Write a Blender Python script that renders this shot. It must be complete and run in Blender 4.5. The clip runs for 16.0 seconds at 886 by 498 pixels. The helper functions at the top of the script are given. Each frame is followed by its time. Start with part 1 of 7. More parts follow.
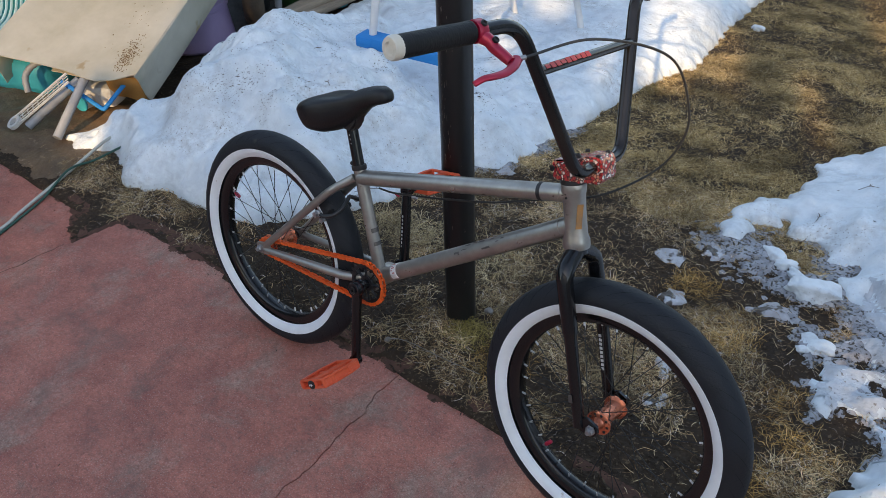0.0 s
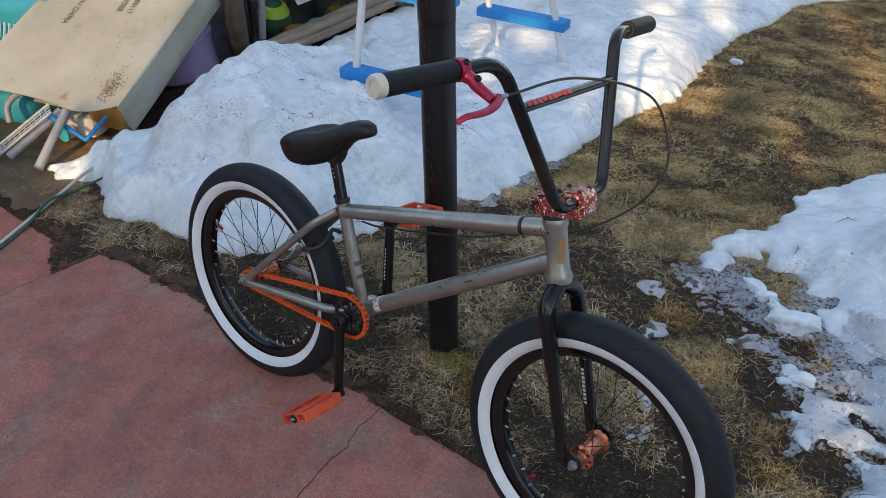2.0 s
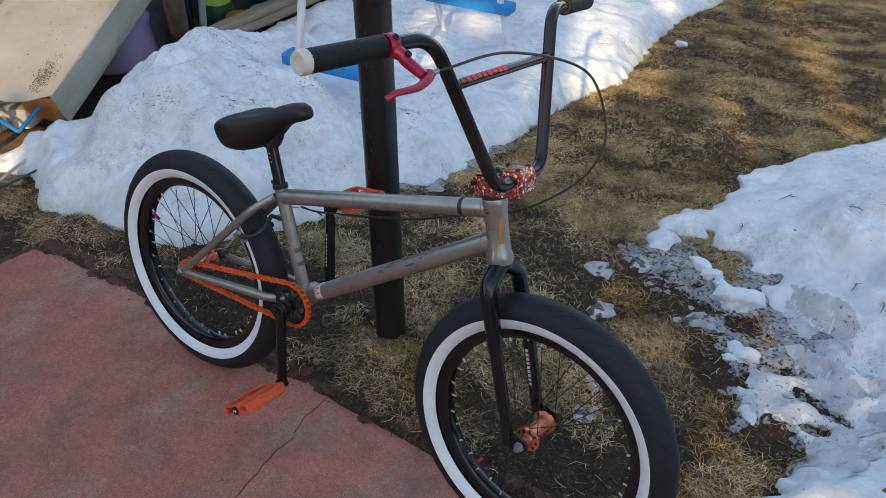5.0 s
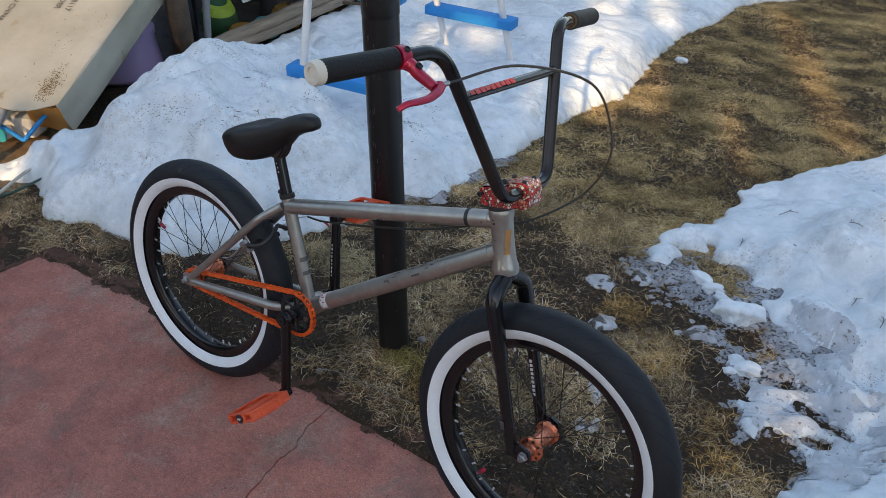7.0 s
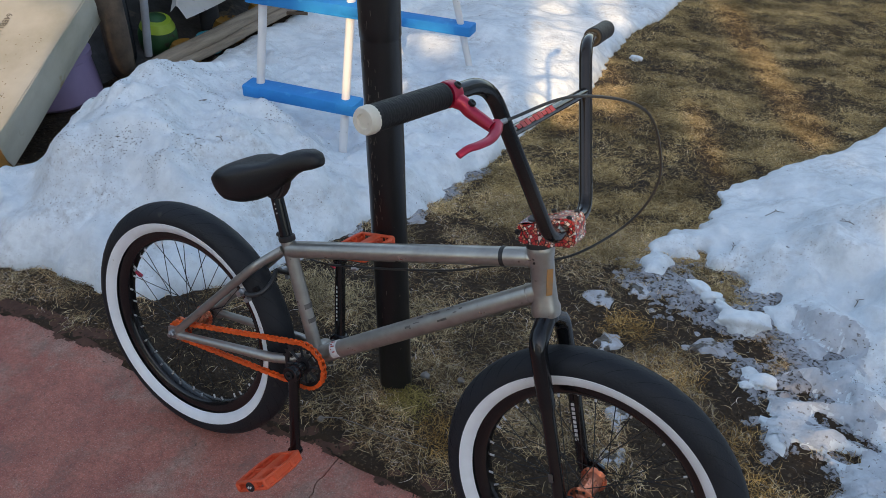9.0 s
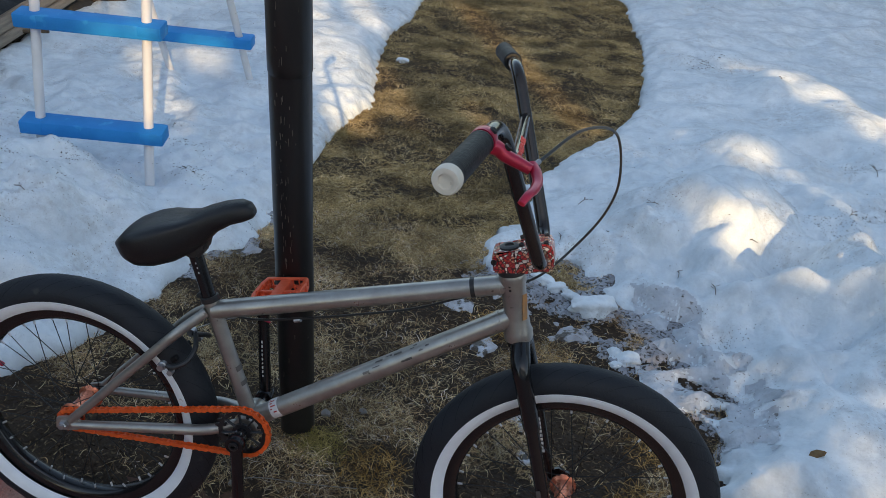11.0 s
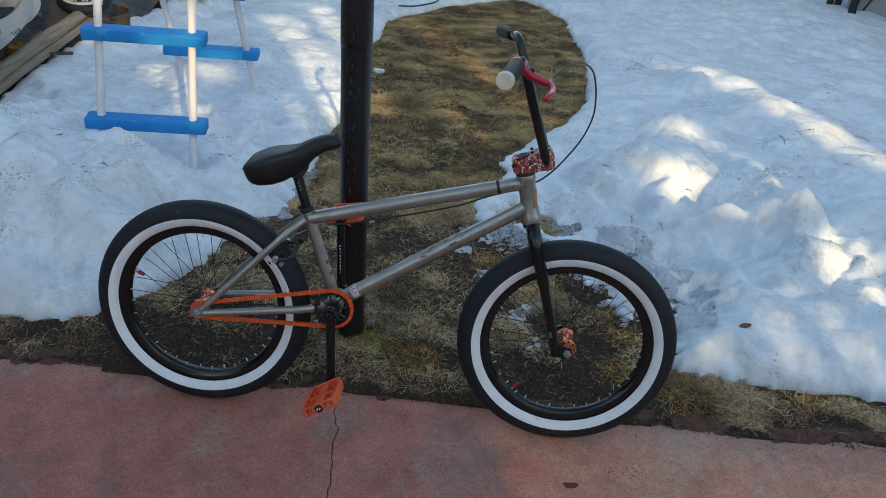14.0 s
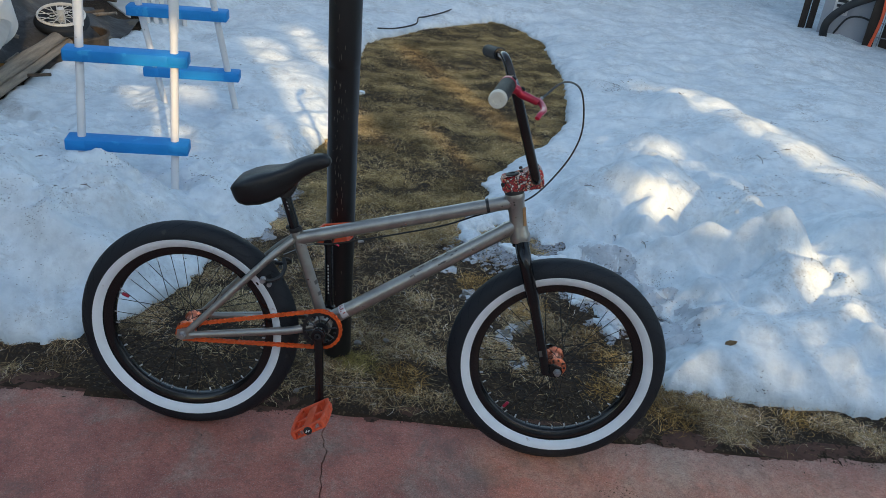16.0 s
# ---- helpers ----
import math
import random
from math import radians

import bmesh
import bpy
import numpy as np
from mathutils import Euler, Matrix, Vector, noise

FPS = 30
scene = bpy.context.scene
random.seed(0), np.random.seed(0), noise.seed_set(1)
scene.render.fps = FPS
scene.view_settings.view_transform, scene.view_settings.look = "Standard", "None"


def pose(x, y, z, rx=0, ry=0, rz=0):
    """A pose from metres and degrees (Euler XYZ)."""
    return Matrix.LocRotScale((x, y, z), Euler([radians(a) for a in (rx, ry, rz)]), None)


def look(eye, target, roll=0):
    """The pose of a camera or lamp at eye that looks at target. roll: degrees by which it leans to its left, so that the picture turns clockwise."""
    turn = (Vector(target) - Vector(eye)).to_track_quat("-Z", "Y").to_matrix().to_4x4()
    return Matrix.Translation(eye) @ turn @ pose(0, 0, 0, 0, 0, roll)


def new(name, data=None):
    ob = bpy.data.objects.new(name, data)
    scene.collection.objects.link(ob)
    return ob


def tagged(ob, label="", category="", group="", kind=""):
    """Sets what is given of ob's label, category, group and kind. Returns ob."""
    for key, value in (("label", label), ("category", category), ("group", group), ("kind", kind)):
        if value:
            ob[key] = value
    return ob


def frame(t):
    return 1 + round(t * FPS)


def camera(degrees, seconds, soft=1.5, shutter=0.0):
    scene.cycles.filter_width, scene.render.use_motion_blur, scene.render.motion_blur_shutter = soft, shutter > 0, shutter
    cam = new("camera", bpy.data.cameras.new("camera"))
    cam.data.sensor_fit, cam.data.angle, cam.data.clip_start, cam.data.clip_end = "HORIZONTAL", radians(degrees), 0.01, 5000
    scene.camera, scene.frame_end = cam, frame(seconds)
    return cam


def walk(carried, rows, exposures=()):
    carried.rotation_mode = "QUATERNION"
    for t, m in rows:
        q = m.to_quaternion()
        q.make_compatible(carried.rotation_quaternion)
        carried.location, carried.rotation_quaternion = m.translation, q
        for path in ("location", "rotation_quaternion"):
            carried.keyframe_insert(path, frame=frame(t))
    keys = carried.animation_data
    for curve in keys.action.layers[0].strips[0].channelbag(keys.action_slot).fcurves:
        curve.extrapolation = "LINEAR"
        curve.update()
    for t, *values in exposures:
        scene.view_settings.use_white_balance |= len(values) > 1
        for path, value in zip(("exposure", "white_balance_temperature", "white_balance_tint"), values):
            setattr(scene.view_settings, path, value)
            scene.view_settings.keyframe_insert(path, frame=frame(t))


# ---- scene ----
cam = camera(55.5, 16.0, soft=0.5)
PATH = [
    (0, (1.45, -0.974, 1.503), (0.389, 0.239, 0.319), -2.1),
    (0.5, (1.446, -0.979, 1.51), (0.377, 0.24, 0.339), -2.2),
    (1, (1.447, -0.978, 1.516), (0.374, 0.26, 0.369), -2.1),
    (1.5, (1.449, -0.973, 1.518), (0.387, 0.288, 0.384), -1.6),
    (2, (1.449, -0.972, 1.516), (0.396, 0.297, 0.385), -1.2),
    (2.5, (1.455, -0.967, 1.505), (0.418, 0.316, 0.375), -0.9),
    (3, (1.461, -0.946, 1.503), (0.475, 0.378, 0.375), 0.1),
    (3.5, (1.46, -0.935, 1.5), (0.484, 0.395, 0.37), -0.2),
    (4, (1.457, -0.936, 1.5), (0.489, 0.39, 0.357), -0.2),
    (4.2, (1.462, -0.935, 1.495), (0.494, 0.382, 0.341), -0.5),
    (6.5, (1.466, -0.955, 1.485), (0.504, 0.375, 0.342), -0.4),
    (7, (1.461, -0.961, 1.491), (0.49, 0.377, 0.365), 0.1),
    (7.5, (1.446, -0.968, 1.501), (0.465, 0.377, 0.392), 0.0),
    (8, (1.41, -0.968, 1.499), (0.454, 0.391, 0.386), 0.1),
    (8.2, (1.381, -0.969, 1.496), (0.45, 0.403, 0.378), -0.1),
    (10.3, (0.953, -0.848, 1.468), (0.441, 0.712, 0.327), 2.6),
    (10.5, (0.916, -0.876, 1.471), (0.491, 0.711, 0.329), 3.3),
    (11, (0.802, -1.015, 1.509), (0.609, 0.634, 0.394), 5.6),
    (11.5, (0.776, -1.15, 1.536), (0.705, 0.545, 0.477), 7.8),
    (12, (0.849, -1.341, 1.539), (0.817, 0.367, 0.498), 8.0),
    (12.5, (0.878, -1.507, 1.57), (0.767, 0.193, 0.523), 5.7),
    (13, (0.798, -1.604, 1.575), (0.664, 0.09, 0.52), 4.6),
    (13.5, (0.692, -1.693, 1.583), (0.591, 0.013, 0.544), 4.7),
    (14, (0.678, -1.702, 1.59), (0.608, 0.005, 0.55), 4.9),
    (14.5, (0.678, -1.691, 1.581), (0.639, 0.019, 0.546), 5.3),
    (15, (0.66, -1.686, 1.578), (0.637, 0.032, 0.554), 5.5),
    (15.5, (0.65, -1.695, 1.576), (0.622, 0.031, 0.566), 5.4),
    (16, (0.646, -1.703, 1.579), (0.627, 0.034, 0.588), 5.4),
]
EXPOSURES = [(0.0, 1.50, 7770, 12), (1.5, 1.45, 7820, 12), (8.0, 1.42, 7870, 12), (10.4, 1.20, 7770, 11), (11.5, 1.08, 7380, 8), (13.0, 1.10, 7350, 6), (14.5, 1.15, 7310, 5), (16.0, 1.15, 7260, 5)]
walk(cam, [(t, look(eye, target, roll)) for t, eye, target, roll in PATH], EXPOSURES)

# ---- light ----
SUN_AZ = Vector((0.41, -0.912))          # horizontal direction towards the sun
SUN_EL = 22.0
world = bpy.data.worlds.new("sky")
scene.world = world
world.use_nodes = True
wn = world.node_tree.nodes
sky = wn.new("ShaderNodeTexSky")
sky.sky_type = "NISHITA"
sky.sun_disc = False
sky.sun_elevation = radians(SUN_EL)
sky.sun_rotation = math.atan2(SUN_AZ.x, SUN_AZ.y)
wn["Background"].inputs["Strength"].default_value = 0.15
world.node_tree.links.new(sky.outputs["Color"], wn["Background"].inputs["Color"])
sun_data = bpy.data.lights.new("sun", "SUN")
sun_data.energy, sun_data.angle, sun_data.color = 2.0, radians(0.55), (1.0, 0.74, 0.45)
sun = new("sun", sun_data)
to_sun = Vector((SUN_AZ.x * math.cos(radians(SUN_EL)), SUN_AZ.y * math.cos(radians(SUN_EL)), math.sin(radians(SUN_EL))))
sun.rotation_euler = to_sun.to_track_quat("Z", "Y").to_euler()


# ---- materials ----
def mat(name, c1, c2=None, scale=8.0, rough=0.6, rough2=None, metal=0.0, bump=0.0, bump_scale=60.0, c3=None, spot_scale=40.0,
        spot=0.62, spec=0.5, coat=0.0, vary=0.0, sss=0.0, streak=(1, 1, 1), deep=0.004):
    """Principled surface: two tones mixed by a broad noise, a third in sharp specks, fine relief."""
    m = bpy.data.materials.new(name)
    m.use_nodes = True
    n, l = m.node_tree.nodes, m.node_tree.links
    b = n["Principled BSDF"]
    b.inputs["Metallic"].default_value = metal
    b.inputs["Specular IOR Level"].default_value = spec
    b.inputs["Coat Weight"].default_value = coat
    b.inputs["Coat Roughness"].default_value = 0.12
    if sss:
        b.inputs["Subsurface Weight"].default_value = sss
        b.inputs["Subsurface Radius"].default_value = (0.02, 0.03, 0.045)
        b.inputs["Subsurface Scale"].default_value = 0.5
    tc = n.new("ShaderNodeTexCoord")
    mp = n.new("ShaderNodeMapping")
    mp.inputs["Scale"].default_value = streak
    l.new(tc.outputs["Object"], mp.inputs["Vector"])
    c2 = c2 or tuple(v * 0.8 for v in c1)
    no = n.new("ShaderNodeTexNoise")
    no.inputs["Scale"].default_value, no.inputs["Detail"].default_value, no.inputs["Roughness"].default_value = scale, 6, 0.62
    l.new(mp.outputs["Vector"], no.inputs["Vector"])
    ra = n.new("ShaderNodeValToRGB")
    ra.color_ramp.elements[0].position, ra.color_ramp.elements[1].position = 0.33, 0.67
    ra.color_ramp.elements[0].color, ra.color_ramp.elements[1].color = (*c1, 1), (*c2, 1)
    l.new(no.outputs["Fac"], ra.inputs["Fac"])
    colour = ra.outputs["Color"]
    if c3:
        n3 = n.new("ShaderNodeTexNoise")
        n3.inputs["Scale"].default_value, n3.inputs["Detail"].default_value = spot_scale, 3
        l.new(mp.outputs["Vector"], n3.inputs["Vector"])
        r3 = n.new("ShaderNodeValToRGB")
        r3.color_ramp.elements[0].position, r3.color_ramp.elements[1].position = spot, spot + 0.06
        l.new(n3.outputs["Fac"], r3.inputs["Fac"])
        mx = n.new("ShaderNodeMix")
        mx.data_type = "RGBA"
        l.new(r3.outputs["Color"], mx.inputs[0])
        l.new(colour, mx.inputs[6])
        mx.inputs[7].default_value = (*c3, 1)
        colour = mx.outputs[2]
    if vary:
        inf = n.new("ShaderNodeObjectInfo")
        mr = n.new("ShaderNodeMapRange")
        mr.inputs[3].default_value, mr.inputs[4].default_value = 1 - vary, 1 + vary
        l.new(inf.outputs["Random"], mr.inputs[0])
        hs = n.new("ShaderNodeHueSaturation")
        l.new(mr.outputs[0], hs.inputs["Value"])
        l.new(colour, hs.inputs["Color"])
        colour = hs.outputs["Color"]
    l.new(colour, b.inputs["Base Color"])
    rr = n.new("ShaderNodeMapRange")
    rr.inputs[1].default_value, rr.inputs[2].default_value = 0.3, 0.7
    rr.inputs[3].default_value, rr.inputs[4].default_value = rough, rough2 if rough2 is not None else min(1, rough + 0.12)
    l.new(no.outputs["Fac"], rr.inputs[0])
    l.new(rr.outputs[0], b.inputs["Roughness"])
    if bump:
        nb = n.new("ShaderNodeTexNoise")
        nb.inputs["Scale"].default_value, nb.inputs["Detail"].default_value = bump_scale, 5
        l.new(mp.outputs["Vector"], nb.inputs["Vector"])
        bp = n.new("ShaderNodeBump")
        bp.inputs["Strength"].default_value, bp.inputs["Distance"].default_value = min(1.0, bump), deep
        l.new(nb.outputs["Fac"], bp.inputs["Height"])
        l.new(bp.outputs["Normal"], b.inputs["Normal"])
    return m


def island_mat(name, colours, rough=0.8, spec=0.3, patch=0.0):
    """Colour picked per loose piece of one mesh, bleached more or less from patch to patch."""
    m = bpy.data.materials.new(name)
    m.use_nodes = True
    n, l = m.node_tree.nodes, m.node_tree.links
    g = n.new("ShaderNodeNewGeometry")
    ra = n.new("ShaderNodeValToRGB")
    el = ra.color_ramp.elements
    while len(el) < len(colours):
        el.new(0.5)
    for k, c in enumerate(colours):
        el[k].position, el[k].color = k / (len(colours) - 1), (*c, 1)
    l.new(g.outputs["Random Per Island"], ra.inputs["Fac"])
    tc = n.new("ShaderNodeTexCoord")
    no = n.new("ShaderNodeTexNoise")
    no.inputs["Scale"].default_value, no.inputs["Detail"].default_value = 5.5, 4
    l.new(tc.outputs["Object"], no.inputs["Vector"])
    mr = n.new("ShaderNodeMapRange")
    mr.inputs[1].default_value, mr.inputs[2].default_value = 0.36, 0.64
    mr.inputs[3].default_value, mr.inputs[4].default_value = 1 - patch, 1 + patch
    l.new(no.outputs["Fac"], mr.inputs[0])
    hs = n.new("ShaderNodeHueSaturation")
    l.new(ra.outputs["Color"], hs.inputs["Color"])
    l.new(mr.outputs[0], hs.inputs["Value"])
    b = n["Principled BSDF"]
    l.new(hs.outputs["Color"], b.inputs["Base Color"])
    b.inputs["Roughness"].default_value, b.inputs["Specular IOR Level"].default_value = rough, spec
    return m


def concrete_mat():
    """Worn red-painted concrete: paint rubbed to grey, fine aggregate, damp margin."""
    m = bpy.data.materials.new("red_painted_concrete")
    m.use_nodes = True
    n, l = m.node_tree.nodes, m.node_tree.links
    b = n["Principled BSDF"]
    tc = n.new("ShaderNodeTexCoord")

    def noise_node(scale, detail=6, rough=0.6, dist=0.0):
        k = n.new("ShaderNodeTexNoise")
        k.inputs["Scale"].default_value, k.inputs["Detail"].default_value = scale, detail
        k.inputs["Roughness"].default_value, k.inputs["Distortion"].default_value = rough, dist
        l.new(tc.outputs["Object"], k.inputs["Vector"])
        return k.outputs["Fac"]

    def ramp(fac, a, bb, ca, cb):
        r = n.new("ShaderNodeValToRGB")
        r.color_ramp.elements[0].position, r.color_ramp.elements[1].position = a, bb
        r.color_ramp.elements[0].color, r.color_ramp.elements[1].color = (*ca, 1), (*cb, 1)
        l.new(fac, r.inputs["Fac"])
        return r.outputs["Color"]

    def mix(fac, a, bb, mode="MIX"):
        x = n.new("ShaderNodeMix")
        x.data_type, x.blend_type = "RGBA", mode
        if isinstance(fac, float):
            x.inputs[0].default_value = fac
        else:
            l.new(fac, x.inputs[0])
        for s, i in ((a, 6), (bb, 7)):
            if isinstance(s, tuple):
                x.inputs[i].default_value = (*s, 1)
            else:
                l.new(s, x.inputs[i])
        return x.outputs[2]

    red = ramp(noise_node(6.0, 8, 0.7), 0.34, 0.66, (0.345, 0.108, 0.080), (0.55, 0.196, 0.140))
    grey = ramp(noise_node(24.0, 5), 0.3, 0.7, (0.315, 0.235, 0.180), (0.435, 0.325, 0.255))
    worn = ramp(noise_node(4.2, 8, 0.72, 0.5), 0.50, 0.70, (0, 0, 0), (0.85, 0.85, 0.85))
    colour = mix(worn, red, grey)
    # tan-grey concrete tone mixed in towards +x, broken up by noise
    sep = n.new("ShaderNodeSeparateXYZ")
    l.new(tc.outputs["Object"], sep.inputs[0])
    tan_ramp = n.new("ShaderNodeMapRange")
    tan_ramp.inputs[1].default_value, tan_ramp.inputs[2].default_value, tan_ramp.inputs[4].default_value = 0.55, 1.25, 0.75
    l.new(sep.outputs[0], tan_ramp.inputs[0])
    bare = n.new("ShaderNodeMath")
    bare.operation = "MULTIPLY"
    l.new(tan_ramp.outputs[0], bare.inputs[0])
    l.new(ramp(noise_node(5.5, 8, 0.72, 0.4), 0.30, 0.62, (0.25,) * 3, (1,) * 3), bare.inputs[1])
    colour = mix(bare.outputs[0], colour, ramp(noise_node(30.0, 5), 0.3, 0.7, (0.30, 0.215, 0.165), (0.45, 0.335, 0.265)))
    blotch = ramp(noise_node(75.0, 7, 0.75), 0.36, 0.64, (0.70, 0.69, 0.68), (1.18, 1.18, 1.18))
    colour = mix(0.75, colour, blotch, "MULTIPLY")
    speck = ramp(noise_node(300.0, 4, 0.7), 0.54, 0.70, (0, 0, 0), (0.6, 0.6, 0.6))
    colour = mix(speck, colour, (0.58, 0.47, 0.41))
    dark = ramp(noise_node(210.0, 4, 0.7), 0.50, 0.68, (0, 0, 0), (0.6, 0.6, 0.6))
    colour = mix(dark, colour, (0.12, 0.065, 0.055))
    stain = ramp(noise_node(8.0, 8, 0.74, 0.4), 0.52, 0.68, (0, 0, 0), (0.62, 0.62, 0.62))
    colour = mix(stain, colour, (0.17, 0.11, 0.09))
    l.new(colour, b.inputs["Base Color"])
    rg = ramp(noise_node(5.0), 0.3, 0.7, (0.62,) * 3, (0.9,) * 3)
    l.new(rg, b.inputs["Roughness"])
    bp = n.new("ShaderNodeBump")
    bp.inputs["Strength"].default_value, bp.inputs["Distance"].default_value = 0.6, 0.0025
    l.new(noise_node(150.0, 4), bp.inputs["Height"])
    l.new(bp.outputs["Normal"], b.inputs["Normal"])
    return m


def snow_mat():
    """Old coarse snow: soft wet mottling, patches dusted with dirt, grainy relief."""
    m = bpy.data.materials.new("old_snow")
    m.use_nodes = True
    n, l = m.node_tree.nodes, m.node_tree.links
    b = n["Principled BSDF"]
    b.inputs["Specular IOR Level"].default_value = 0.4
    tc = n.new("ShaderNodeTexCoord")

    def noise_node(scale, detail=5, rough=0.6):
        k = n.new("ShaderNodeTexNoise")
        k.inputs["Scale"].default_value, k.inputs["Detail"].default_value, k.inputs["Roughness"].default_value = scale, detail, rough
        l.new(tc.outputs["Object"], k.inputs["Vector"])
        return k.outputs["Fac"]

    def ramp(fac, a, bb, ca, cb):
        r = n.new("ShaderNodeValToRGB")
        r.color_ramp.elements[0].position, r.color_ramp.elements[1].position = a, bb
        r.color_ramp.elements[0].color, r.color_ramp.elements[1].color = (*ca, 1), (*cb, 1)
        l.new(fac, r.inputs["Fac"])
        return r.outputs["Color"]

    def mix(fac, a, c, mode="MIX"):
        x = n.new("ShaderNodeMix")
        x.data_type, x.blend_type = "RGBA", mode
        l.new(fac, x.inputs[0])
        for v, i in ((a, 6), (c, 7)):
            if isinstance(v, tuple):
                x.inputs[i].default_value = (*v, 1)
            else:
                l.new(v, x.inputs[i])
        return x.outputs[2]

    def times(a, c):
        k = n.new("ShaderNodeMath")
        k.operation = "MULTIPLY"
        l.new(a, k.inputs[0])
        l.new(c, k.inputs[1])
        return k.outputs[0]

    colour = ramp(noise_node(6.0, 6, 0.66), 0.32, 0.68, (0.84, 0.905, 0.935), (0.62, 0.70, 0.75))
    wet = ramp(noise_node(19.0, 5, 0.65), 0.48, 0.72, (0, 0, 0), (0.6, 0.6, 0.6))
    colour = mix(wet, colour, (0.53, 0.585, 0.62))
    # dirt lies in patches, as a grey film with darker grit in it
    patch = ramp(noise_node(3.4, 4, 0.6), 0.47, 0.66, (0, 0, 0), (1, 1, 1))
    film = times(patch, ramp(noise_node(34.0, 6, 0.7), 0.44, 0.70, (0, 0, 0), (0.75, 0.75, 0.75)))
    colour = mix(film, colour, (0.40, 0.40, 0.395))
    grit = times(patch, ramp(noise_node(150.0, 2), 0.645, 0.69, (0, 0, 0), (0.9, 0.9, 0.9)))
    colour = mix(grit, colour, (0.15, 0.125, 0.10))
    l.new(colour, b.inputs["Base Color"])
    l.new(ramp(noise_node(12.0), 0.3, 0.7, (0.42,) * 3, (0.75,) * 3), b.inputs["Roughness"])
    normal = None
    for scale, depth in ((24.0, 0.0085), (85.0, 0.0022)):
        bp = n.new("ShaderNodeBump")
        bp.inputs["Distance"].default_value = depth
        l.new(noise_node(scale, 4, 0.6), bp.inputs["Height"])
        if normal:
            l.new(normal, bp.inputs["Normal"])
        normal = bp.outputs["Normal"]
    l.new(normal, b.inputs["Normal"])
    return m


M_CONCRETE = concrete_mat()
M_DAMP = mat("damp_soil_film", (0.075, 0.040, 0.029), (0.13, 0.066, 0.048), scale=26, rough=0.7, rough2=0.9, bump=0.8, bump_scale=120, spec=0.2, c3=(0.05, 0.03, 0.02), spot_scale=60, spot=0.58)
M_SOIL = mat("damp_soil", (0.027, 0.018, 0.012), (0.060, 0.041, 0.027), scale=14, rough=0.7, rough2=1.0, bump=1.0, bump_scale=55, c3=(0.13, 0.092, 0.056), spot_scale=95, spot=0.60, spec=0.2, deep=0.014)
M_SNOW = snow_mat()
M_ICE = mat("wet_ice", (0.55, 0.565, 0.60), (0.32, 0.32, 0.34), scale=14, rough=0.18, rough2=0.5, bump=0.8, bump_scale=60, c3=(0.07, 0.055, 0.042), spot_scale=26, spot=0.50, deep=0.008)
M_STRAW = island_mat("dry_grass", [(0.069, 0.041, 0.024), (0.312, 0.186, 0.087), (0.108, 0.065, 0.039), (0.684, 0.449, 0.225), (0.149, 0.093, 0.051), (0.448, 0.279, 0.135), (0.92, 0.724, 0.448), (0.211, 0.131, 0.069), (0.087, 0.055, 0.033), (0.92, 0.785, 0.699)], rough=0.85, spec=0.1, patch=0.55)
M_GOLD = island_mat("golden_grass", [(0.143, 0.072, 0.022), (0.462, 0.252, 0.072), (0.22, 0.112, 0.034), (0.704, 0.419, 0.137), (0.858, 0.578, 0.259)], rough=0.85, spec=0.1, patch=0.4)
M_PALE = island_mat("pale_straw", [(0.16, 0.115, 0.06), (0.55, 0.42, 0.23), (0.30, 0.215, 0.11), (0.74, 0.60, 0.38), (0.42, 0.31, 0.16)], rough=0.85, spec=0.1, patch=0.35)
M_MUD = mat("wet_mud", (0.19, 0.122, 0.068), (0.11, 0.07, 0.041), scale=7, rough=0.35, rough2=0.8, bump=0.8, bump_scale=45, c3=(0.26, 0.18, 0.11), spot_scale=30, spot=0.62, deep=0.006)
M_SLUSH = mat("grey_slush", (0.40, 0.42, 0.455), (0.20, 0.205, 0.225), scale=30, rough=0.2, rough2=0.55, bump=0.9, bump_scale=110, c3=(0.045, 0.036, 0.028), spot_scale=95, spot=0.53, deep=0.006)
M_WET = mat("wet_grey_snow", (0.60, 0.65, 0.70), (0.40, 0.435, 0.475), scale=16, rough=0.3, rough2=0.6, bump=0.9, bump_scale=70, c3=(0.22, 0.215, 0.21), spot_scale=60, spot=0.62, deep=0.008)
M_LAWN = island_mat("dry_lawn", [(0.091, 0.057, 0.027), (0.348, 0.223, 0.089), (0.127, 0.084, 0.038), (0.589, 0.411, 0.179), (0.179, 0.122, 0.055), (0.757, 0.567, 0.294), (0.263, 0.177, 0.077)], rough=0.85, spec=0.1, patch=0.5)
M_GREEN = island_mat("green_grass", [(0.12, 0.10, 0.03), (0.30, 0.235, 0.07), (0.16, 0.13, 0.045), (0.52, 0.39, 0.15)], rough=0.8, spec=0.1, patch=0.4)
M_DEBRIS = island_mat("dark_debris", [(0.02, 0.016, 0.012), (0.07, 0.05, 0.03), (0.035, 0.027, 0.02)], rough=0.9)
M_FRAME = mat("raw_grey_frame", (0.40, 0.38, 0.345), (0.32, 0.30, 0.272), scale=30, rough=0.27, rough2=0.42, metal=0.75, coat=0.22, c3=(0.16, 0.14, 0.12), spot_scale=60, spot=0.70)
M_BLACK = mat("gloss_black_paint", (0.006, 0.006, 0.007), (0.009, 0.009, 0.010), scale=12, rough=0.13, rough2=0.22, spec=0.5)
M_SATIN = mat("satin_black", (0.014, 0.014, 0.015), (0.022, 0.022, 0.023), scale=40, rough=0.4, rough2=0.55)
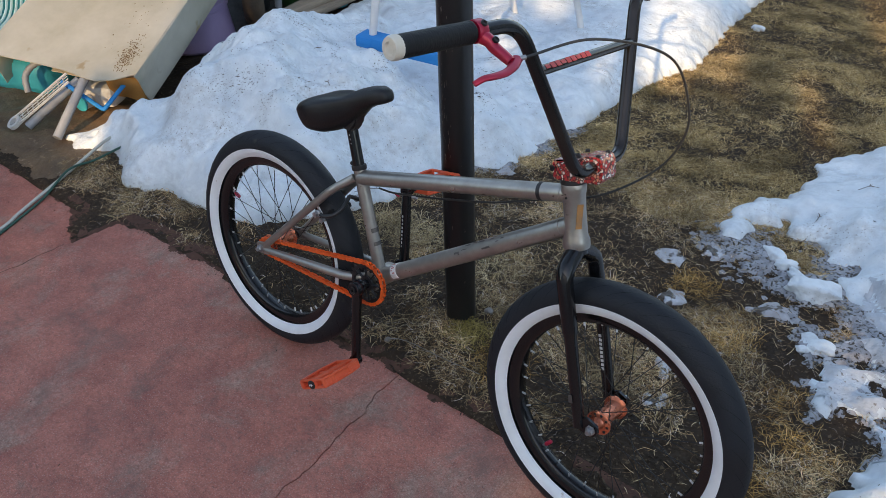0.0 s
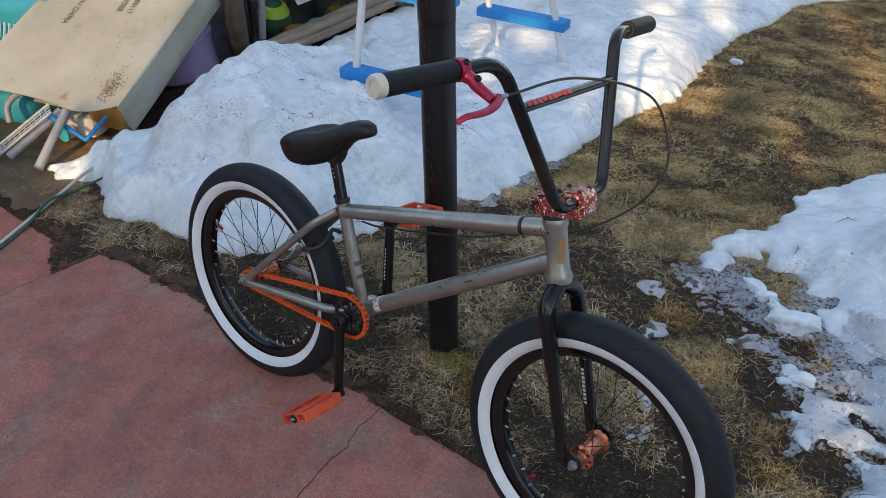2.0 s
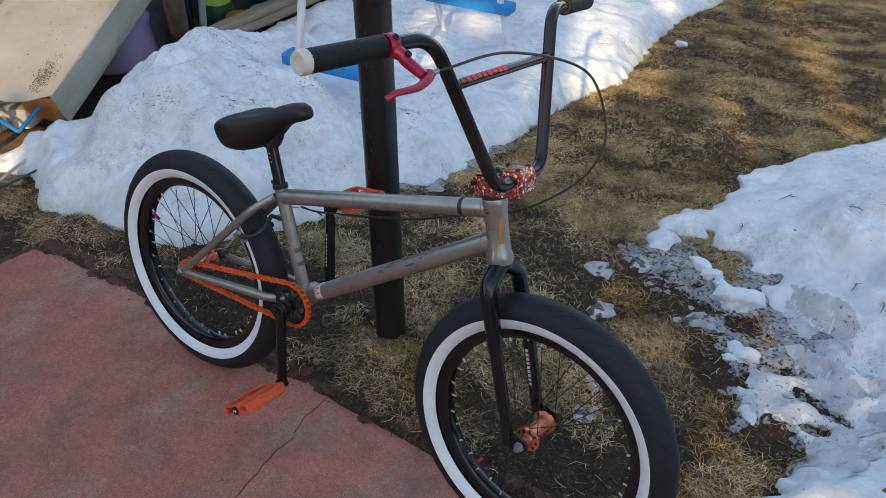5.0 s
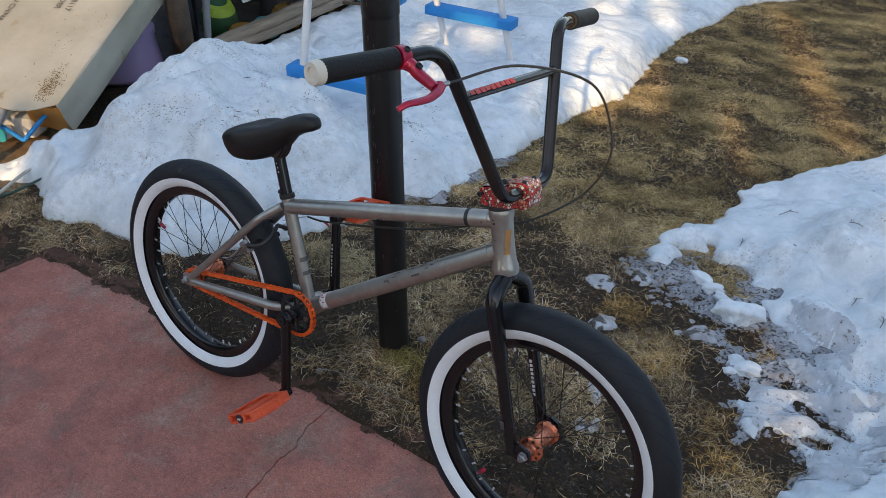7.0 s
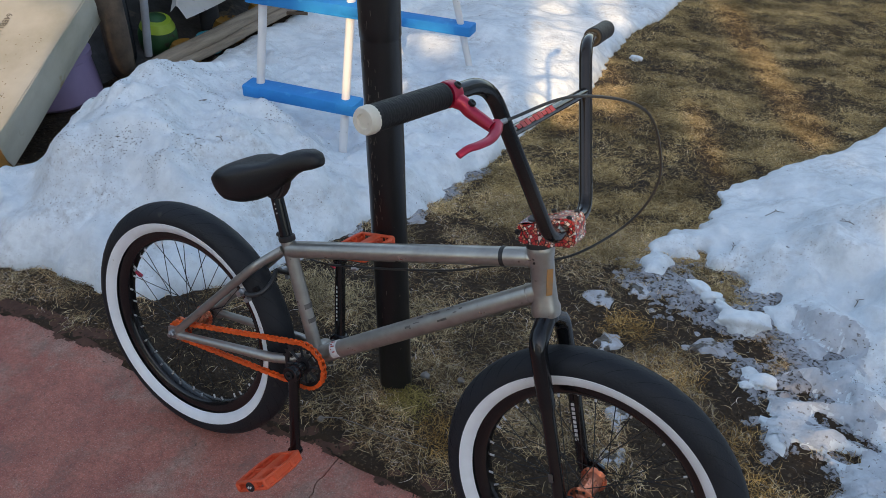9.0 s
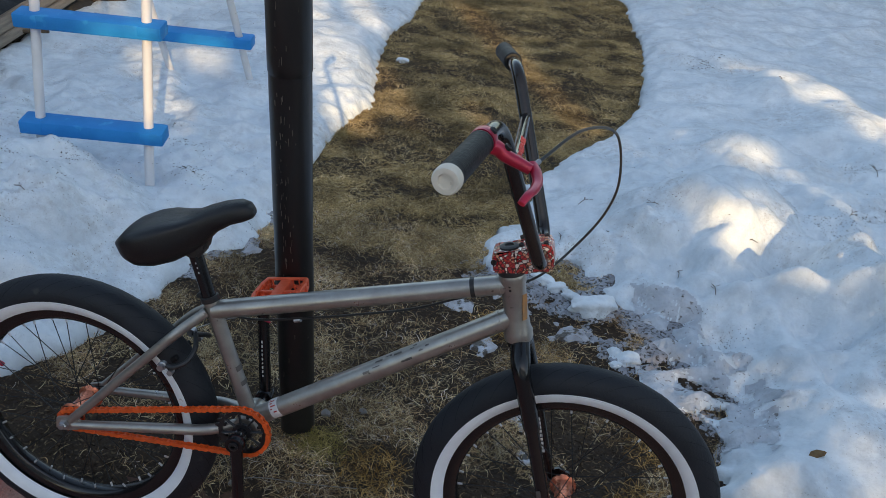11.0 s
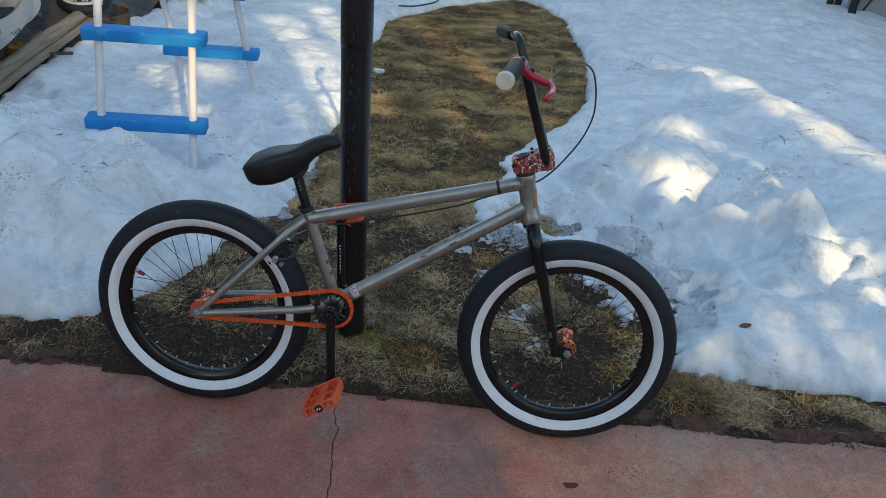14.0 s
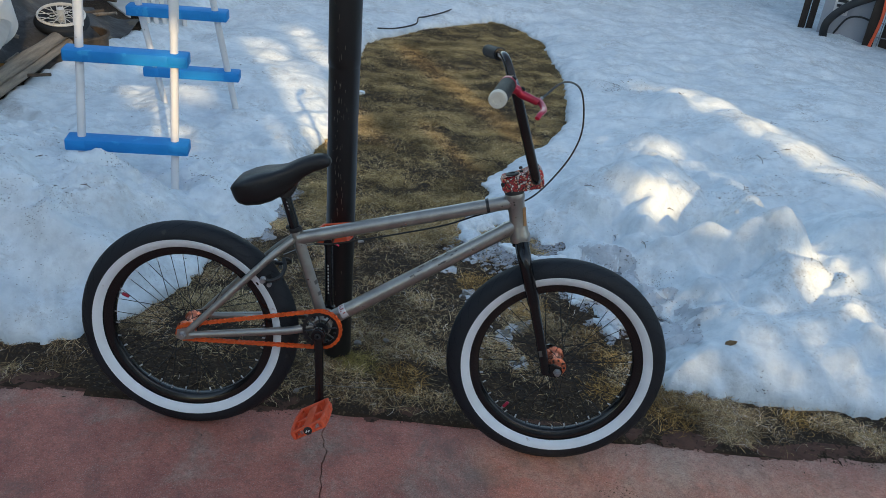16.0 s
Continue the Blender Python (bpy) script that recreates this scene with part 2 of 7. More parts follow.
M_DARK = mat("dark_anodised", (0.02, 0.02, 0.022), (0.035, 0.035, 0.038), scale=50, rough=0.3, metal=0.5)
M_TYRE = mat("black_rubber", (0.0085, 0.0108, 0.0142), (0.0165, 0.0195, 0.025), scale=14, rough=0.5, rough2=0.75, bump=0.25, bump_scale=220, c3=(0.036, 0.036, 0.036), spot_scale=22, spot=0.72, spec=0.35)
M_SIPE = mat("tread_groove_rubber", (0.005, 0.0055, 0.0065), (0.007, 0.008, 0.009), scale=30, rough=0.8, spec=0.25)
M_WHITE_RUBBER = mat("white_wall_rubber", (0.84, 0.89, 0.92), (0.77, 0.81, 0.83), scale=18, rough=0.55, c3=(0.48, 0.44, 0.39), spot_scale=50, spot=0.71)
M_ORANGE = mat("orange_plastic", (0.88, 0.125, 0.045), (0.76, 0.098, 0.036), scale=35, rough=0.42, rough2=0.6, bump=0.15, bump_scale=150, c3=(0.45, 0.08, 0.03), spot_scale=60, spot=0.70)
M_CHAIN = mat("orange_chain", (0.88, 0.128, 0.018), (0.70, 0.088, 0.014), scale=90, rough=0.4, vary=0.14)
M_COPPER = mat("copper_anodised", (0.72, 0.235, 0.135), (0.60, 0.18, 0.10), scale=60, rough=0.22, rough2=0.35, metal=0.8)
M_RED = mat("red_anodised", (0.46, 0.014, 0.05), (0.38, 0.011, 0.04), scale=60, rough=0.3, rough2=0.42, metal=0.35, coat=0.3)
M_STEEL = mat("zinc_steel", (0.45, 0.45, 0.46), (0.32, 0.32, 0.33), scale=80, rough=0.3, rough2=0.5, metal=0.9)
M_SPOKE = mat("black_spoke", (0.02, 0.02, 0.021), (0.04, 0.04, 0.04), scale=60, rough=0.3, metal=0.6)
M_NIPPLE = mat("silver_nipple", (0.75, 0.75, 0.76), (0.6, 0.6, 0.6), scale=60, rough=0.3, metal=0.6)
M_LEATHER = mat("black_vinyl", (0.0075, 0.008, 0.009), (0.012, 0.0125, 0.014), scale=20, rough=0.36, rough2=0.5, bump=0.2, bump_scale=260, spec=0.42)
M_GRIP = mat("black_grip_rubber", (0.0045, 0.005, 0.006), (0.009, 0.0095, 0.011), scale=40, rough=0.5, bump=0.3, bump_scale=200, spec=0.3)
M_CAP = mat("cream_plastic", (0.72, 0.67, 0.58), (0.62, 0.57, 0.47), scale=40, rough=0.45, c3=(0.4, 0.35, 0.27), spot_scale=70, spot=0.68)
M_CABLE = mat("black_cable", (0.012, 0.012, 0.013), (0.02, 0.02, 0.02), scale=90, rough=0.35)
M_POLE = mat("black_painted_steel", (0.008, 0.009, 0.010), (0.016, 0.016, 0.017), scale=9, rough=0.30, rough2=0.48, spec=0.38, bump=0.35, bump_scale=26, c3=(0.10, 0.085, 0.07), spot_scale=120, spot=0.71, coat=0.2, streak=(1, 1, 0.35))
M_SCRATCH = mat("bare_metal_scratch", (0.15, 0.13, 0.11), (0.07, 0.06, 0.05), scale=90, rough=0.5)
M_BLUE = mat("blue_step_plastic", (0.010, 0.26, 0.66), (0.008, 0.22, 0.58), scale=9, rough=0.5, rough2=0.65, bump=0.2, bump_scale=180, c3=(0.03, 0.34, 0.70), spot_scale=16, spot=0.62, spec=0.25)
M_WHITE_PIPE = mat("white_enamel_pipe", (0.78, 0.78, 0.78), (0.70, 0.70, 0.69), scale=10, rough=0.35, rough2=0.5, c3=(0.45, 0.42, 0.37), spot_scale=40, spot=0.72)
M_CARTON = mat("white_carton", (0.545, 0.51, 0.42), (0.40, 0.37, 0.285), scale=3.4, rough=0.75, rough2=0.9, bump=0.3, bump_scale=30, c3=(0.36, 0.28, 0.17), spot_scale=8, spot=0.66)
M_KRAFT = mat("brown_cardboard", (0.42, 0.215, 0.055), (0.33, 0.16, 0.04), scale=8, rough=0.85, bump=0.2, bump_scale=50)
M_INK = mat("grey_print", (0.10, 0.09, 0.075), (0.15, 0.13, 0.11), scale=60, rough=0.8)
M_PURPLE = mat("purple_plastic", (0.40, 0.30, 0.48), (0.33, 0.25, 0.41), scale=6, rough=0.45, bump=0.1, bump_scale=60)
M_TEAL = mat("teal_liner", (0.03, 0.40, 0.50), (0.02, 0.31, 0.41), scale=5, rough=0.4, rough2=0.55)
M_TEAL_LIGHT = mat("pale_teal_stripe", (0.42, 0.62, 0.66), (0.35, 0.55, 0.6), scale=9, rough=0.45)
M_DARKTUB = mat("hollow_shade_plastic", (0.035, 0.037, 0.042), (0.022, 0.023, 0.027), scale=8, rough=0.6)
M_BROWN_TYRE = mat("muddy_rubber", (0.12, 0.085, 0.055), (0.06, 0.045, 0.035), scale=14, rough=0.85, bump=0.8, bump_scale=60)
M_WOOD = mat("weathered_wood", (0.36, 0.295, 0.225), (0.19, 0.155, 0.12), scale=6, rough=0.85, bump=0.8, bump_scale=40, streak=(8, 0.8, 8))
M_DARKWOOD = mat("dark_fence_wood", (0.045, 0.033, 0.025), (0.028, 0.021, 0.017), scale=6, rough=0.9, bump=0.6, bump_scale=40, vary=0.25, streak=(6, 6, 0.8))
M_TARP = mat("dusty_tarpaulin", (0.085, 0.082, 0.08), (0.04, 0.038, 0.036), scale=5, rough=0.6, rough2=0.85, bump=0.8, bump_scale=14, c3=(0.13, 0.11, 0.085), spot_scale=9, spot=0.6, deep=0.03)
M_GREENP = mat("green_plastic", (0.02, 0.10, 0.035), (0.012, 0.06, 0.02), scale=8, rough=0.5, c3=(0.03, 0.03, 0.02), spot_scale=20, spot=0.55)
M_LIME = mat("lime_plastic", (0.35, 0.5, 0.05), (0.28, 0.42, 0.04), scale=8, rough=0.4)
M_YELLOW = mat("amber_plastic", (0.34, 0.17, 0.02), (0.22, 0.10, 0.02), scale=8, rough=0.6, c3=(0.05, 0.04, 0.03), spot_scale=18, spot=0.54)
M_GREYP = mat("grey_plastic_pipe", (0.30, 0.32, 0.345), (0.23, 0.245, 0.265), scale=14, rough=0.4, rough2=0.55, c3=(0.2, 0.19, 0.17), spot_scale=40, spot=0.68)
M_WHITEP = mat("white_plastic", (0.68, 0.68, 0.66), (0.58, 0.57, 0.54), scale=8, rough=0.4, c3=(0.4, 0.37, 0.32), spot_scale=30, spot=0.69)
M_GREYWALL = mat("grey_metal_cabinet", (0.36, 0.37, 0.40), (0.31, 0.32, 0.35), scale=4, rough=0.45, rough2=0.6)
M_STUCCO = mat("pale_stucco", (0.52, 0.53, 0.55), (0.45, 0.46, 0.48), scale=3, rough=0.9, bump=0.6, bump_scale=60)
M_GREENHOSE = mat("green_hose", (0.025, 0.10, 0.075), (0.02, 0.075, 0.055), scale=30, rough=0.45)
M_WHITEHOSE = mat("white_hose", (0.55, 0.56, 0.50), (0.45, 0.46, 0.40), scale=30, rough=0.5)
M_LEAF = mat("brown_leaf", (0.20, 0.12, 0.05), (0.12, 0.07, 0.03), scale=60, rough=0.8)
M_STONE = mat("grey_stone", (0.26, 0.24, 0.22), (0.17, 0.155, 0.14), scale=30, rough=0.85, bump=0.6, bump_scale=90)
M_ORANGE_BADGE = mat("orange_badge", (0.46, 0.20, 0.05), (0.30, 0.17, 0.08), scale=90, rough=0.4)
M_STICKER = mat("white_sticker", (0.72, 0.70, 0.68), (0.6, 0.58, 0.56), scale=50, rough=0.5)
M_RED_PRINT = mat("red_print", (0.45, 0.04, 0.04), (0.38, 0.03, 0.03), scale=50, rough=0.5)
M_SCUFF = mat("scuffed_paint", (0.10, 0.09, 0.085), (0.18, 0.165, 0.15), scale=60, rough=0.5, metal=0.4)


def stem_mat():
    """Red, orange and white hydro-dipped print."""
    m = mat("dipped_print", (0.5, 0.03, 0.03), (0.6, 0.05, 0.03), scale=30, rough=0.25, rough2=0.35, coat=0.5)
    n, l = m.node_tree.nodes, m.node_tree.links
    tc = [k for k in n if k.type == "TEX_COORD"][0]
    v = n.new("ShaderNodeTexVoronoi")
    v.inputs["Scale"].default_value = 185
    l.new(tc.outputs["Object"], v.inputs["Vector"])
    ra = n.new("ShaderNodeValToRGB")
    ra.color_ramp.interpolation = "CONSTANT"
    el = ra.color_ramp.elements
    for p in (0.2, 0.45, 0.7):
        el.new(p)
    for e, c in zip(el, ((0.56, 0.03, 0.035), (0.86, 0.74, 0.66), (0.60, 0.045, 0.04), (0.80, 0.34, 0.20), (0.52, 0.02, 0.03))):
        e.color = (*c, 1)
    sep = n.new("ShaderNodeSeparateColor")
    l.new(v.outputs["Color"], sep.inputs[0])
    l.new(sep.outputs[0], ra.inputs["Fac"])
    v2 = n.new("ShaderNodeTexVoronoi")
    v2.feature = "DISTANCE_TO_EDGE"
    v2.inputs["Scale"].default_value = 185
    l.new(tc.outputs["Object"], v2.inputs["Vector"])
    r2 = n.new("ShaderNodeValToRGB")
    r2.color_ramp.elements[0].position, r2.color_ramp.elements[1].position = 0.07, 0.11
    l.new(v2.outputs["Distance"], r2.inputs["Fac"])
    mx = n.new("ShaderNodeMix")
    mx.data_type = "RGBA"
    l.new(r2.outputs["Color"], mx.inputs[0])
    mx.inputs[6].default_value = (0.04, 0.008, 0.008, 1)
    l.new(ra.outputs["Color"], mx.inputs[7])
    l.new(mx.outputs[2], n["Principled BSDF"].inputs["Base Color"])
    return m


M_STEM = stem_mat()


# ---- mesh helpers ----
def mesh_of(bm, name, material, smooth=True):
    bmesh.ops.recalc_face_normals(bm, faces=bm.faces)
    me = bpy.data.meshes.new(name)
    if smooth:
        for f in bm.faces:
            f.smooth = True
        for e in bm.edges:
            if len(e.link_faces) == 2 and e.calc_face_angle(0) > radians(38):
                e.smooth = False
    bm.to_mesh(me)
    bm.free()
    me.materials.append(material)
    return me


def part(name, bm, material, parent=None, label="", smooth=True):
    """One mesh object, under a thing or a part when given."""
    ob = new(name, mesh_of(bm, name, material, smooth))
    if parent is not None:
        ob.parent = parent
    return tagged(ob, label)


def thing(name, label, category, m=None, group="", kind=""):
    ob = new(name)
    ob.empty_display_size = 0.05
    if m is not None:
        ob.matrix_basis = m
    return tagged(ob, label, category, group, kind)


def smooth_path(points, n=8, closed=False):
    """Catmull-Rom through the points."""
    p = [Vector(q) for q in points]
    p = [p[-1]] + p + [p[0], p[1]] if closed else [2 * p[0] - p[1]] + p + [2 * p[-1] - p[-2]]
    out = []
    for i in range(1, len(p) - 2):
        a, b, c, d = p[i - 1 : i + 3]
        for k in range(n):
            u = k / n
            out.append(0.5 * (2 * b + (c - a) * u + (2 * a - 5 * b + 4 * c - d) * u * u + (3 * b - a - 3 * c + d) * u ** 3))
    if not closed:
        out.append(p[-2])
    return out


def bent(points, radii, n=7):
    """Straight runs joined by round bends of the given radii at the inner points."""
    p = [Vector(q) for q in points]
    out = [p[0]]
    for i in range(1, len(p) - 1):
        a, b = (p[i - 1] - p[i]).normalized(), (p[i + 1] - p[i]).normalized()
        half = max(0.02, a.angle(b) / 2)
        cut = min(radii[i - 1] / math.tan(half), 0.48 * (p[i - 1] - p[i]).length, 0.48 * (p[i + 1] - p[i]).length)
        s, e = p[i] + a * cut, p[i] + b * cut
        for k in range(n + 1):
            u = k / n
            out.append((1 - u) ** 2 * s + 2 * u * (1 - u) * p[i] + u * u * e)
    return out + [p[-1]]


def tube(bm, path, r, seg=12, closed=False, caps=True, squash=1.0):
    """A round tube along a path; r is a number or one per point."""
    path = [Vector(q) for q in path]
    n = len(path)
    radii = [r] * n if isinstance(r, (int, float)) else list(r)
    tang = [((path[(i + 1) % n] - path[i - 1]) if closed or 0 < i < n - 1 else (path[1] - path[0] if i == 0 else path[-1] - path[-2])).normalized() for i in range(n)]
    ref = Vector((0, 0, 1)) if abs(tang[0].z) < 0.9 else Vector((1, 0, 0))
    side = tang[0].cross(ref).normalized()
    rings = []
    for i in range(n):
        side = (side - tang[i] * side.dot(tang[i])).normalized()
        up = tang[i].cross(side)
        rings.append([bm.verts.new(path[i] + radii[i] * (side * math.cos(a) + up * squash * math.sin(a))) for a in (2 * math.pi * k / seg for k in range(seg))])
    for i in range(n if closed else n - 1):
        a, b = rings[i], rings[(i + 1) % n]
        for k in range(seg):
            bm.faces.new((a[k], a[(k + 1) % seg], b[(k + 1) % seg], b[k]))
    if caps and not closed:
        bm.faces.new(rings[0])
        bm.faces.new(rings[-1])
    return bm


def lathe(bm, profile, seg=32, m=None, closed=False):
    """Turns (radius, height) pairs round z, then moves by m."""
    m = m or Matrix()
    rings = []
    for r, h in profile:
        if r < 1e-6:
            rings.append([bm.verts.new(m @ Vector((0, 0, h)))])
        else:
            rings.append([bm.verts.new(m @ Vector((r * math.cos(2 * math.pi * k / seg), r * math.sin(2 * math.pi * k / seg), h))) for k in range(seg)])
    pairs = list(zip(rings, rings[1:])) + ([(rings[-1], rings[0])] if closed else [])
    for a, b in pairs:
        for k in range(seg):
            j = (k + 1) % seg
            if len(a) == 1 and len(b) == 1:
                continue
            if len(a) == 1:
                bm.faces.new((a[0], b[j], b[k]))
            elif len(b) == 1:
                bm.faces.new((a[k], a[j], b[0]))
            else:
                bm.faces.new((a[k], a[j], b[j], b[k]))
    return bm


def block(bm, size, m=None, bevel=0.0, seg=2):
    """A box with rounded edges, added to bm."""
    t = bmesh.new()
    bmesh.ops.create_cube(t, size=1)
    bmesh.ops.scale(t, vec=size, verts=t.verts)
    if bevel:
        bmesh.ops.bevel(t, geom=t.edges[:], offset=bevel, segments=seg, profile=0.5, affect="EDGES")
    if m is not None:
        bmesh.ops.transform(t, matrix=m, verts=t.verts)
    me = bpy.data.meshes.new("tmp")
    t.to_mesh(me)
    t.free()
    bm.from_mesh(me)
    bpy.data.meshes.remove(me)
    return bm


def plate(bm, outline, depth, m=None):
    """A flat outline (x, y) given thickness along z, centred."""
    m = m or Matrix()
    lo = [bm.verts.new(m @ Vector((x, y, -depth / 2))) for x, y in outline]
    hi = [bm.verts.new(m @ Vector((x, y, depth / 2))) for x, y in outline]
    bm.faces.new(lo[::-1])
    bm.faces.new(hi)
    for k in range(len(lo)):
        j = (k + 1) % len(lo)
        bm.faces.new((lo[k], lo[j], hi[j], hi[k]))
    return bm


def text_mesh(words, size, depth=0.0004):
    """Letters in the built-in font as a bmesh, centred on x and y."""
    cu = bpy.data.curves.new("letters", "FONT")
    cu.body, cu.size, cu.extrude = words, size, depth
    cu.align_x, cu.align_y = "CENTER", "CENTER"
    ob = bpy.data.objects.new("letters", cu)
    scene.collection.objects.link(ob)
    bpy.context.view_layer.update()
    me = bpy.data.meshes.new_from_object(ob.evaluated_get(bpy.context.evaluated_depsgraph_get()))
    bm = bmesh.new()
    bm.from_mesh(me)
    bpy.data.objects.remove(ob)
    bpy.data.meshes.remove(me)
    return bm


def frame_of(origin, x_axis, y_hint):
    """A pose with x along x_axis and y near y_hint."""
    x = Vector(x_axis).normalized()
    z = x.cross(Vector(y_hint)).normalized()
    y = z.cross(x)
    m = Matrix((x, y, z)).transposed().to_4x4()
    m.translation = origin
    return m


# ---- ground, slab, snow ----
def wave(x, y, seed, scale):
    """Smooth pseudo-noise for arrays, about -1 to 1."""
    rng = np.random.RandomState(seed)
    out = np.zeros_like(x, dtype=float)
    for k in range(7):
        a, p, f = rng.uniform(0, 2 * np.pi), rng.uniform(0, 2 * np.pi), scale * rng.uniform(0.6, 1.7)
        out += np.sin((x * np.cos(a) + y * np.sin(a)) * f + p + 1.3 * np.sin((y * np.cos(a) - x * np.sin(a)) * f * 0.6 + k))
    return out / 4.2


def fine(x, y, seed):
    return 0.5 * wave(x, y, seed, 9) + 0.3 * wave(x, y, seed + 1, 21) + 0.2 * wave(x, y, seed + 2, 47)


def spread(lo, hi, a, b, step, grow=1.16):
    """Coordinates from lo to hi: even between a and b, wider outside."""
    mid = list(np.arange(a, b + step / 2, step))
    left, s, v = [], step, a
    while v > lo:
        s *= grow
        v -= s
        left.append(v)
    right, s, v = [], step, b
    while v < hi:
        s *= grow
        v += s
        right.append(v)
    return np.array(left[::-1] + mid + right)


def sheet(name, xs, ys, zs, material, keep=None):
    """A height field as one mesh; keep masks the cells that are built."""
    nx, ny = len(xs), len(ys)
    gx, gy = np.meshgrid(xs, ys)
    verts = np.stack([gx, gy, zs], -1).reshape(-1, 3)
    i, j = np.meshgrid(np.arange(nx - 1), np.arange(ny - 1))
    a = (j * nx + i).ravel()
    quads = np.stack([a, a + 1, a + nx + 1, a + nx], 1)
    if keep is not None:
        k = keep.ravel()
        quads = quads[k[quads].any(1)]
        used = np.unique(quads)
        remap = np.full(nx * ny, -1)
        remap[used] = np.arange(len(used))
        verts, quads = verts[used], remap[quads]
    me = bpy.data.meshes.new(name)
    me.from_pydata(verts.tolist(), [], quads.tolist())
    me.polygons.foreach_set("use_smooth", [True] * len(me.polygons))
    me.materials.append(material)
    return new(name, me)


def inside_distance(poly, x, y):
    """Signed distance to a polygon, positive inside."""
    p = np.array(poly)
    q = np.roll(p, -1, 0)
    best = np.full(x.shape, 1e9)
    odd = np.zeros(x.shape, bool)
    for (ax, ay), (bx, by) in zip(p, q):
        ex, ey = bx - ax, by - ay
        u = np.clip(((x - ax) * ex + (y - ay) * ey) / (ex * ex + ey * ey + 1e-12), 0, 1)
        best = np.minimum(best, np.hypot(x - ax - u * ex, y - ay - u * ey))
        with np.errstate(divide="ignore", invalid="ignore"):
            odd ^= ((ay > y) != (by > y)) & (x < ex * (y - ay) / (ey if abs(ey) > 1e-12 else 1e-12) + ax)
    return np.where(odd, best, -best)


SLAB_EDGE = [(-9, 0.03), (-1.5, 0.02), (-1.36, 0.03), (-1, 0.012), (-0.93, -0.05), (-0.855, -0.085), (-0.835, 0.07), (-0.64, 0.1), (-0.557, 0.09), (-0.433, 0.125), (-0.33, 0.105), (-0.266, 0.1),
             (-0.1, 0.1), (0, 0.105), (0.161, 0.105), (0.254, 0.118), (0.282, 0.135), (0.38, 0.127), (0.42, 0.125), (0.477, 0.108), (0.5, 0.12), (0.62, 0.125), (0.75, 0.12), (1.21, 0.125),
             (1.286, 0.137), (1.381, 0.135), (1.472, 0.122), (1.563, 0.11), (1.645, 0.12), (1.733, 0.145), (1.92, 0.15), (3, 0.22), (9, 0.4)]
SNOW_EDGE = [(9, 0.36), (2, 0.33), (1.854, 0.336), (1.716, 0.33), (1.564, 0.338), (1.43, 0.349), (1.33, 0.335), (1.325, 0.385), (1.35, 0.44), (1.345, 0.5), (1.36, 0.557), (1.375, 0.626), (1.3, 0.695),
             (1.211, 0.674), (1.146, 0.779), (1.107, 0.847), (1.16, 0.9), (1.198, 0.963), (1.14, 1.074), (1.1, 1.14), (1.08, 1.236), (1, 1.3), (0.92, 1.36), (0.83, 1.42), (0.8, 1.34),
             (0.785, 1.25), (0.71, 1.215), (0.68, 1.257), (0.687, 1.423), (0.749, 1.571), (0.788, 1.7), (0.785, 1.93), (0.905, 2.22), (1.077, 2.488), (1.15, 2.66), (1.195, 2.78),
             (1.265, 3.2), (1.3, 3.84), (1.27, 4.3), (1.212, 5), (1.046, 5.54), (0.802, 5.77), (0.468, 5.39), (0.205, 5.08), (-0.13, 4.515), (-0.11, 3.99), (-0.16, 3.6), (-0.13, 3.2),
             (-0.06, 2.84), (0, 2.467), (-0.072, 2.14), (-0.078, 1.88), (-0.06, 1.67), (-0.077, 1.517), (-0.065, 1.23), (-0.1, 1.1), (-0.195, 1.03), (-0.244, 0.7), (-0.338, 0.475),
             (-0.44, 0.32), (-0.65, 0.262), (-0.74, 0.26), (-0.87, 0.25), (-0.93, 0.2), (-1.02, 0.185), (-1.12, 0.245), (-1.25, 0.29), (-1.37, 0.21), (-1.49, 0.235), (-1.44, 0.38),
             (-1.33, 0.6), (-1.43, 0.9), (-1.49, 1.25), (-1.57, 1.7), (-1.62, 2.2), (-1.62, 2.7), (-1.6, 3.1), (-1.53, 3.6), (-1.55, 5), (-2.6, 6), (-9, 8), (-9, 13), (9, 13)]

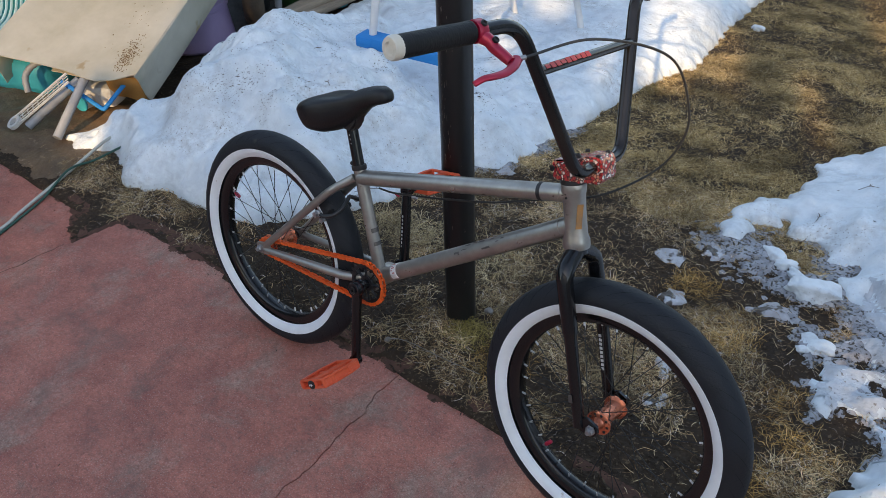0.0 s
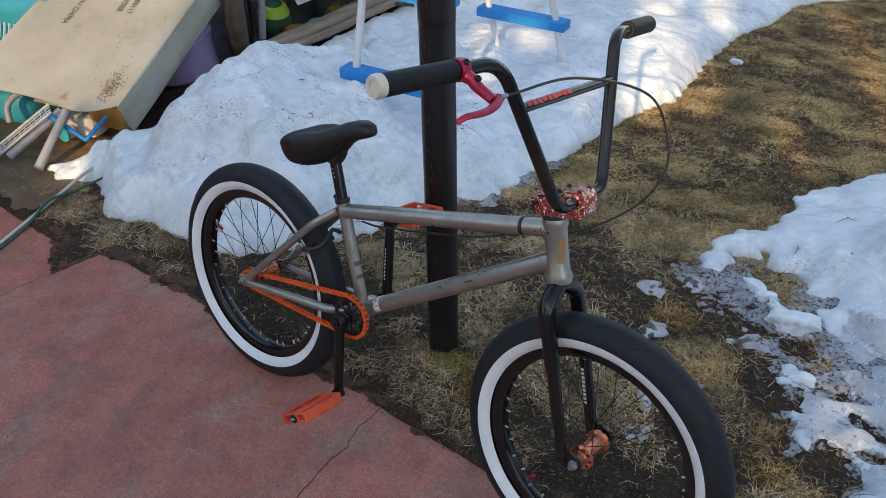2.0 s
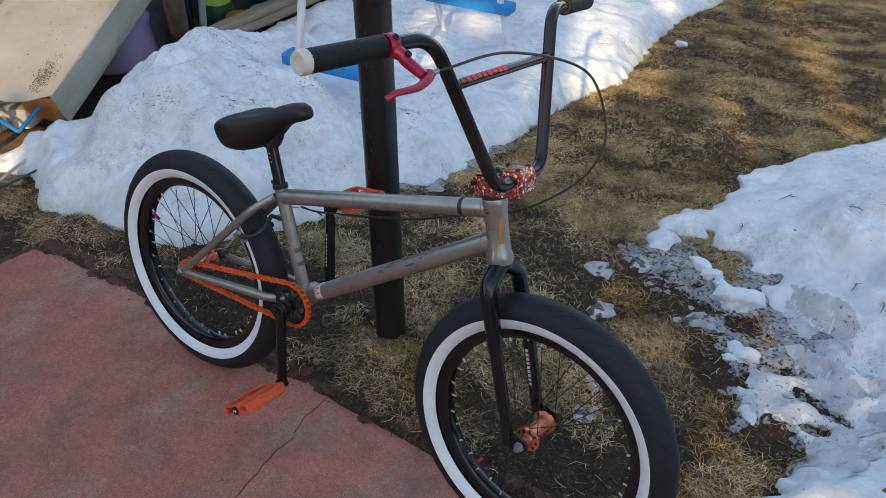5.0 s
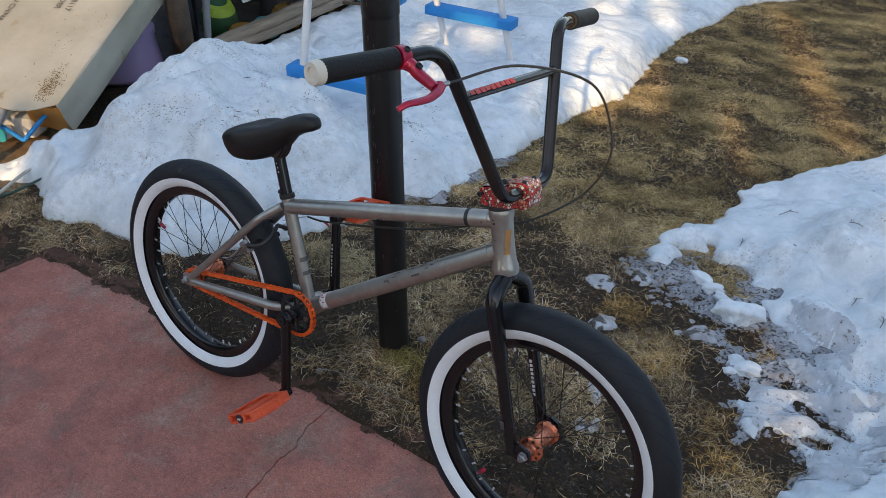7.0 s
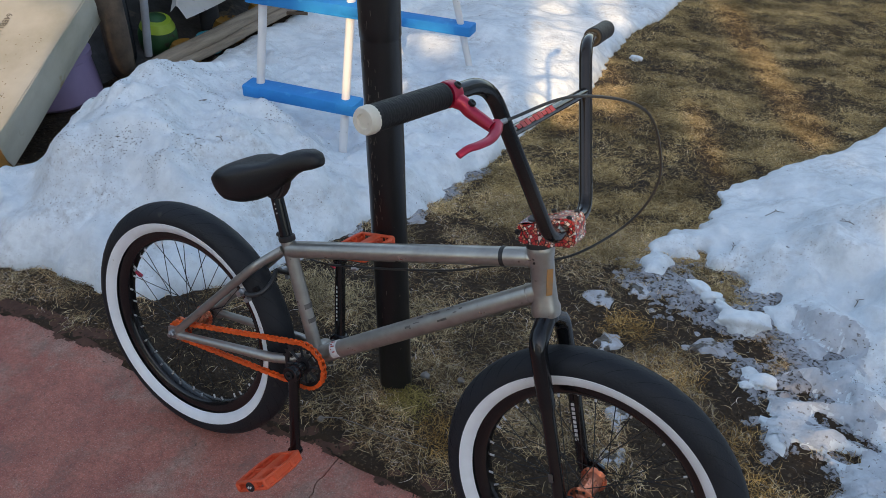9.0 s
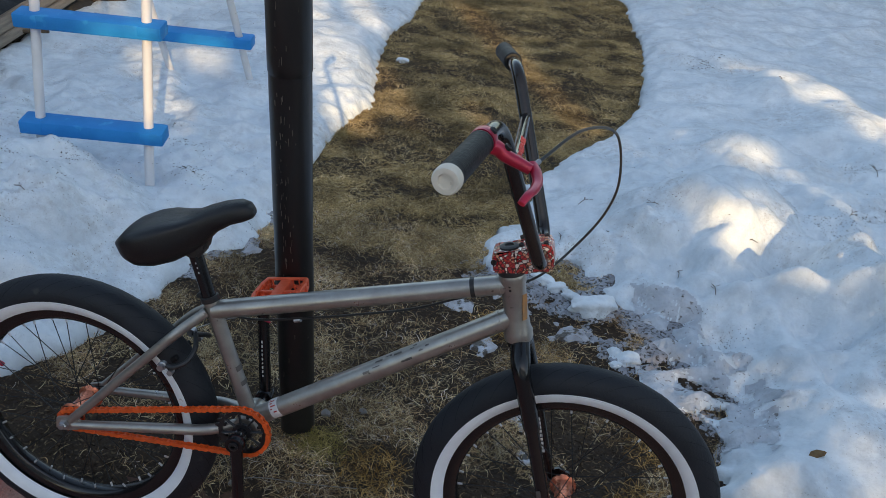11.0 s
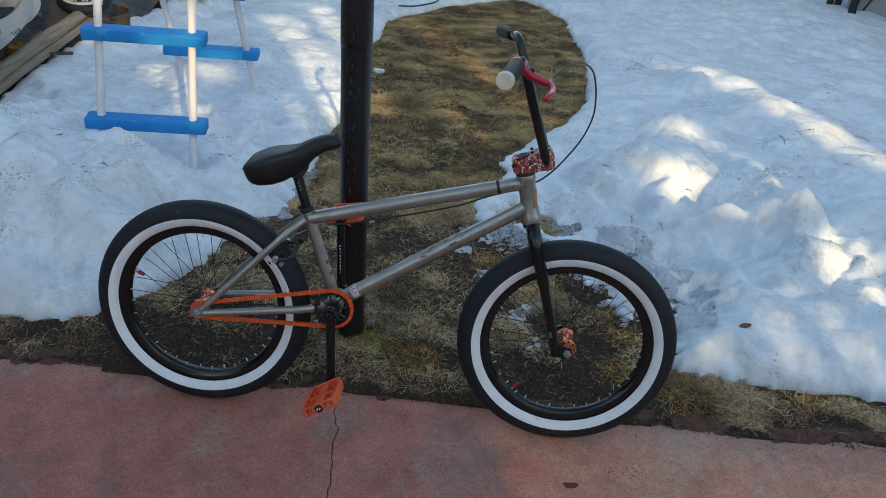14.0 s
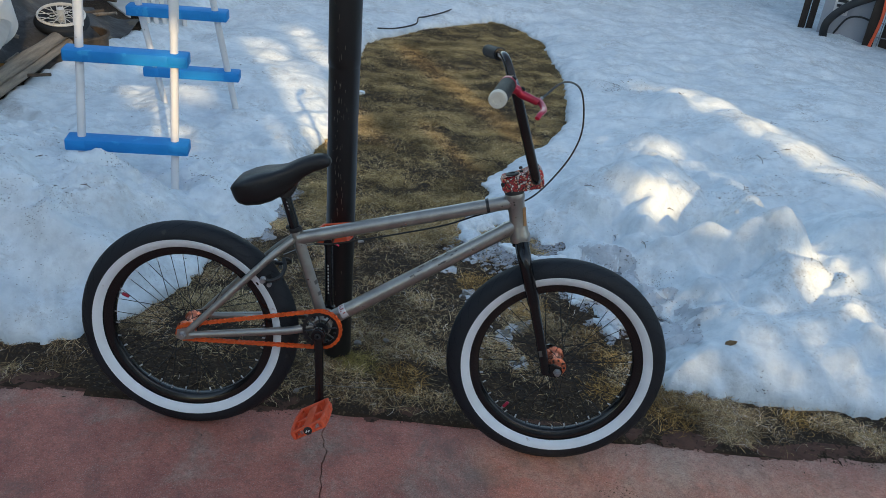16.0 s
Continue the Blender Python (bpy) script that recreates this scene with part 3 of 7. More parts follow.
# snow lumps and banks: x, y, height, radius
LUMPS = [(-0.85, 0.72, 0.17, 0.42), (-1.12, 0.92, 0.13, 0.33), (-1.16, 1.28, 0.11, 0.26), (-1.22, 1.08, 0.06, 0.16), (-1.15, 1.55, 0.05, 0.22), (-0.6, 0.95, 0.06, 0.3), (-1.113, 1.986, 0.06, 0.4),
         (-0.3, 1.6, 0.04, 0.4), (-0.506, 2.815, 0.07, 0.6), (-0.7, 1.12, 0.075, 0.12), (-0.33, 1.33, 0.05, 0.07), (-0.6, 1.3, -0.03, 0.14), (-0.38, 0.8, -0.02, 0.15),
         (-0.98, 0.52, 0.045, 0.16), (-0.62, 0.62, 0.04, 0.15), (-0.75, 0.92, -0.035, 0.13), (-0.42, 1.08, 0.035, 0.13), (-0.5, 1.2, -0.05, 0.12), (-0.75, 1.2, -0.02, 0.12),
         (-0.2, 1.22, 0.035, 0.1), (-0.55, 0.42, 0.03, 0.12), (1.749, 1.441, 0.05, 0.8), (1.697, 0.657, 0.085, 0.34), (1.507, 0.469, 0.04, 0.2), (1.405, 0.414, 0.035, 0.1),
         (1.335, 1.608, 0.09, 0.2), (1.458, 1.489, 0.07, 0.1), (1.247, 1.441, 0.05, 0.1), (1.123, 1.536, 0.03, 0.12), (1.567, 2.236, 0.075, 0.17), (1.743, 1.276, 0.1, 0.1),
         (1.817, 1.089, 0.095, 0.1), (1.83, 0.906, 0.085, 0.12), (1.922, 0.702, 0.05, 0.14), (1.409, 1.241, 0.045, 0.09), (1.51, 1.159, 0.03, 0.09), (2.257, 1.182, 0.12, 0.2),
         (2.123, 1.009, 0.07, 0.1), (2.417, 1.089, 0.06, 0.12), (1.902, 3.242, 0.05, 0.22), (2.111, 2.75, 0.05, 0.22), (2.309, 2.388, 0.05, 0.22), (2.47, 2.036, 0.05, 0.22),
         (2.749, 0.86, 0.08, 0.3), (3.188, 3.488, 0.1, 0.6), (2.996, 5.399, 0.1, 0.8), (0.711, 6.698, 0.06, 0.6), (1.29, 1.066, -0.07, 0.05), (1.401, 0.974, -0.06, 0.08),
         (1.354, 1.147, -0.035, 0.07), (1.469, 0.86, -0.07, 0.1), (1.547, 1.043, -0.06, 0.11), (1.432, 0.657, -0.06, 0.08), (1.307, 1.323, -0.04, 0.07), (1.612, 1.417, -0.06, 0.11),
         (1.677, 1.741, -0.06, 0.16), (2.033, 1.264, -0.05, 0.1), (2.023, 1.681, -0.03, 0.2)]
# spots melted through to the soil: x, y, half sizes
HOLES = [(1.322, 0.79, 0.045, 0.022), (1.38, 0.785, 0.045, 0.022), (1.215, 0.865, 0.05, 0.028), (1.36, 0.70, 0.03, 0.02)]


# round shovelled mounds: x, y, height, half sizes
MOUNDS = [(1.47, 1.66, 0.105, 0.26, 0.22), (1.60, 1.80, 0.03, 0.12, 0.10), (1.84, 1.22, 0.125, 0.16, 0.20), (1.92, 1.02, 0.05, 0.16, 0.14), (2.32, 1.32, 0.12, 0.24, 0.26), (1.66, 2.36, 0.06, 0.14, 0.12), (1.36, 1.30, 0.05, 0.10, 0.09), (1.58, 1.12, 0.05, 0.13, 0.10), (2.30, 2.70, 0.05, 0.30, 0.34), (2.05, 3.25, 0.05, 0.26, 0.36)]
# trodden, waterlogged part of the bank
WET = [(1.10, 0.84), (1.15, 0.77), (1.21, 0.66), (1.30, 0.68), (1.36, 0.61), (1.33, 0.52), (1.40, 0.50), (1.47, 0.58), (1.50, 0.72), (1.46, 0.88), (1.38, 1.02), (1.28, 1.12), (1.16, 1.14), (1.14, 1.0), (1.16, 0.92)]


def drop(x, y):
    """The yard falls gently away from the slab, but for the level corner with the heap."""
    return -0.06 * np.clip(y - 0.25, 0, 5.5) * np.clip((x + 1.65) / 0.4, 0, 1)


def snow_distance(x, y):
    """Distance inside the ragged snow edge, negative on open ground."""
    d = inside_distance(SNOW_EDGE, x, y) + 0.024 * fine(x, y, 5) + 0.010 * wave(x, y, 77, 60) + np.clip((x - 0.62) / 0.1, 0, 1) * np.clip((2.2 - y) / 0.6, 0, 1) * np.clip((y - 0.45) / 0.1, 0, 1) * (0.034 * wave(x, y, 78, 22) + 0.024 * wave(x, y, 79, 55))
    for a, b, p, q in HOLES:
        wx, wy = x + 0.022 * wave(x, y, 82, 28) + 0.010 * wave(x, y, 83, 70), y + 0.022 * wave(x, y, 84, 28) + 0.010 * wave(x, y, 85, 70)
        d = np.minimum(d, (np.hypot((wx - a) / p, (wy - b) / q) - 1) * min(p, q) * 1.2)
    return d


def snow_height(x, y):
    slush = np.clip((x - 0.70) / 0.2, 0, 1) * np.clip((1.55 - x) / 0.2, 0, 1) * np.clip((1.20 - y) / 0.2, 0, 1) * np.clip((y - 0.42) / 0.1, 0, 1)
    d = snow_distance(x, y)
    dd = np.clip(d, 0, None)
    thin = 1 - 0.45 * slush
    melt = np.clip((x - 0.65) / 0.1, 0, 1) * np.clip((2.4 - y) / 0.5, 0, 1) * np.clip((y - 0.55) / 0.1, 0, 1)
    rise = thin * ((0.030 - 0.017 * melt) * (1 - np.exp(-dd / 0.022)) + (0.055 + 0.015 * melt) * (1 - np.exp(-dd / (0.20 + 0.05 * melt))))
    relief = sum(h * np.exp(-((x - a) ** 2 + (y - b) ** 2) / (2 * (r * 0.62) ** 2)) for a, b, h, r in LUMPS)
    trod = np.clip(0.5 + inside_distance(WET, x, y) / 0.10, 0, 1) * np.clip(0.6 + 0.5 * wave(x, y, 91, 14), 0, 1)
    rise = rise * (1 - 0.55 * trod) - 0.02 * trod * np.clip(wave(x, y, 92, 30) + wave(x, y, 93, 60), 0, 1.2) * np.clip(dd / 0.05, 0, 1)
    fade = np.clip(dd / 0.09, 0, 1)
    calm = np.exp(-(((x - 1.68) / 0.30) ** 2 + ((y - 0.52) / 0.22) ** 2))
    left_bank = np.clip((-0.1 - x) / 0.3, 0, 1) * np.clip((1.9 - y) / 0.6, 0, 1)
    broad = 0.014 * wave(x, y, 31, 8) + 0.019 * wave(x, y, 41, 17)
    mid = 0.0175 * wave(x + 0.04 * wave(x, y, 43, 12), y, 51, 34) * np.clip(0.55 + 0.6 * wave(x, y, 52, 5), 0.1, 1.4)
    grain = (0.0075 * wave(x, y, 61, 70) + 0.0036 * wave(x, y, 62, 140) + 0.0013 * wave(x, y, 63, 260)) * np.clip(0.6 + 0.7 * wave(x, y, 53, 7), 0.1, 1.5)
    far = np.clip((np.maximum(y - 1.9, 0.8 * (x - 2.0))) / 0.8, 0, 1)
    grain, mid = grain * (1 - 0.85 * far), mid * (1 - 0.65 * far)
    near_right = np.clip((x - 1.0) / 0.3, 0, 1) * np.clip((2.1 - y) / 0.6, 0, 1)
    mounds = sum(h * np.exp(-((((x - a) / p) ** 2 + ((y - b) / q) ** 2) ** 2)) for a, b, h, p, q in MOUNDS)
    relief = relief * (1 - 0.5 * near_right) + mounds
    broad = broad * (1 + 0.6 * left_bank) + near_right * (0.030 * np.abs(wave(x, y, 95, 11)) + 0.022 * np.abs(wave(x, y, 96, 24)))
    broad, mid, grain = broad * (1 + 0.5 * near_right), mid * (1 + 0.75 * near_right), grain * (1 - 0.2 * near_right)
    rough = broad * (1 - 0.6 * calm) + (mid + grain) * (1 - 0.8 * calm) * (1 + 0.5 * left_bank)
    h = rise + fade * (relief + rough)
    bank = 1 - np.clip((-0.25 - x) / 0.3, 0, 1) * np.clip((1.75 - y) / 0.5, 0, 1)
    return np.where(d > 0, np.maximum(h, 0.004), -0.05) + drop(x, y) * bank, d


def soil_height(x, y):
    near = np.clip(1.5 - np.hypot(x, y - 1) / 6, 0, 1)
    return drop(x, y) - 0.006 + near * (0.008 * wave(x, y, 3, 5) + 0.006 * wave(x, y, 4, 17) + 0.004 * wave(x, y, 6, 50))


gx, gy = spread(-60, 60, -1.9, 2.4, 0.025), spread(-40, 60, -0.1, 5.9, 0.025)
X, Y = np.meshgrid(gx, gy)
Z = soil_height(X, Y)
Z = np.where(Y < np.interp(X, [p[0] for p in SLAB_EDGE], [p[1] for p in SLAB_EDGE]) - 0.03, -0.06, Z)
tagged(sheet("ground", gx, gy, Z, M_SOIL), "dark damp soil between slab and snow", "ground", kind="structure")

sx, sy = spread(-9, 9, -1.55, 3.1, 0.0095, 1.08), np.concatenate([np.arange(0.1, 2.6, 0.0095), spread(2.61, 13, 2.61, 5.95, 0.019, 1.1)])
X, Y = np.meshgrid(sx, sy)
Z, D = snow_height(X, Y)
tagged(sheet("snow", sx, sy, Z, M_SNOW, keep=D > -0.0), "melting old snow bank with dirt specks, part sunlit", "snow", kind="stuff")

# grey slush in front of the melting edge
xs_, ys_ = np.arange(0.56, 1.46, 0.004), np.arange(0.50, 1.42, 0.004)
X, Y = np.meshgrid(xs_, ys_)
D = snow_distance(X, Y)
F = 0.030 - 0.03 * np.clip((0.95 - Y) / 0.1, 0, 1) + 0.17 * np.exp(-(((X - 0.89) / 0.22) ** 2) - ((Y - 1.08) / 0.15) ** 2) + D + 0.030 * wave(X, Y, 401, 20) + 0.034 * wave(X, Y, 402, 60) + 0.030 * wave(X, Y, 403, 150) + 0.018 * wave(X, Y, 405, 330)
F = np.minimum(F, 0.35 * np.minimum(np.minimum(X - 0.56, 1.44 - X), np.minimum(Y - 0.50, 1.41 - Y)))
tagged(sheet("slush", xs_, ys_, soil_height(X, Y) + 0.002 + np.clip(F, -0.02, 0.05) * 0.22 + 0.0016 * wave(X, Y, 404, 160), M_SLUSH, keep=F > 0.0), "grey half-melted slush over soil at the snow edge", "slush", kind="stuff")

xs_, ys_ = np.arange(-0.30, 0.16, 0.006), np.arange(0.90, 1.62, 0.006)
X, Y = np.meshgrid(xs_, ys_)
D = snow_distance(X, Y)
F = 0.028 + D + 0.030 * wave(X, Y, 421, 20) + 0.024 * wave(X, Y, 422, 55) + 0.010 * wave(X, Y, 423, 130)
F = np.minimum(F, 0.35 * np.minimum(np.minimum(X + 0.30, 0.15 - X), np.minimum(Y - 0.90, 1.61 - Y)))
tagged(sheet("slush", xs_, ys_, soil_height(X, Y) + 0.002 + np.clip(F, -0.02, 0.05) * 0.22 + 0.0016 * wave(X, Y, 424, 160), M_SLUSH, keep=F > 0.0), "grey half-melted slush over soil at the snow edge", "slush", kind="stuff")

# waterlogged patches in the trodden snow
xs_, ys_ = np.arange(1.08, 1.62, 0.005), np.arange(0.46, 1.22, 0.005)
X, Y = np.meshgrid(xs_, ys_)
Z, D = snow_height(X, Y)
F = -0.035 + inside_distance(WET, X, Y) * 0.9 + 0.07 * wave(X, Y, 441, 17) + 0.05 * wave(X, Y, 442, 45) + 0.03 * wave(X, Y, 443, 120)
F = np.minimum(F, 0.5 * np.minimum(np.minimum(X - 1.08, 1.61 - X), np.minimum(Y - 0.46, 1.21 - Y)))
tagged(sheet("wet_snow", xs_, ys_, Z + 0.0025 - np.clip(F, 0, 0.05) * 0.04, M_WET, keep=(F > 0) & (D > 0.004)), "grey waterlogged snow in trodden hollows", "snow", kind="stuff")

# wet mud by the carton
xs_, ys_ = np.arange(-2.6, -1.10, 0.006), np.arange(-0.12, 0.70, 0.006)
X, Y = np.meshgrid(xs_, ys_)
edge_ = np.interp(X, [p[0] for p in SLAB_EDGE], [p[1] for p in SLAB_EDGE])
F = np.minimum(np.minimum(-1.24 - X, 0.68 - Y), Y - edge_ - 0.02) + 0.03 * wave(X, Y, 411, 14) + 0.012 * wave(X, Y, 412, 45) + 0.005 * wave(X, Y, 414, 130)
tagged(sheet("mud", xs_, ys_, soil_height(X, Y) + 0.003 + np.clip(F, -0.02, 0.05) * 0.1 + 0.002 * wave(X, Y, 413, 60), M_MUD, keep=F > 0.0), "wet brown mud beside the slab", "mud", kind="stuff")

# thin ice patches
rng = np.random.RandomState(12)
for (ax, ay, aw, ah) in ((0.62, 1.02, 0.055, 0.05), (0.726, 0.83, 0.045, 0.05), (0.905, 0.665, 0.04, 0.07), (0.855, 0.59, 0.035, 0.085),
                         (0.893, 0.415, 0.04, 0.035), (0.97, 0.96, 0.07, 0.05), (-0.08, 1.12, 0.05, 0.06), (0.72, 1.12, 0.06, 0.05)):
    xs_, ys_ = np.linspace(ax - aw, ax + aw, 36), np.linspace(ay - ah, ay + ah, 36)
    X, Y = np.meshgrid(xs_, ys_)
    f_ = 1 - np.hypot((X - ax) / aw, (Y - ay) / ah) + 0.55 * wave(X, Y, int(rng.randint(999)), 40) + 0.40 * wave(X, Y, int(rng.randint(999)), 110) - 0.22
    Zi = soil_height(X, Y) + np.clip(f_, -0.5, 0.35) * 0.02 + 0.001
    tagged(sheet("ice_patch", xs_, ys_, Zi, M_ICE, keep=f_ > 0.0), "thin wet grey ice on the soil", "ice", group="ice patches", kind="stuff")


def snow_clump(x, y, size, squash, seed):
    """A loose lump of crusted snow beside the bank."""
    bm = bmesh.new()
    bmesh.ops.create_icosphere(bm, subdivisions=4, radius=1)
    r = random.Random(seed)
    ph = [r.uniform(0, 6) for _ in range(6)]
    for v in bm.verts:
        c = v.co
        k = 1 + 0.16 * math.sin(3.1 * c.x + ph[0]) * math.cos(2.7 * c.y + ph[1]) + 0.10 * math.sin(6 * c.y + ph[2] + 3 * c.z) + 0.05 * math.sin(13 * c.x + ph[3]) * math.cos(12 * c.z + ph[4])
        v.co = Vector((c.x * size * k, c.y * size * squash * k, c.z * size * 0.50 * k))
    o = part("snow_clump", bm, M_SNOW)
    o.matrix_basis = pose(x, y, float(soil_height(np.array([x]), np.array([y]))[0]) + size * 0.26, 0, 0, r.uniform(-25, 25))
    tagged(o, "small lump of crusted snow on wet soil", "snow lump", "snow lumps")


for k, (cx, cy, cs, cq) in enumerate([(1.035, 1.085, 0.074, 0.60), (1.135, 0.865, 0.036, 0.8), (1.10, 0.83, 0.018, 0.7), (0.875, 1.21, 0.042, 0.55), (0.92, 1.185, 0.038, 0.6), (0.965, 1.15, 0.036, 0.6), (-0.005, 3.19, 0.034, 0.7)]):
    snow_clump(cx, cy, cs, cq, k)


def jag(points, step, amp, seed):
    """Cuts a polyline into short uneven steps."""
    r = random.Random(seed)
    out = []
    for a, b in zip(points, points[1:]):
        a, b = Vector(a), Vector(b)
        n = max(1, min(60, int((b - a).length / step)))
        side = Vector((-(b - a).y, (b - a).x)).normalized()
        for k in range(n):
            out.append(a.lerp(b, k / n) + side * (r.uniform(-amp, amp) if k else 0))
    return out + [Vector(points[-1])]


SLAB_Z = -0.013
# the slab in two pieces, parted by a crack
CRACK = jag([(0.348, 0.118), (0.349, 0.05), (0.352, 0.0), (0.372, -0.058), (0.366, -0.095), (0.373, -0.135), (0.382, -0.205), (0.39, -0.25), (0.385, -0.33), (0.43, -0.6), (0.41, -1.2), (0.5, -9)], 0.012, 0.0042, 3)
edge = jag(SLAB_EDGE, 0.016, 0.0045, 4)
left = [p for p in edge if p.x < 0.346] + [Vector((p.x - 0.0014, p.y)) for p in CRACK]
right = [p for p in edge if p.x > 0.351]
slab_left = left + [Vector((-9, -9))]
slab_right = [Vector((p.x + 0.0014, p.y)) for p in CRACK][::-1] + right + [Vector((9, -9))]
for outline in (slab_left, slab_right):
    bm = bmesh.new()
    plate(bm, [tuple(p) for p in outline], 0.05, pose(0, 0, SLAB_Z - 0.025))
    bmesh.ops.triangulate(bm, faces=[f for f in bm.faces if len(f.verts) > 4])
    tagged(part("pavement", bm, M_CONCRETE, smooth=False), "worn red-painted concrete slab with a crack", "pavement", kind="structure")
# damp margin of the slab, where soil washes over it
xs_, ys_ = np.arange(-1.45, 2.6, 0.006), np.arange(-0.16, 0.22, 0.005)
X, Y = np.meshgrid(xs_, ys_)
v = Y - np.interp(X, [p[0] for p in SLAB_EDGE], [p[1] for p in SLAB_EDGE])
F = v + 0.020 + 0.011 * wave(X, 0.4 * Y, 431, 9) + 0.009 * wave(X, Y, 432, 34) + 0.006 * wave(X, Y, 433, 95) + 0.003 * wave(X, Y, 434, 230)
tagged(sheet("damp_edge", xs_, ys_, SLAB_Z + 0.0008 + np.clip(F, 0, 0.03) * 0.16 + 0.0008 * wave(X, Y, 435, 150), M_DAMP, keep=(F > 0) & (v < 0.03)), "dark damp soil washed over the slab edge", "soil", kind="stuff")


# fine second crack, filled with soil
bm = bmesh.new()
line_ = jag([(-1.02, -0.62), (-0.93, -0.42), (-0.887, -0.33), (-0.872, -0.263), (-0.873, -0.198), (-0.865, -0.13)], 0.016, 0.004, 6)
rows_ = [[bm.verts.new((p.x + w, p.y, SLAB_Z + 0.0007)) for w in (-0.0011 - 0.0005 * math.sin(9 * k), 0.0011 + 0.0004 * math.sin(5 * k))] for k, p in enumerate(line_)]
for a, b in zip(rows_, rows_[1:]):
    bm.faces.new((a[0], a[1], b[1], b[0]))
tagged(part("crack_fill", bm, M_SOIL, smooth=False), "thin soil-filled crack in the slab", "crack", kind="stuff")


# ---- grass ----
def blades(name, n, region, material, length, width, lift, seed, label, density):
    """Loose thatch: thin curved strips that lie about, as one mesh."""
    r = np.random.RandomState(seed)
    x0, x1, y0, y1 = region
    px, py = r.uniform(x0, x1, 4 * n), r.uniform(y0, y1, 4 * n)
    ok = r.uniform(0, 1, 4 * n) < density(px, py)
    px, py = px[ok][:n], py[ok][:n]
    m = len(px)
    base = np.stack([px, py, soil_height(px, py)], 1)
    az = r.uniform(0, 2 * np.pi, m)
    L = r.uniform(*length, m)
    W = r.uniform(*width, m)
    el = np.radians(np.abs(r.normal(lift[0], lift[1], m)))
    turn = r.normal(0, 0.55, m)
    pts = [base + np.stack([0 * az, 0 * az, r.uniform(0, 0.006, m)], 1)]
    for k in range(3):
        e = el * (1 - 0.75 * k)
        a = az + turn * k
        pts.append(pts[-1] + (L / 3)[:, None] * np.stack([np.cos(a) * np.cos(e), np.sin(a) * np.cos(e), np.sin(e)], 1))
    for k in (2, 3):
        pts[k][:, 2] = np.maximum(pts[k][:, 2], soil_height(pts[k][:, 0], pts[k][:, 1]) + 0.002)
    verts = []
    for k, p in enumerate(pts):
        a = az + turn * max(0, k - 1) + np.pi / 2
        w = W * (1, 0.95, 0.75, 0.25)[k] / 2
        tip = r.uniform(-0.4, 0.4, m) * w
        s = np.stack([np.cos(a) * w, np.sin(a) * w, tip], 1)
        verts += [p - s, p + s]
    verts = np.stack(verts, 1).reshape(-1, 3)
    o = (np.arange(m) * 8)[:, None]
    quads = np.concatenate([o + np.array([2 * k, 2 * k + 1, 2 * k + 3, 2 * k + 2]) for k in range(3)], 0)
    me = bpy.data.meshes.new(name)
    me.from_pydata(verts.tolist(), [], quads.tolist())
    me.materials.append(material)
    return tagged(new(name, me), label, "grass", kind="stuff")


def straw_density(x, y):
    d = snow_distance(x, y)
    edge_y = np.interp(x, [p[0] for p in SLAB_EDGE], [p[1] for p in SLAB_EDGE])
    open_ = (d < 0.012) & (y > edge_y + 0.008)
    clump = np.clip(0.31 + 0.95 * wave(x, y, 15, 8) + 1.10 * wave(x, y, 16, 26), 0.06, 1)
    bare = np.exp(-(((x - 0.02) / 0.30) ** 2 + ((y - 0.24) / 0.17) ** 2)) * 0.8 + np.exp(-(((x - 0.75) / 0.35) ** 2 + ((y - 0.30) / 0.22) ** 2)) * 0.12
    bare = bare + np.exp(-(((x + 1.0) / 0.14) ** 2 + ((y - 0.02) / 0.10) ** 2)) + np.where((x < -1.33) & (y < 0.6), 1.0, 0.0) + np.where(y < edge_y + 0.05, 0.25, 0.0)
    bare = bare + 1.2 * np.exp(-(((x - 1.27) / 0.11) ** 2 + ((y - 0.63) / 0.11) ** 2)) + 0.6 * np.exp(-(((x - 0.92) / 0.20) ** 2 + ((y - 0.26) / 0.12) ** 2))
    bare = bare + 0.45 * np.exp(-(((x - 1.05) / 0.18) ** 2 + ((y - 0.56) / 0.14) ** 2)) + 0.16 * np.clip((0.85 - y) / 0.3, 0, 1)
    far = np.where(y > 1.2, 0.14 + 0.20 * fine(x, y, 17), 0.0) + 0.45 * np.exp(-(((x - 0.50) / 0.24) ** 2 + ((y - 0.58) / 0.20) ** 2)) + 0.25 * np.exp(-(((x - 0.12) / 0.2) ** 2 + ((y - 0.62) / 0.2) ** 2))
    return open_ * np.clip(clump + far - bare, 0.02, 1)


blades("grass_thatch", 70000, (-1.5, 2.4, 0.0, 1.45), M_STRAW, (0.010, 0.040), (0.0006, 0.0014), (13, 20), 21, "dry straw-coloured winter grass on damp soil", straw_density)
blades("grass_lawn", 160000, (-0.2, 1.4, 1.2, 5.85), M_LAWN, (0.012, 0.034), (0.0010, 0.0023), (12, 18), 22, "flattened dry brown lawn between snow banks", straw_density)
blades("grass_strip", 5500, (1.15, 2.5, 0.13, 0.37), M_STRAW, (0.012, 0.042), (0.0006, 0.0014), (16, 20), 24, "matted dry grass strip between slab and snow", lambda x, y: straw_density(x, y) > 0.02)
blades("loose_straw", 13000, (-1.5, 2.4, 0.0, 1.45), M_PALE, (0.018, 0.050), (0.0010, 0.0019), (16, 20), 25, "pale dead stalks strewn over the darker thatch", straw_density)
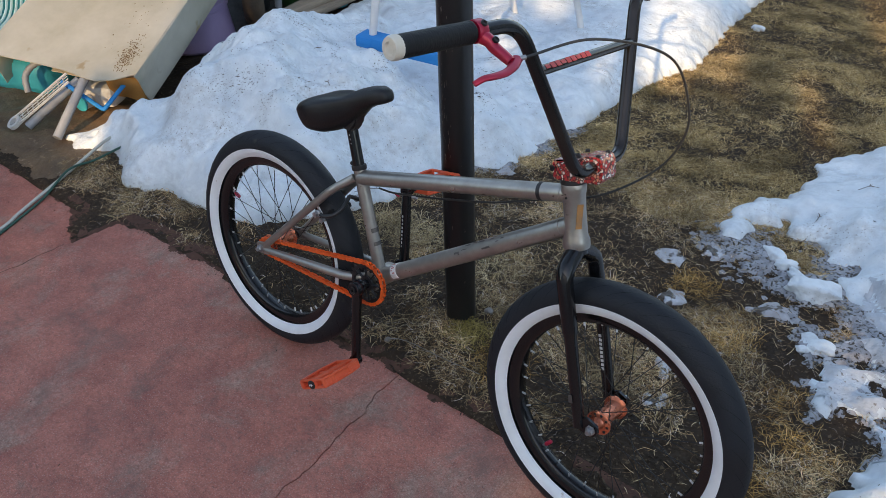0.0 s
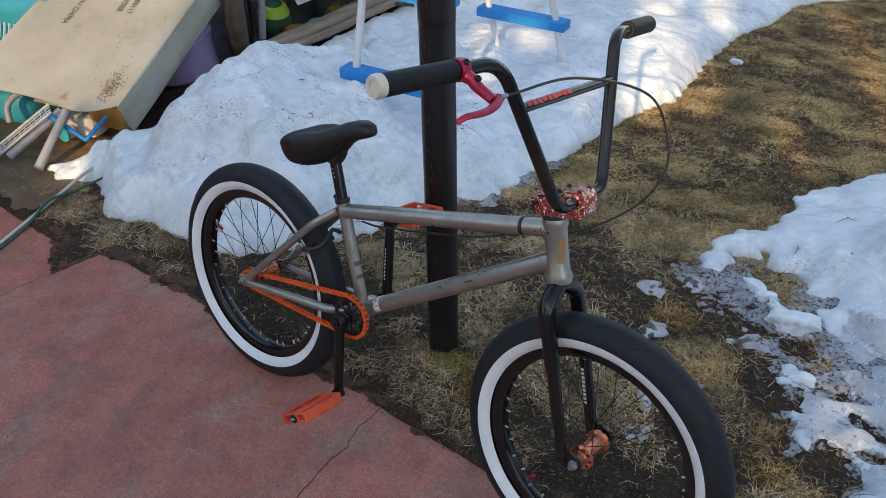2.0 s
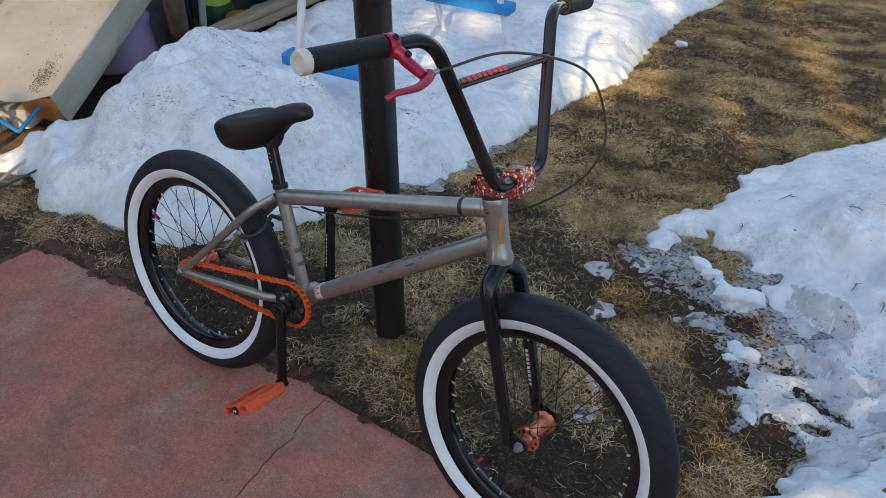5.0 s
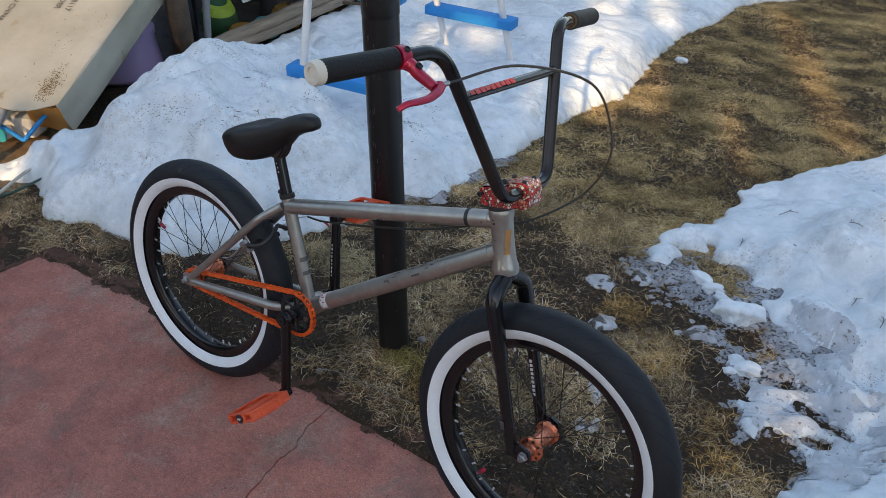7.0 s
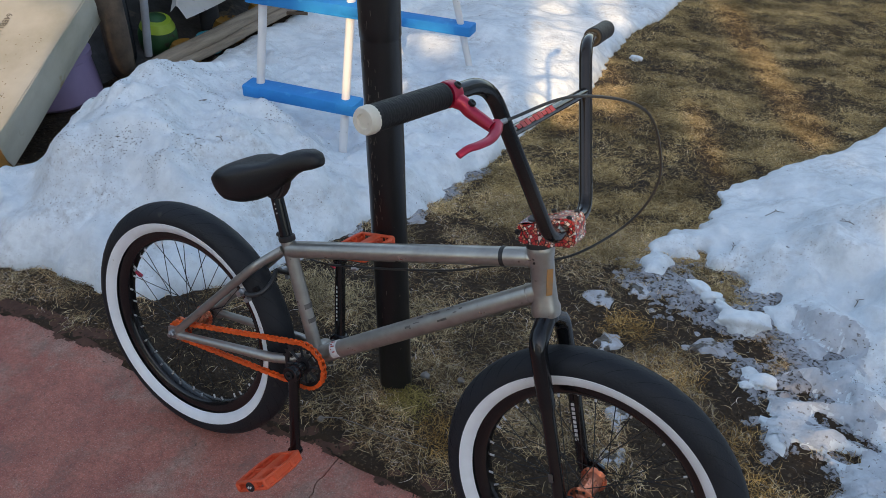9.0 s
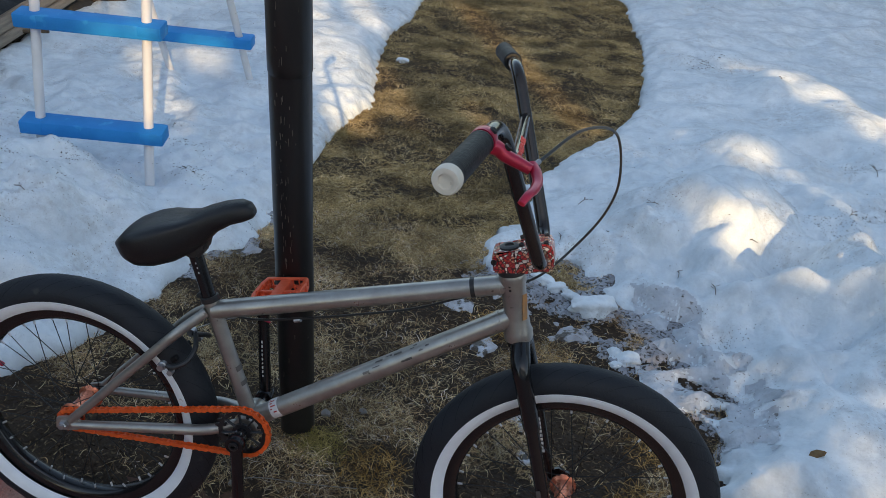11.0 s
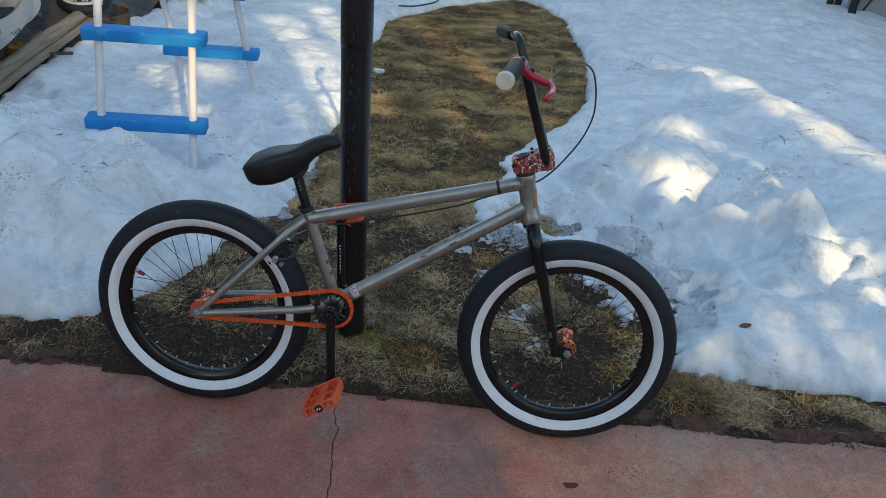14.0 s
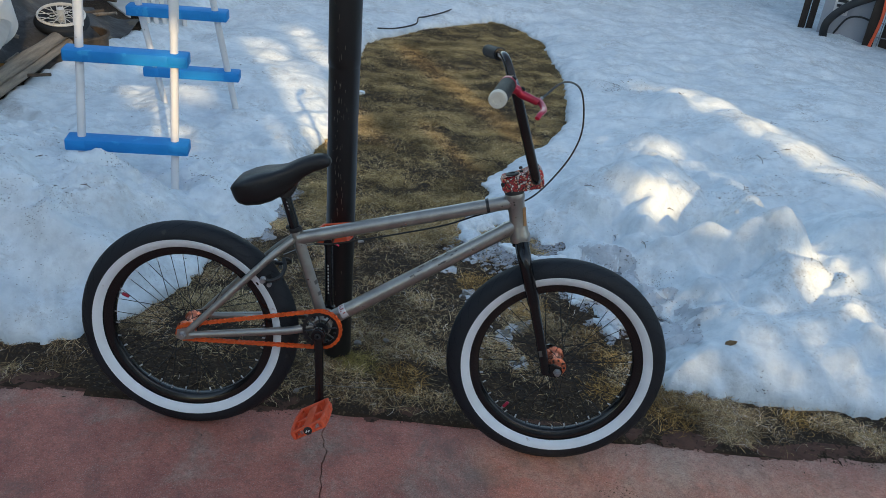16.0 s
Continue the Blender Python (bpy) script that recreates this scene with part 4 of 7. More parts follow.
blades("loose_straw", 17000, (-0.2, 1.4, 1.2, 5.85), M_PALE, (0.018, 0.046), (0.0013, 0.0026), (14, 18), 26, "pale dead stalks strewn over the lawn", straw_density)
blades("grass_far", 5000, (2.3, 5.0, 0.1, 0.5), M_STRAW, (0.04, 0.09), (0.0025, 0.0045), (16, 14), 23, "dry grass strip beside the slab", straw_density)
TUFTS = [(0.405, 0.325, 0.065, 392, M_GREEN), (0.75, 0.925, 0.075, 360, M_GOLD), (0.90, 0.80, 0.095, 300, M_GOLD), (0.95, 0.735, 0.07, 200, M_GOLD), (1.186, 0.515, 0.07, 170, M_GOLD), (1.137, 0.64, 0.06, 120, M_GOLD),
         (1.255, 0.485, 0.05, 90, M_GOLD), (1.15, 0.32, 0.07, 299, M_GOLD), (0.535, 0.27, 0.08, 392, M_GOLD), (-0.16, 0.60, 0.11, 700, M_PALE), (-0.03, 0.61, 0.10, 600, M_PALE),
         (0.20, 0.60, 0.12, 620, M_PALE), (-0.75, 0.20, 0.10, 392, M_STRAW), (-1.13, 0.15, 0.08, 299, M_STRAW), (1.34, 0.24, 0.09, 486, M_GOLD), (1.6, 0.24, 0.12, 486, M_STRAW), (-0.45, 0.20, 0.07, 243, M_STRAW),
         (0.31, 0.325, 0.055, 260, M_STRAW), (0.37, 0.335, 0.04, 160, M_GREEN), (-0.05, 2.14, 0.05, 120, M_GREEN), (1.72, 0.29, 0.06, 200, M_GOLD)]
for k, (tx, ty, tr, tn, tm) in enumerate(TUFTS):
    blades("grass_tuft", tn, (tx - tr, tx + tr, ty - tr, ty + tr), tm, (0.016, 0.050), (0.0006, 0.0014), (26, 22), 40 + k,
           "yellow-green grass tuft at the pole foot" if tm is M_GREEN else "pale dry grass tuft on soil", lambda x, y, a=tx, b=ty, c=tr: np.clip(1.3 - np.hypot(x - a, y - b) / c, 0, 1))


def crumbs(name, n, region, material, size, seed, label, category, place, density):
    """Small angular bits strewn on a surface, as one mesh."""
    r = np.random.RandomState(seed)
    x0, x1, y0, y1 = region
    px, py = r.uniform(x0, x1, 16 * n), r.uniform(y0, y1, 16 * n)
    ok = r.uniform(0, 1, 16 * n) < density(px, py)
    px, py = px[ok][:n], py[ok][:n]
    m = len(px)
    s, long_, az = r.uniform(*size, m), 0.6 + 2.2 * r.uniform(0, 1, m) ** 2, r.uniform(0, 2 * np.pi, m)
    c = np.stack([px, py, place(px, py)], 1)
    u = np.stack([np.cos(az), np.sin(az), 0 * az], 1) * (s * long_)[:, None]
    v = np.stack([-np.sin(az), np.cos(az), 0 * az], 1) * (s * 0.5)[:, None]
    h = np.zeros((m, 3))
    h[:, 2] = s * 0.6
    verts = np.stack([c - u, c - v, c + u, c + v, c + h], 1).reshape(-1, 3)
    o = (np.arange(m) * 5)[:, None]
    tris = np.concatenate([o + np.array(t) for t in ((0, 1, 4), (1, 2, 4), (2, 3, 4), (3, 0, 4))], 0)
    me = bpy.data.meshes.new(name)
    me.from_pydata(verts.tolist(), [], tris.tolist())
    me.materials.append(material)
    return tagged(new(name, me), label, category, kind="stuff")


# where dirt gathers on the snow: x, y, radius
DIRT = [(-0.27, 3.90, 0.05), (1.50, 0.355, 0.02), (1.62, 0.35, 0.02), (1.78, 0.345, 0.02), (-0.38, 1.43, 0.07), (-0.07, 3.851, 0.05), (-0.1, 1.1, 0.05), (-0.78, 0.56, 0.11), (-0.7, 0.66, 0.09), (-0.95, 0.66, 0.14), (-1.12, 0.98, 0.12), (-1.18, 1.25, 0.1), (-0.35, 1.36, 0.1), (-0.93, 1.15, 0.14),
        (-0.65, 1.08, 0.12), (-0.52, 1.62, 0.1), (-0.06, 1.15, 0.07), (-0.62, 0.62, 0.1), (1.813, 1.693, 0.09), (2.111, 2.337, 0.1), (1.922, 1.778, 0.08), (1.995, 0.929, 0.1),
        (1.638, 3.696, 0.12), (2.552, 2.136, 0.12), (1.381, 0.997, 0.09), (1.266, 0.929, 0.07), (1.702, 1.299, 0.05), (1.961, 0.86, 0.08), (0.962, 1.276, 0.1), (1.436, 0.77, 0.08),
        (2.772, 3.215, 0.14)]


def dirt_density(x, y):
    d = inside_distance(SNOW_EDGE, x, y)
    near = sum(np.exp(-((x - a) ** 2 + (y - b) ** 2) / (r * r)) for a, b, r in DIRT)
    return (d > 0.012) * np.clip(near * np.clip(0.25 + 1.1 * wave(x, y, 26, 24), 0, 1), 0.005, 1)


crumbs("snow_dirt", 24000, (-1.4, 2.6, 0.2, 4.0), M_DEBRIS, (0.0008, 0.0029), 31, "dark dirt and grass bits on the snow", "debris", lambda x, y: snow_height(x, y)[0] - 0.0005, dirt_density)
crumbs("snow_twigs", 800, (-1.3, 2.8, 0.3, 3.4), M_DEBRIS, (0.0018, 0.0050), 32, "dark twig bits on the snow", "debris", lambda x, y: snow_height(x, y)[0], dirt_density)
crumbs("soil_crumbs", 9000, (-1.5, 2.2, 0.05, 1.4), M_SOIL, (0.002, 0.008), 33, "loose damp soil crumbs", "soil", lambda x, y: soil_height(x, y) - 0.001, lambda x, y: (inside_distance(SNOW_EDGE, x, y) < 0) * 0.7 * (y > 0.1))
M_LITTER = island_mat("leaf_litter", [(0.02, 0.014, 0.010), (0.09, 0.062, 0.038), (0.035, 0.025, 0.017), (0.20, 0.15, 0.10), (0.05, 0.035, 0.022), (0.13, 0.085, 0.05)], rough=0.85, spec=0.2)
crumbs("leaf_litter", 16000, (-1.4, 2.3, 0.08, 1.45), M_LITTER, (0.0012, 0.0042), 37, "fine brown leaf and stalk litter on damp soil", "litter", lambda x, y: soil_height(x, y) + 0.001, lambda x, y: (inside_distance(SNOW_EDGE, x, y) < 0) * 0.7 * (y > 0.1))
crumbs("slab_grit", 900, (-1.3, 2.1, -0.7, 0.12), M_DEBRIS, (0.0010, 0.0036), 34, "fine dark grit on the slab", "grit", lambda x, y: 0 * x + SLAB_Z,
       lambda x, y: np.clip(0.003 + 0.997 * np.exp(-((np.interp(x, [p[0] for p in SLAB_EDGE], [p[1] for p in SLAB_EDGE]) - y) / 0.032) ** 2), 0, 1) * (y < np.interp(x, [p[0] for p in SLAB_EDGE], [p[1] for p in SLAB_EDGE])))
crumbs("slab_debris", 42, (1.09, 1.19, -0.115, -0.055), M_DEBRIS, (0.0014, 0.0032), 35, "scattered dark plant bits on the slab", "debris", lambda x, y: 0 * x + SLAB_Z, lambda x, y: 0.5 + 0 * x)
bm = bmesh.new()
plate(bm, [(0.018 * (1 + 0.2 * math.sin(3 * a)) * math.cos(a), 0.012 * (1 + 0.25 * math.sin(2 * a + 1)) * math.sin(a)) for a in (2 * math.pi * k / 20 for k in range(20))], 0.0012, pose(0.99, -0.155, SLAB_Z + 0.0005))
tagged(part("damp_spot", bm, M_DAMP, smooth=False), "small dark damp spot on the slab", "stain", kind="stuff")


# darker clusters of bark and leaf bits that melt out of the bank
CLUSTERS = [(1.99, 1.85, 0.07), (2.12, 1.86, 0.09), (1.76, 1.43, 0.05), (2.04, 0.98, 0.07), (1.36, 1.10, 0.03), (1.60, 3.58, 0.10), (1.67, 3.80, 0.09), (2.24, 2.96, 0.08), (2.60, 2.27, 0.07), (2.28, 2.36, 0.07), (1.90, 1.64, 0.07), (2.42, 2.40, 0.06),
            (1.37, 0.78, 0.05), (1.22, 0.86, 0.05), (1.30, 1.08, 0.04), (1.50, 1.24, 0.03), (2.2, 2.1, 0.08), (2.35, 2.0, 0.06)]
crumbs("bark_bits", 1500, (1.1, 2.75, 0.5, 4.0), M_DEBRIS, (0.0018, 0.0058), 36, "clustered dark bark bits melting out of snow", "debris", lambda x, y: snow_height(x, y)[0] - 0.0004,
       lambda x, y: np.clip(sum(np.exp(-((x - a) ** 2 + ((y - b) * 1.6) ** 2) / (2 * (r * 0.6) ** 2)) for a, b, r in CLUSTERS), 0, 1) * (snow_distance(x, y) > 0.01) * 0.6)


# ---- light-shaping wall behind the camera, boundary round the yard ----
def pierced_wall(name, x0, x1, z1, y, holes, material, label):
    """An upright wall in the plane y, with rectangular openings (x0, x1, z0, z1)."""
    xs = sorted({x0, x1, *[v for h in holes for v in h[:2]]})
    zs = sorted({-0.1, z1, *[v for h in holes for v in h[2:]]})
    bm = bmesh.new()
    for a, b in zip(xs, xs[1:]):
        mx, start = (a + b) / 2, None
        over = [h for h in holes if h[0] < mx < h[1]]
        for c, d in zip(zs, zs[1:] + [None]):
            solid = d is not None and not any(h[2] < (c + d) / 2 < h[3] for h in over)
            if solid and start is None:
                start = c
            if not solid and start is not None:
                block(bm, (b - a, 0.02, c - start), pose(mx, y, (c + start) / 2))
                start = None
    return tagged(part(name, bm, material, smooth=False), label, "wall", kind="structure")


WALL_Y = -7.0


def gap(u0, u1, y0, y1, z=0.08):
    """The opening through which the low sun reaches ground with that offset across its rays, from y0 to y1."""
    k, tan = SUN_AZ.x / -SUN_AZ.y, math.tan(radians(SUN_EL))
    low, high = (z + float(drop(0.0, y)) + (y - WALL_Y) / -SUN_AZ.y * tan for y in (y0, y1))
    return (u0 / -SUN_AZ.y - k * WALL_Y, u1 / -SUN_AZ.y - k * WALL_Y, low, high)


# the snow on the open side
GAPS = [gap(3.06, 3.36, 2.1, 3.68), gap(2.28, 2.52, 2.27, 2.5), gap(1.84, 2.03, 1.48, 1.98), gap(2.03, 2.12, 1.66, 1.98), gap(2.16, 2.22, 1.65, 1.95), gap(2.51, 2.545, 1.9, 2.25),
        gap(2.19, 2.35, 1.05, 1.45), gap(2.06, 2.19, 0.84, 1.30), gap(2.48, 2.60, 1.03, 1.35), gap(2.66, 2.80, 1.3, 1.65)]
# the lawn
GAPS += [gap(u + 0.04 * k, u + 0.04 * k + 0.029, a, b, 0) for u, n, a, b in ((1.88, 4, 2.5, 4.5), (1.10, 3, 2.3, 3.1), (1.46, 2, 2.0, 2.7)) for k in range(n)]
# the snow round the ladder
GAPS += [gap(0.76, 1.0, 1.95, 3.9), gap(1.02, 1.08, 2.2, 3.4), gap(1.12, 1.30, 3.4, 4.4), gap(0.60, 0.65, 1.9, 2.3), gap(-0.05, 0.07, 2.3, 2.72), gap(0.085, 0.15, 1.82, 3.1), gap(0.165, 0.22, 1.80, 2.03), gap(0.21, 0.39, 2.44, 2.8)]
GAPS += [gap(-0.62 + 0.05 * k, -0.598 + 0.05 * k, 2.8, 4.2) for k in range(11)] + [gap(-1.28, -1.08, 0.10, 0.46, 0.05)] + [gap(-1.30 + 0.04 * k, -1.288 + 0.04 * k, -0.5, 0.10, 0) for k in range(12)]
# fine slits cut in to pass only part of the sun
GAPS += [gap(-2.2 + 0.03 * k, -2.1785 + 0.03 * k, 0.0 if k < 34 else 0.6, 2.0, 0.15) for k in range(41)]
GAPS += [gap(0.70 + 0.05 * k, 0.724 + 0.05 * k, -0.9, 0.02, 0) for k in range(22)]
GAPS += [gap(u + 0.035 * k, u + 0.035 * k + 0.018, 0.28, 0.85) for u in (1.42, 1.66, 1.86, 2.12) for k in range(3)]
# unseen wall, added to hold off the sun except through GAPS
pierced_wall("sun_mask_wall", -2, 13, 6.2, WALL_Y, GAPS, M_STUCCO, "unseen grey wall added to shade the yard, with openings that shape sun patches")


def board_fence(name, a, b, height, label):
    """Upright boards side by side from a to b."""
    th = thing(name, label, "fence", kind="structure")
    a, b = Vector(a), Vector(b)
    n = int((b - a).length / 0.15)
    yaw = math.degrees(math.atan2((b - a).y, (b - a).x))
    bm = bmesh.new()
    block(bm, (0.145, 0.022, height + 0.35), pose(0, 0, height / 2 - 0.175), 0.003, 1)
    me = mesh_of(bm, "board", M_DARKWOOD, False)
    r = random.Random(name)
    for k in range(n):
        ob = new("board", me)
        p = a.lerp(b, (k + 0.5) / n)
        ob.matrix_basis = pose(p.x, p.y, -0.05 + r.uniform(-0.02, 0.02), 0, 0, yaw)
        ob.parent = th
    return th


# unseen wall, added to cut the sky light on the right-hand snow
bm = bmesh.new()
block(bm, (0.12, 6.2, 4.9), pose(5.6, 5.45, 2.0))
tagged(part("wall_east", bm, M_STUCCO, smooth=False), "unseen pale stucco wall added to block sky light beside the yard", "wall", kind="structure")
board_fence("fence_west", (-2.9, -6.9), (-2.9, 9.5), 1.7, "dark weathered board fence")
board_fence("fence_north", (-2.9, 9.5), (7.5, 9.5), 1.7, "dark weathered board fence")
board_fence("fence_east", (7.5, 9.5), (7.5, -6.9), 1.7, "dark weathered board fence")


# ---- the bicycle ----
LEAN = 10.0
WR = 0.277                                # height of the rear axle over the ground
bike = thing("bmx_bicycle", "grey BMX bicycle with whitewall tyres leaning on a pole", "bicycle", pose(0.002, 0.0234, 0.0, -LEAN))
UP = Matrix.Translation((0, 0, WR))


def bpart(name, bm, material, parent=None, label="", smooth=True):
    """A part of the bicycle, placed from the rear axle."""
    top = parent is None or parent is bike
    if top:
        bmesh.ops.transform(bm, matrix=UP, verts=bm.verts)
        return part(name, bm, material, bike, label, smooth)
    bmesh.ops.transform(bm, matrix=UP, verts=bm.verts)
    return part(name, bm, material, parent, label, smooth)


def straight(a, b, r, seg=18, r2=None, squash=1.0, caps=True):
    return tube(bmesh.new(), [a, b], [r, r if r2 is None else r2], seg, caps=caps, squash=squash)


def bushing(a, b, profile, seg=24):
    """Turned part along the line from a to b: (radius, fraction) pairs."""
    a, b = Vector(a), Vector(b)
    m = (b - a).to_track_quat("Z", "Y").to_matrix().to_4x4()
    m.translation = a
    return lathe(bmesh.new(), [(r, f * (b - a).length) for r, f in profile], seg, m)


BB = Vector((0.336, 0, 0.040))
HT, HB = Vector((0.784, 0, 0.433)), Vector((0.813, 0, 0.313))
AX = Vector((0.942, 0, -0.006))
RX = Vector((-0.012, 0, -0.006))
SC = Vector((0.254, 0, 0.283))            # top of the seat tube
STEER = (HT - HB).normalized()

# frame
frame_ob = bpart("frame", bushing(HB, HT, [(0, 0), (0.0245, 0), (0.0255, 0.03), (0.0255, 0.12), (0.0222, 0.2), (0.0205, 0.5), (0.0212, 0.82), (0.0235, 0.9), (0.0235, 0.98), (0.0225, 1), (0, 1)], 32), M_FRAME, None, "raw grey steel head tube and frame")
bpart("top_tube", straight((0.262, 0, 0.262), (0.779, 0, 0.410), 0.0172, 22), M_FRAME, frame_ob)
bpart("down_tube", straight(BB, (0.797, 0, 0.352), 0.0185, 22), M_FRAME, frame_ob)
bpart("seat_tube", straight(BB, SC, 0.0143, 20), M_FRAME, frame_ob)
bm = lathe(bmesh.new(), [(0, -0.036), (0.0225, -0.036), (0.0235, -0.034), (0.0235, 0.034), (0.0225, 0.036), (0, 0.036)], 28, Matrix.Translation(BB) @ pose(0, 0, 0, 90))
bpart("bottom_bracket_shell", bm, M_FRAME, frame_ob)
for s in (-1, 1):
    bpart("chain_stay", tube(bmesh.new(), bent([(0.320, s * 0.020, 0.038), (0.27, s * 0.047, 0.030), (0.006, s * 0.061, -0.005)], [0.12]), [0.0105] * 9 + [0.0085], 14), M_FRAME, frame_ob)
    bpart("seat_stay", tube(bmesh.new(), bent([(0.252, s * 0.012, 0.262), (0.205, s * 0.040, 0.222), (0.002, s * 0.061, 0.006)], [0.12]), [0.0095] * 9 + [0.0085], 14), M_FRAME, frame_ob)
    bm = plate(bmesh.new(), [(-0.022, -0.012), (-0.010, -0.016), (0.022, -0.010), (0.030, 0.004), (0.020, 0.020), (0.004, 0.017), (-0.020, 0.010)], 0.006, Matrix.Translation((-0.007, s * 0.060, -0.005)) @ pose(0, 0, 0, 90))
    bpart("dropout", bm, M_FRAME, frame_ob, smooth=False)
# weld beads where tubes meet
for a, b, rr in (((0.764, 0, 0.4057), (0.768, 0, 0.4068), 0.0182), ((0.776, 0, 0.338), (0.780, 0, 0.3405), 0.0198)):
    bpart("weld", straight(a, b, rr, 24), M_FRAME, frame_ob)
bm = bmesh.new()
block(bm, (0.0012, 0.012, 0.046), frame_of(HB.lerp(HT, 0.52) + Vector((0.0165, -0.0125, 0.004)), (0.80, -0.60, 0.2), (0.6, 0.8, 0)), 0.0004, 1)
bpart("head_badge", bm, M_ORANGE_BADGE, frame_ob, "faded orange head badge", False)
for k in range(2):
    bm = lathe(bmesh.new(), [(0, -0.001), (0.0022, -0.001), (0.0022, 0.001), (0, 0.001)], 10, Matrix.Translation(HB.lerp(HT, 0.86 - 0.06 * k) + Vector((-0.004, -0.0212, 0))) @ pose(0, 0, 0, 90))
    bpart("gyro_hole", bm, M_SATIN, frame_ob)


def band(a, b, f0, f1, r, material, name, label, parent, arc=(0, 360), seg=26):
    """A thin sleeve round part of a tube, as a wrap, sticker or tie."""
    a, b = Vector(a), Vector(b)
    m = (b - a).to_track_quat("Z", "Y").to_matrix().to_4x4()
    m.translation = a
    L = (b - a).length
    bm = bmesh.new()
    angs = [radians(arc[0] + (arc[1] - arc[0]) * k / seg) for k in range(seg + 1)]
    rows = []
    for r_, h in ((r, f0 * L), (r + 0.0009, f0 * L), (r + 0.0009, f1 * L), (r, f1 * L)):
        rows.append([bm.verts.new(m @ Vector((r_ * math.cos(t), r_ * math.sin(t), h))) for t in angs])
    for p, q in zip(rows, rows[1:]):
        for k in range(seg):
            bm.faces.new((p[k], p[k + 1], q[k + 1], q[k]))
    return bpart(name, bm, material, parent, label)


TT = ((0.262, 0, 0.262), (0.779, 0, 0.410))
DT = (tuple(BB), (0.797, 0, 0.352))
ST = (tuple(BB), tuple(SC))
band(*TT, 0.885, 0.899, 0.0172, M_SATIN, "cable_tie", "black band round the top tube", frame_ob)
band(*DT, 0.098, 0.130, 0.0185, M_STICKER, "sticker", "white and red worn sticker", frame_ob, (70, 215))
for a0, f0, f1 in ((92, 0.104, 0.108), (104, 0.103, 0.122), (118, 0.104, 0.112), (134, 0.106, 0.124), (150, 0.104, 0.110), (168, 0.112, 0.124)):
    band(*DT, f0, f1, 0.0190, M_RED_PRINT, "sticker_print", "faded red print bars", frame_ob, (a0, a0 + 7), 4)
for f0, f1 in ((0.30, 0.335), (0.42, 0.46)):
    band(*ST, f0, f1, 0.0143, M_SCUFF, "worn_decal", "dark worn decal", frame_ob, (40, 270))
r = random.Random(5)
for k in range(14):
    f0 = 0.47 + 0.018 * k + r.uniform(-0.004, 0.004)
    a0 = r.uniform(95, 165)
    band(*DT, f0, f0 + r.uniform(0.006, 0.028), 0.0185, M_SCUFF, "scuff", "dark scuff mark", frame_ob, (a0, a0 + r.uniform(4, 13)), 4)

# wheels
RC, RA, RB = 0.2490, 0.0345, 0.0340      # tyre section: centre, radial and lateral half size


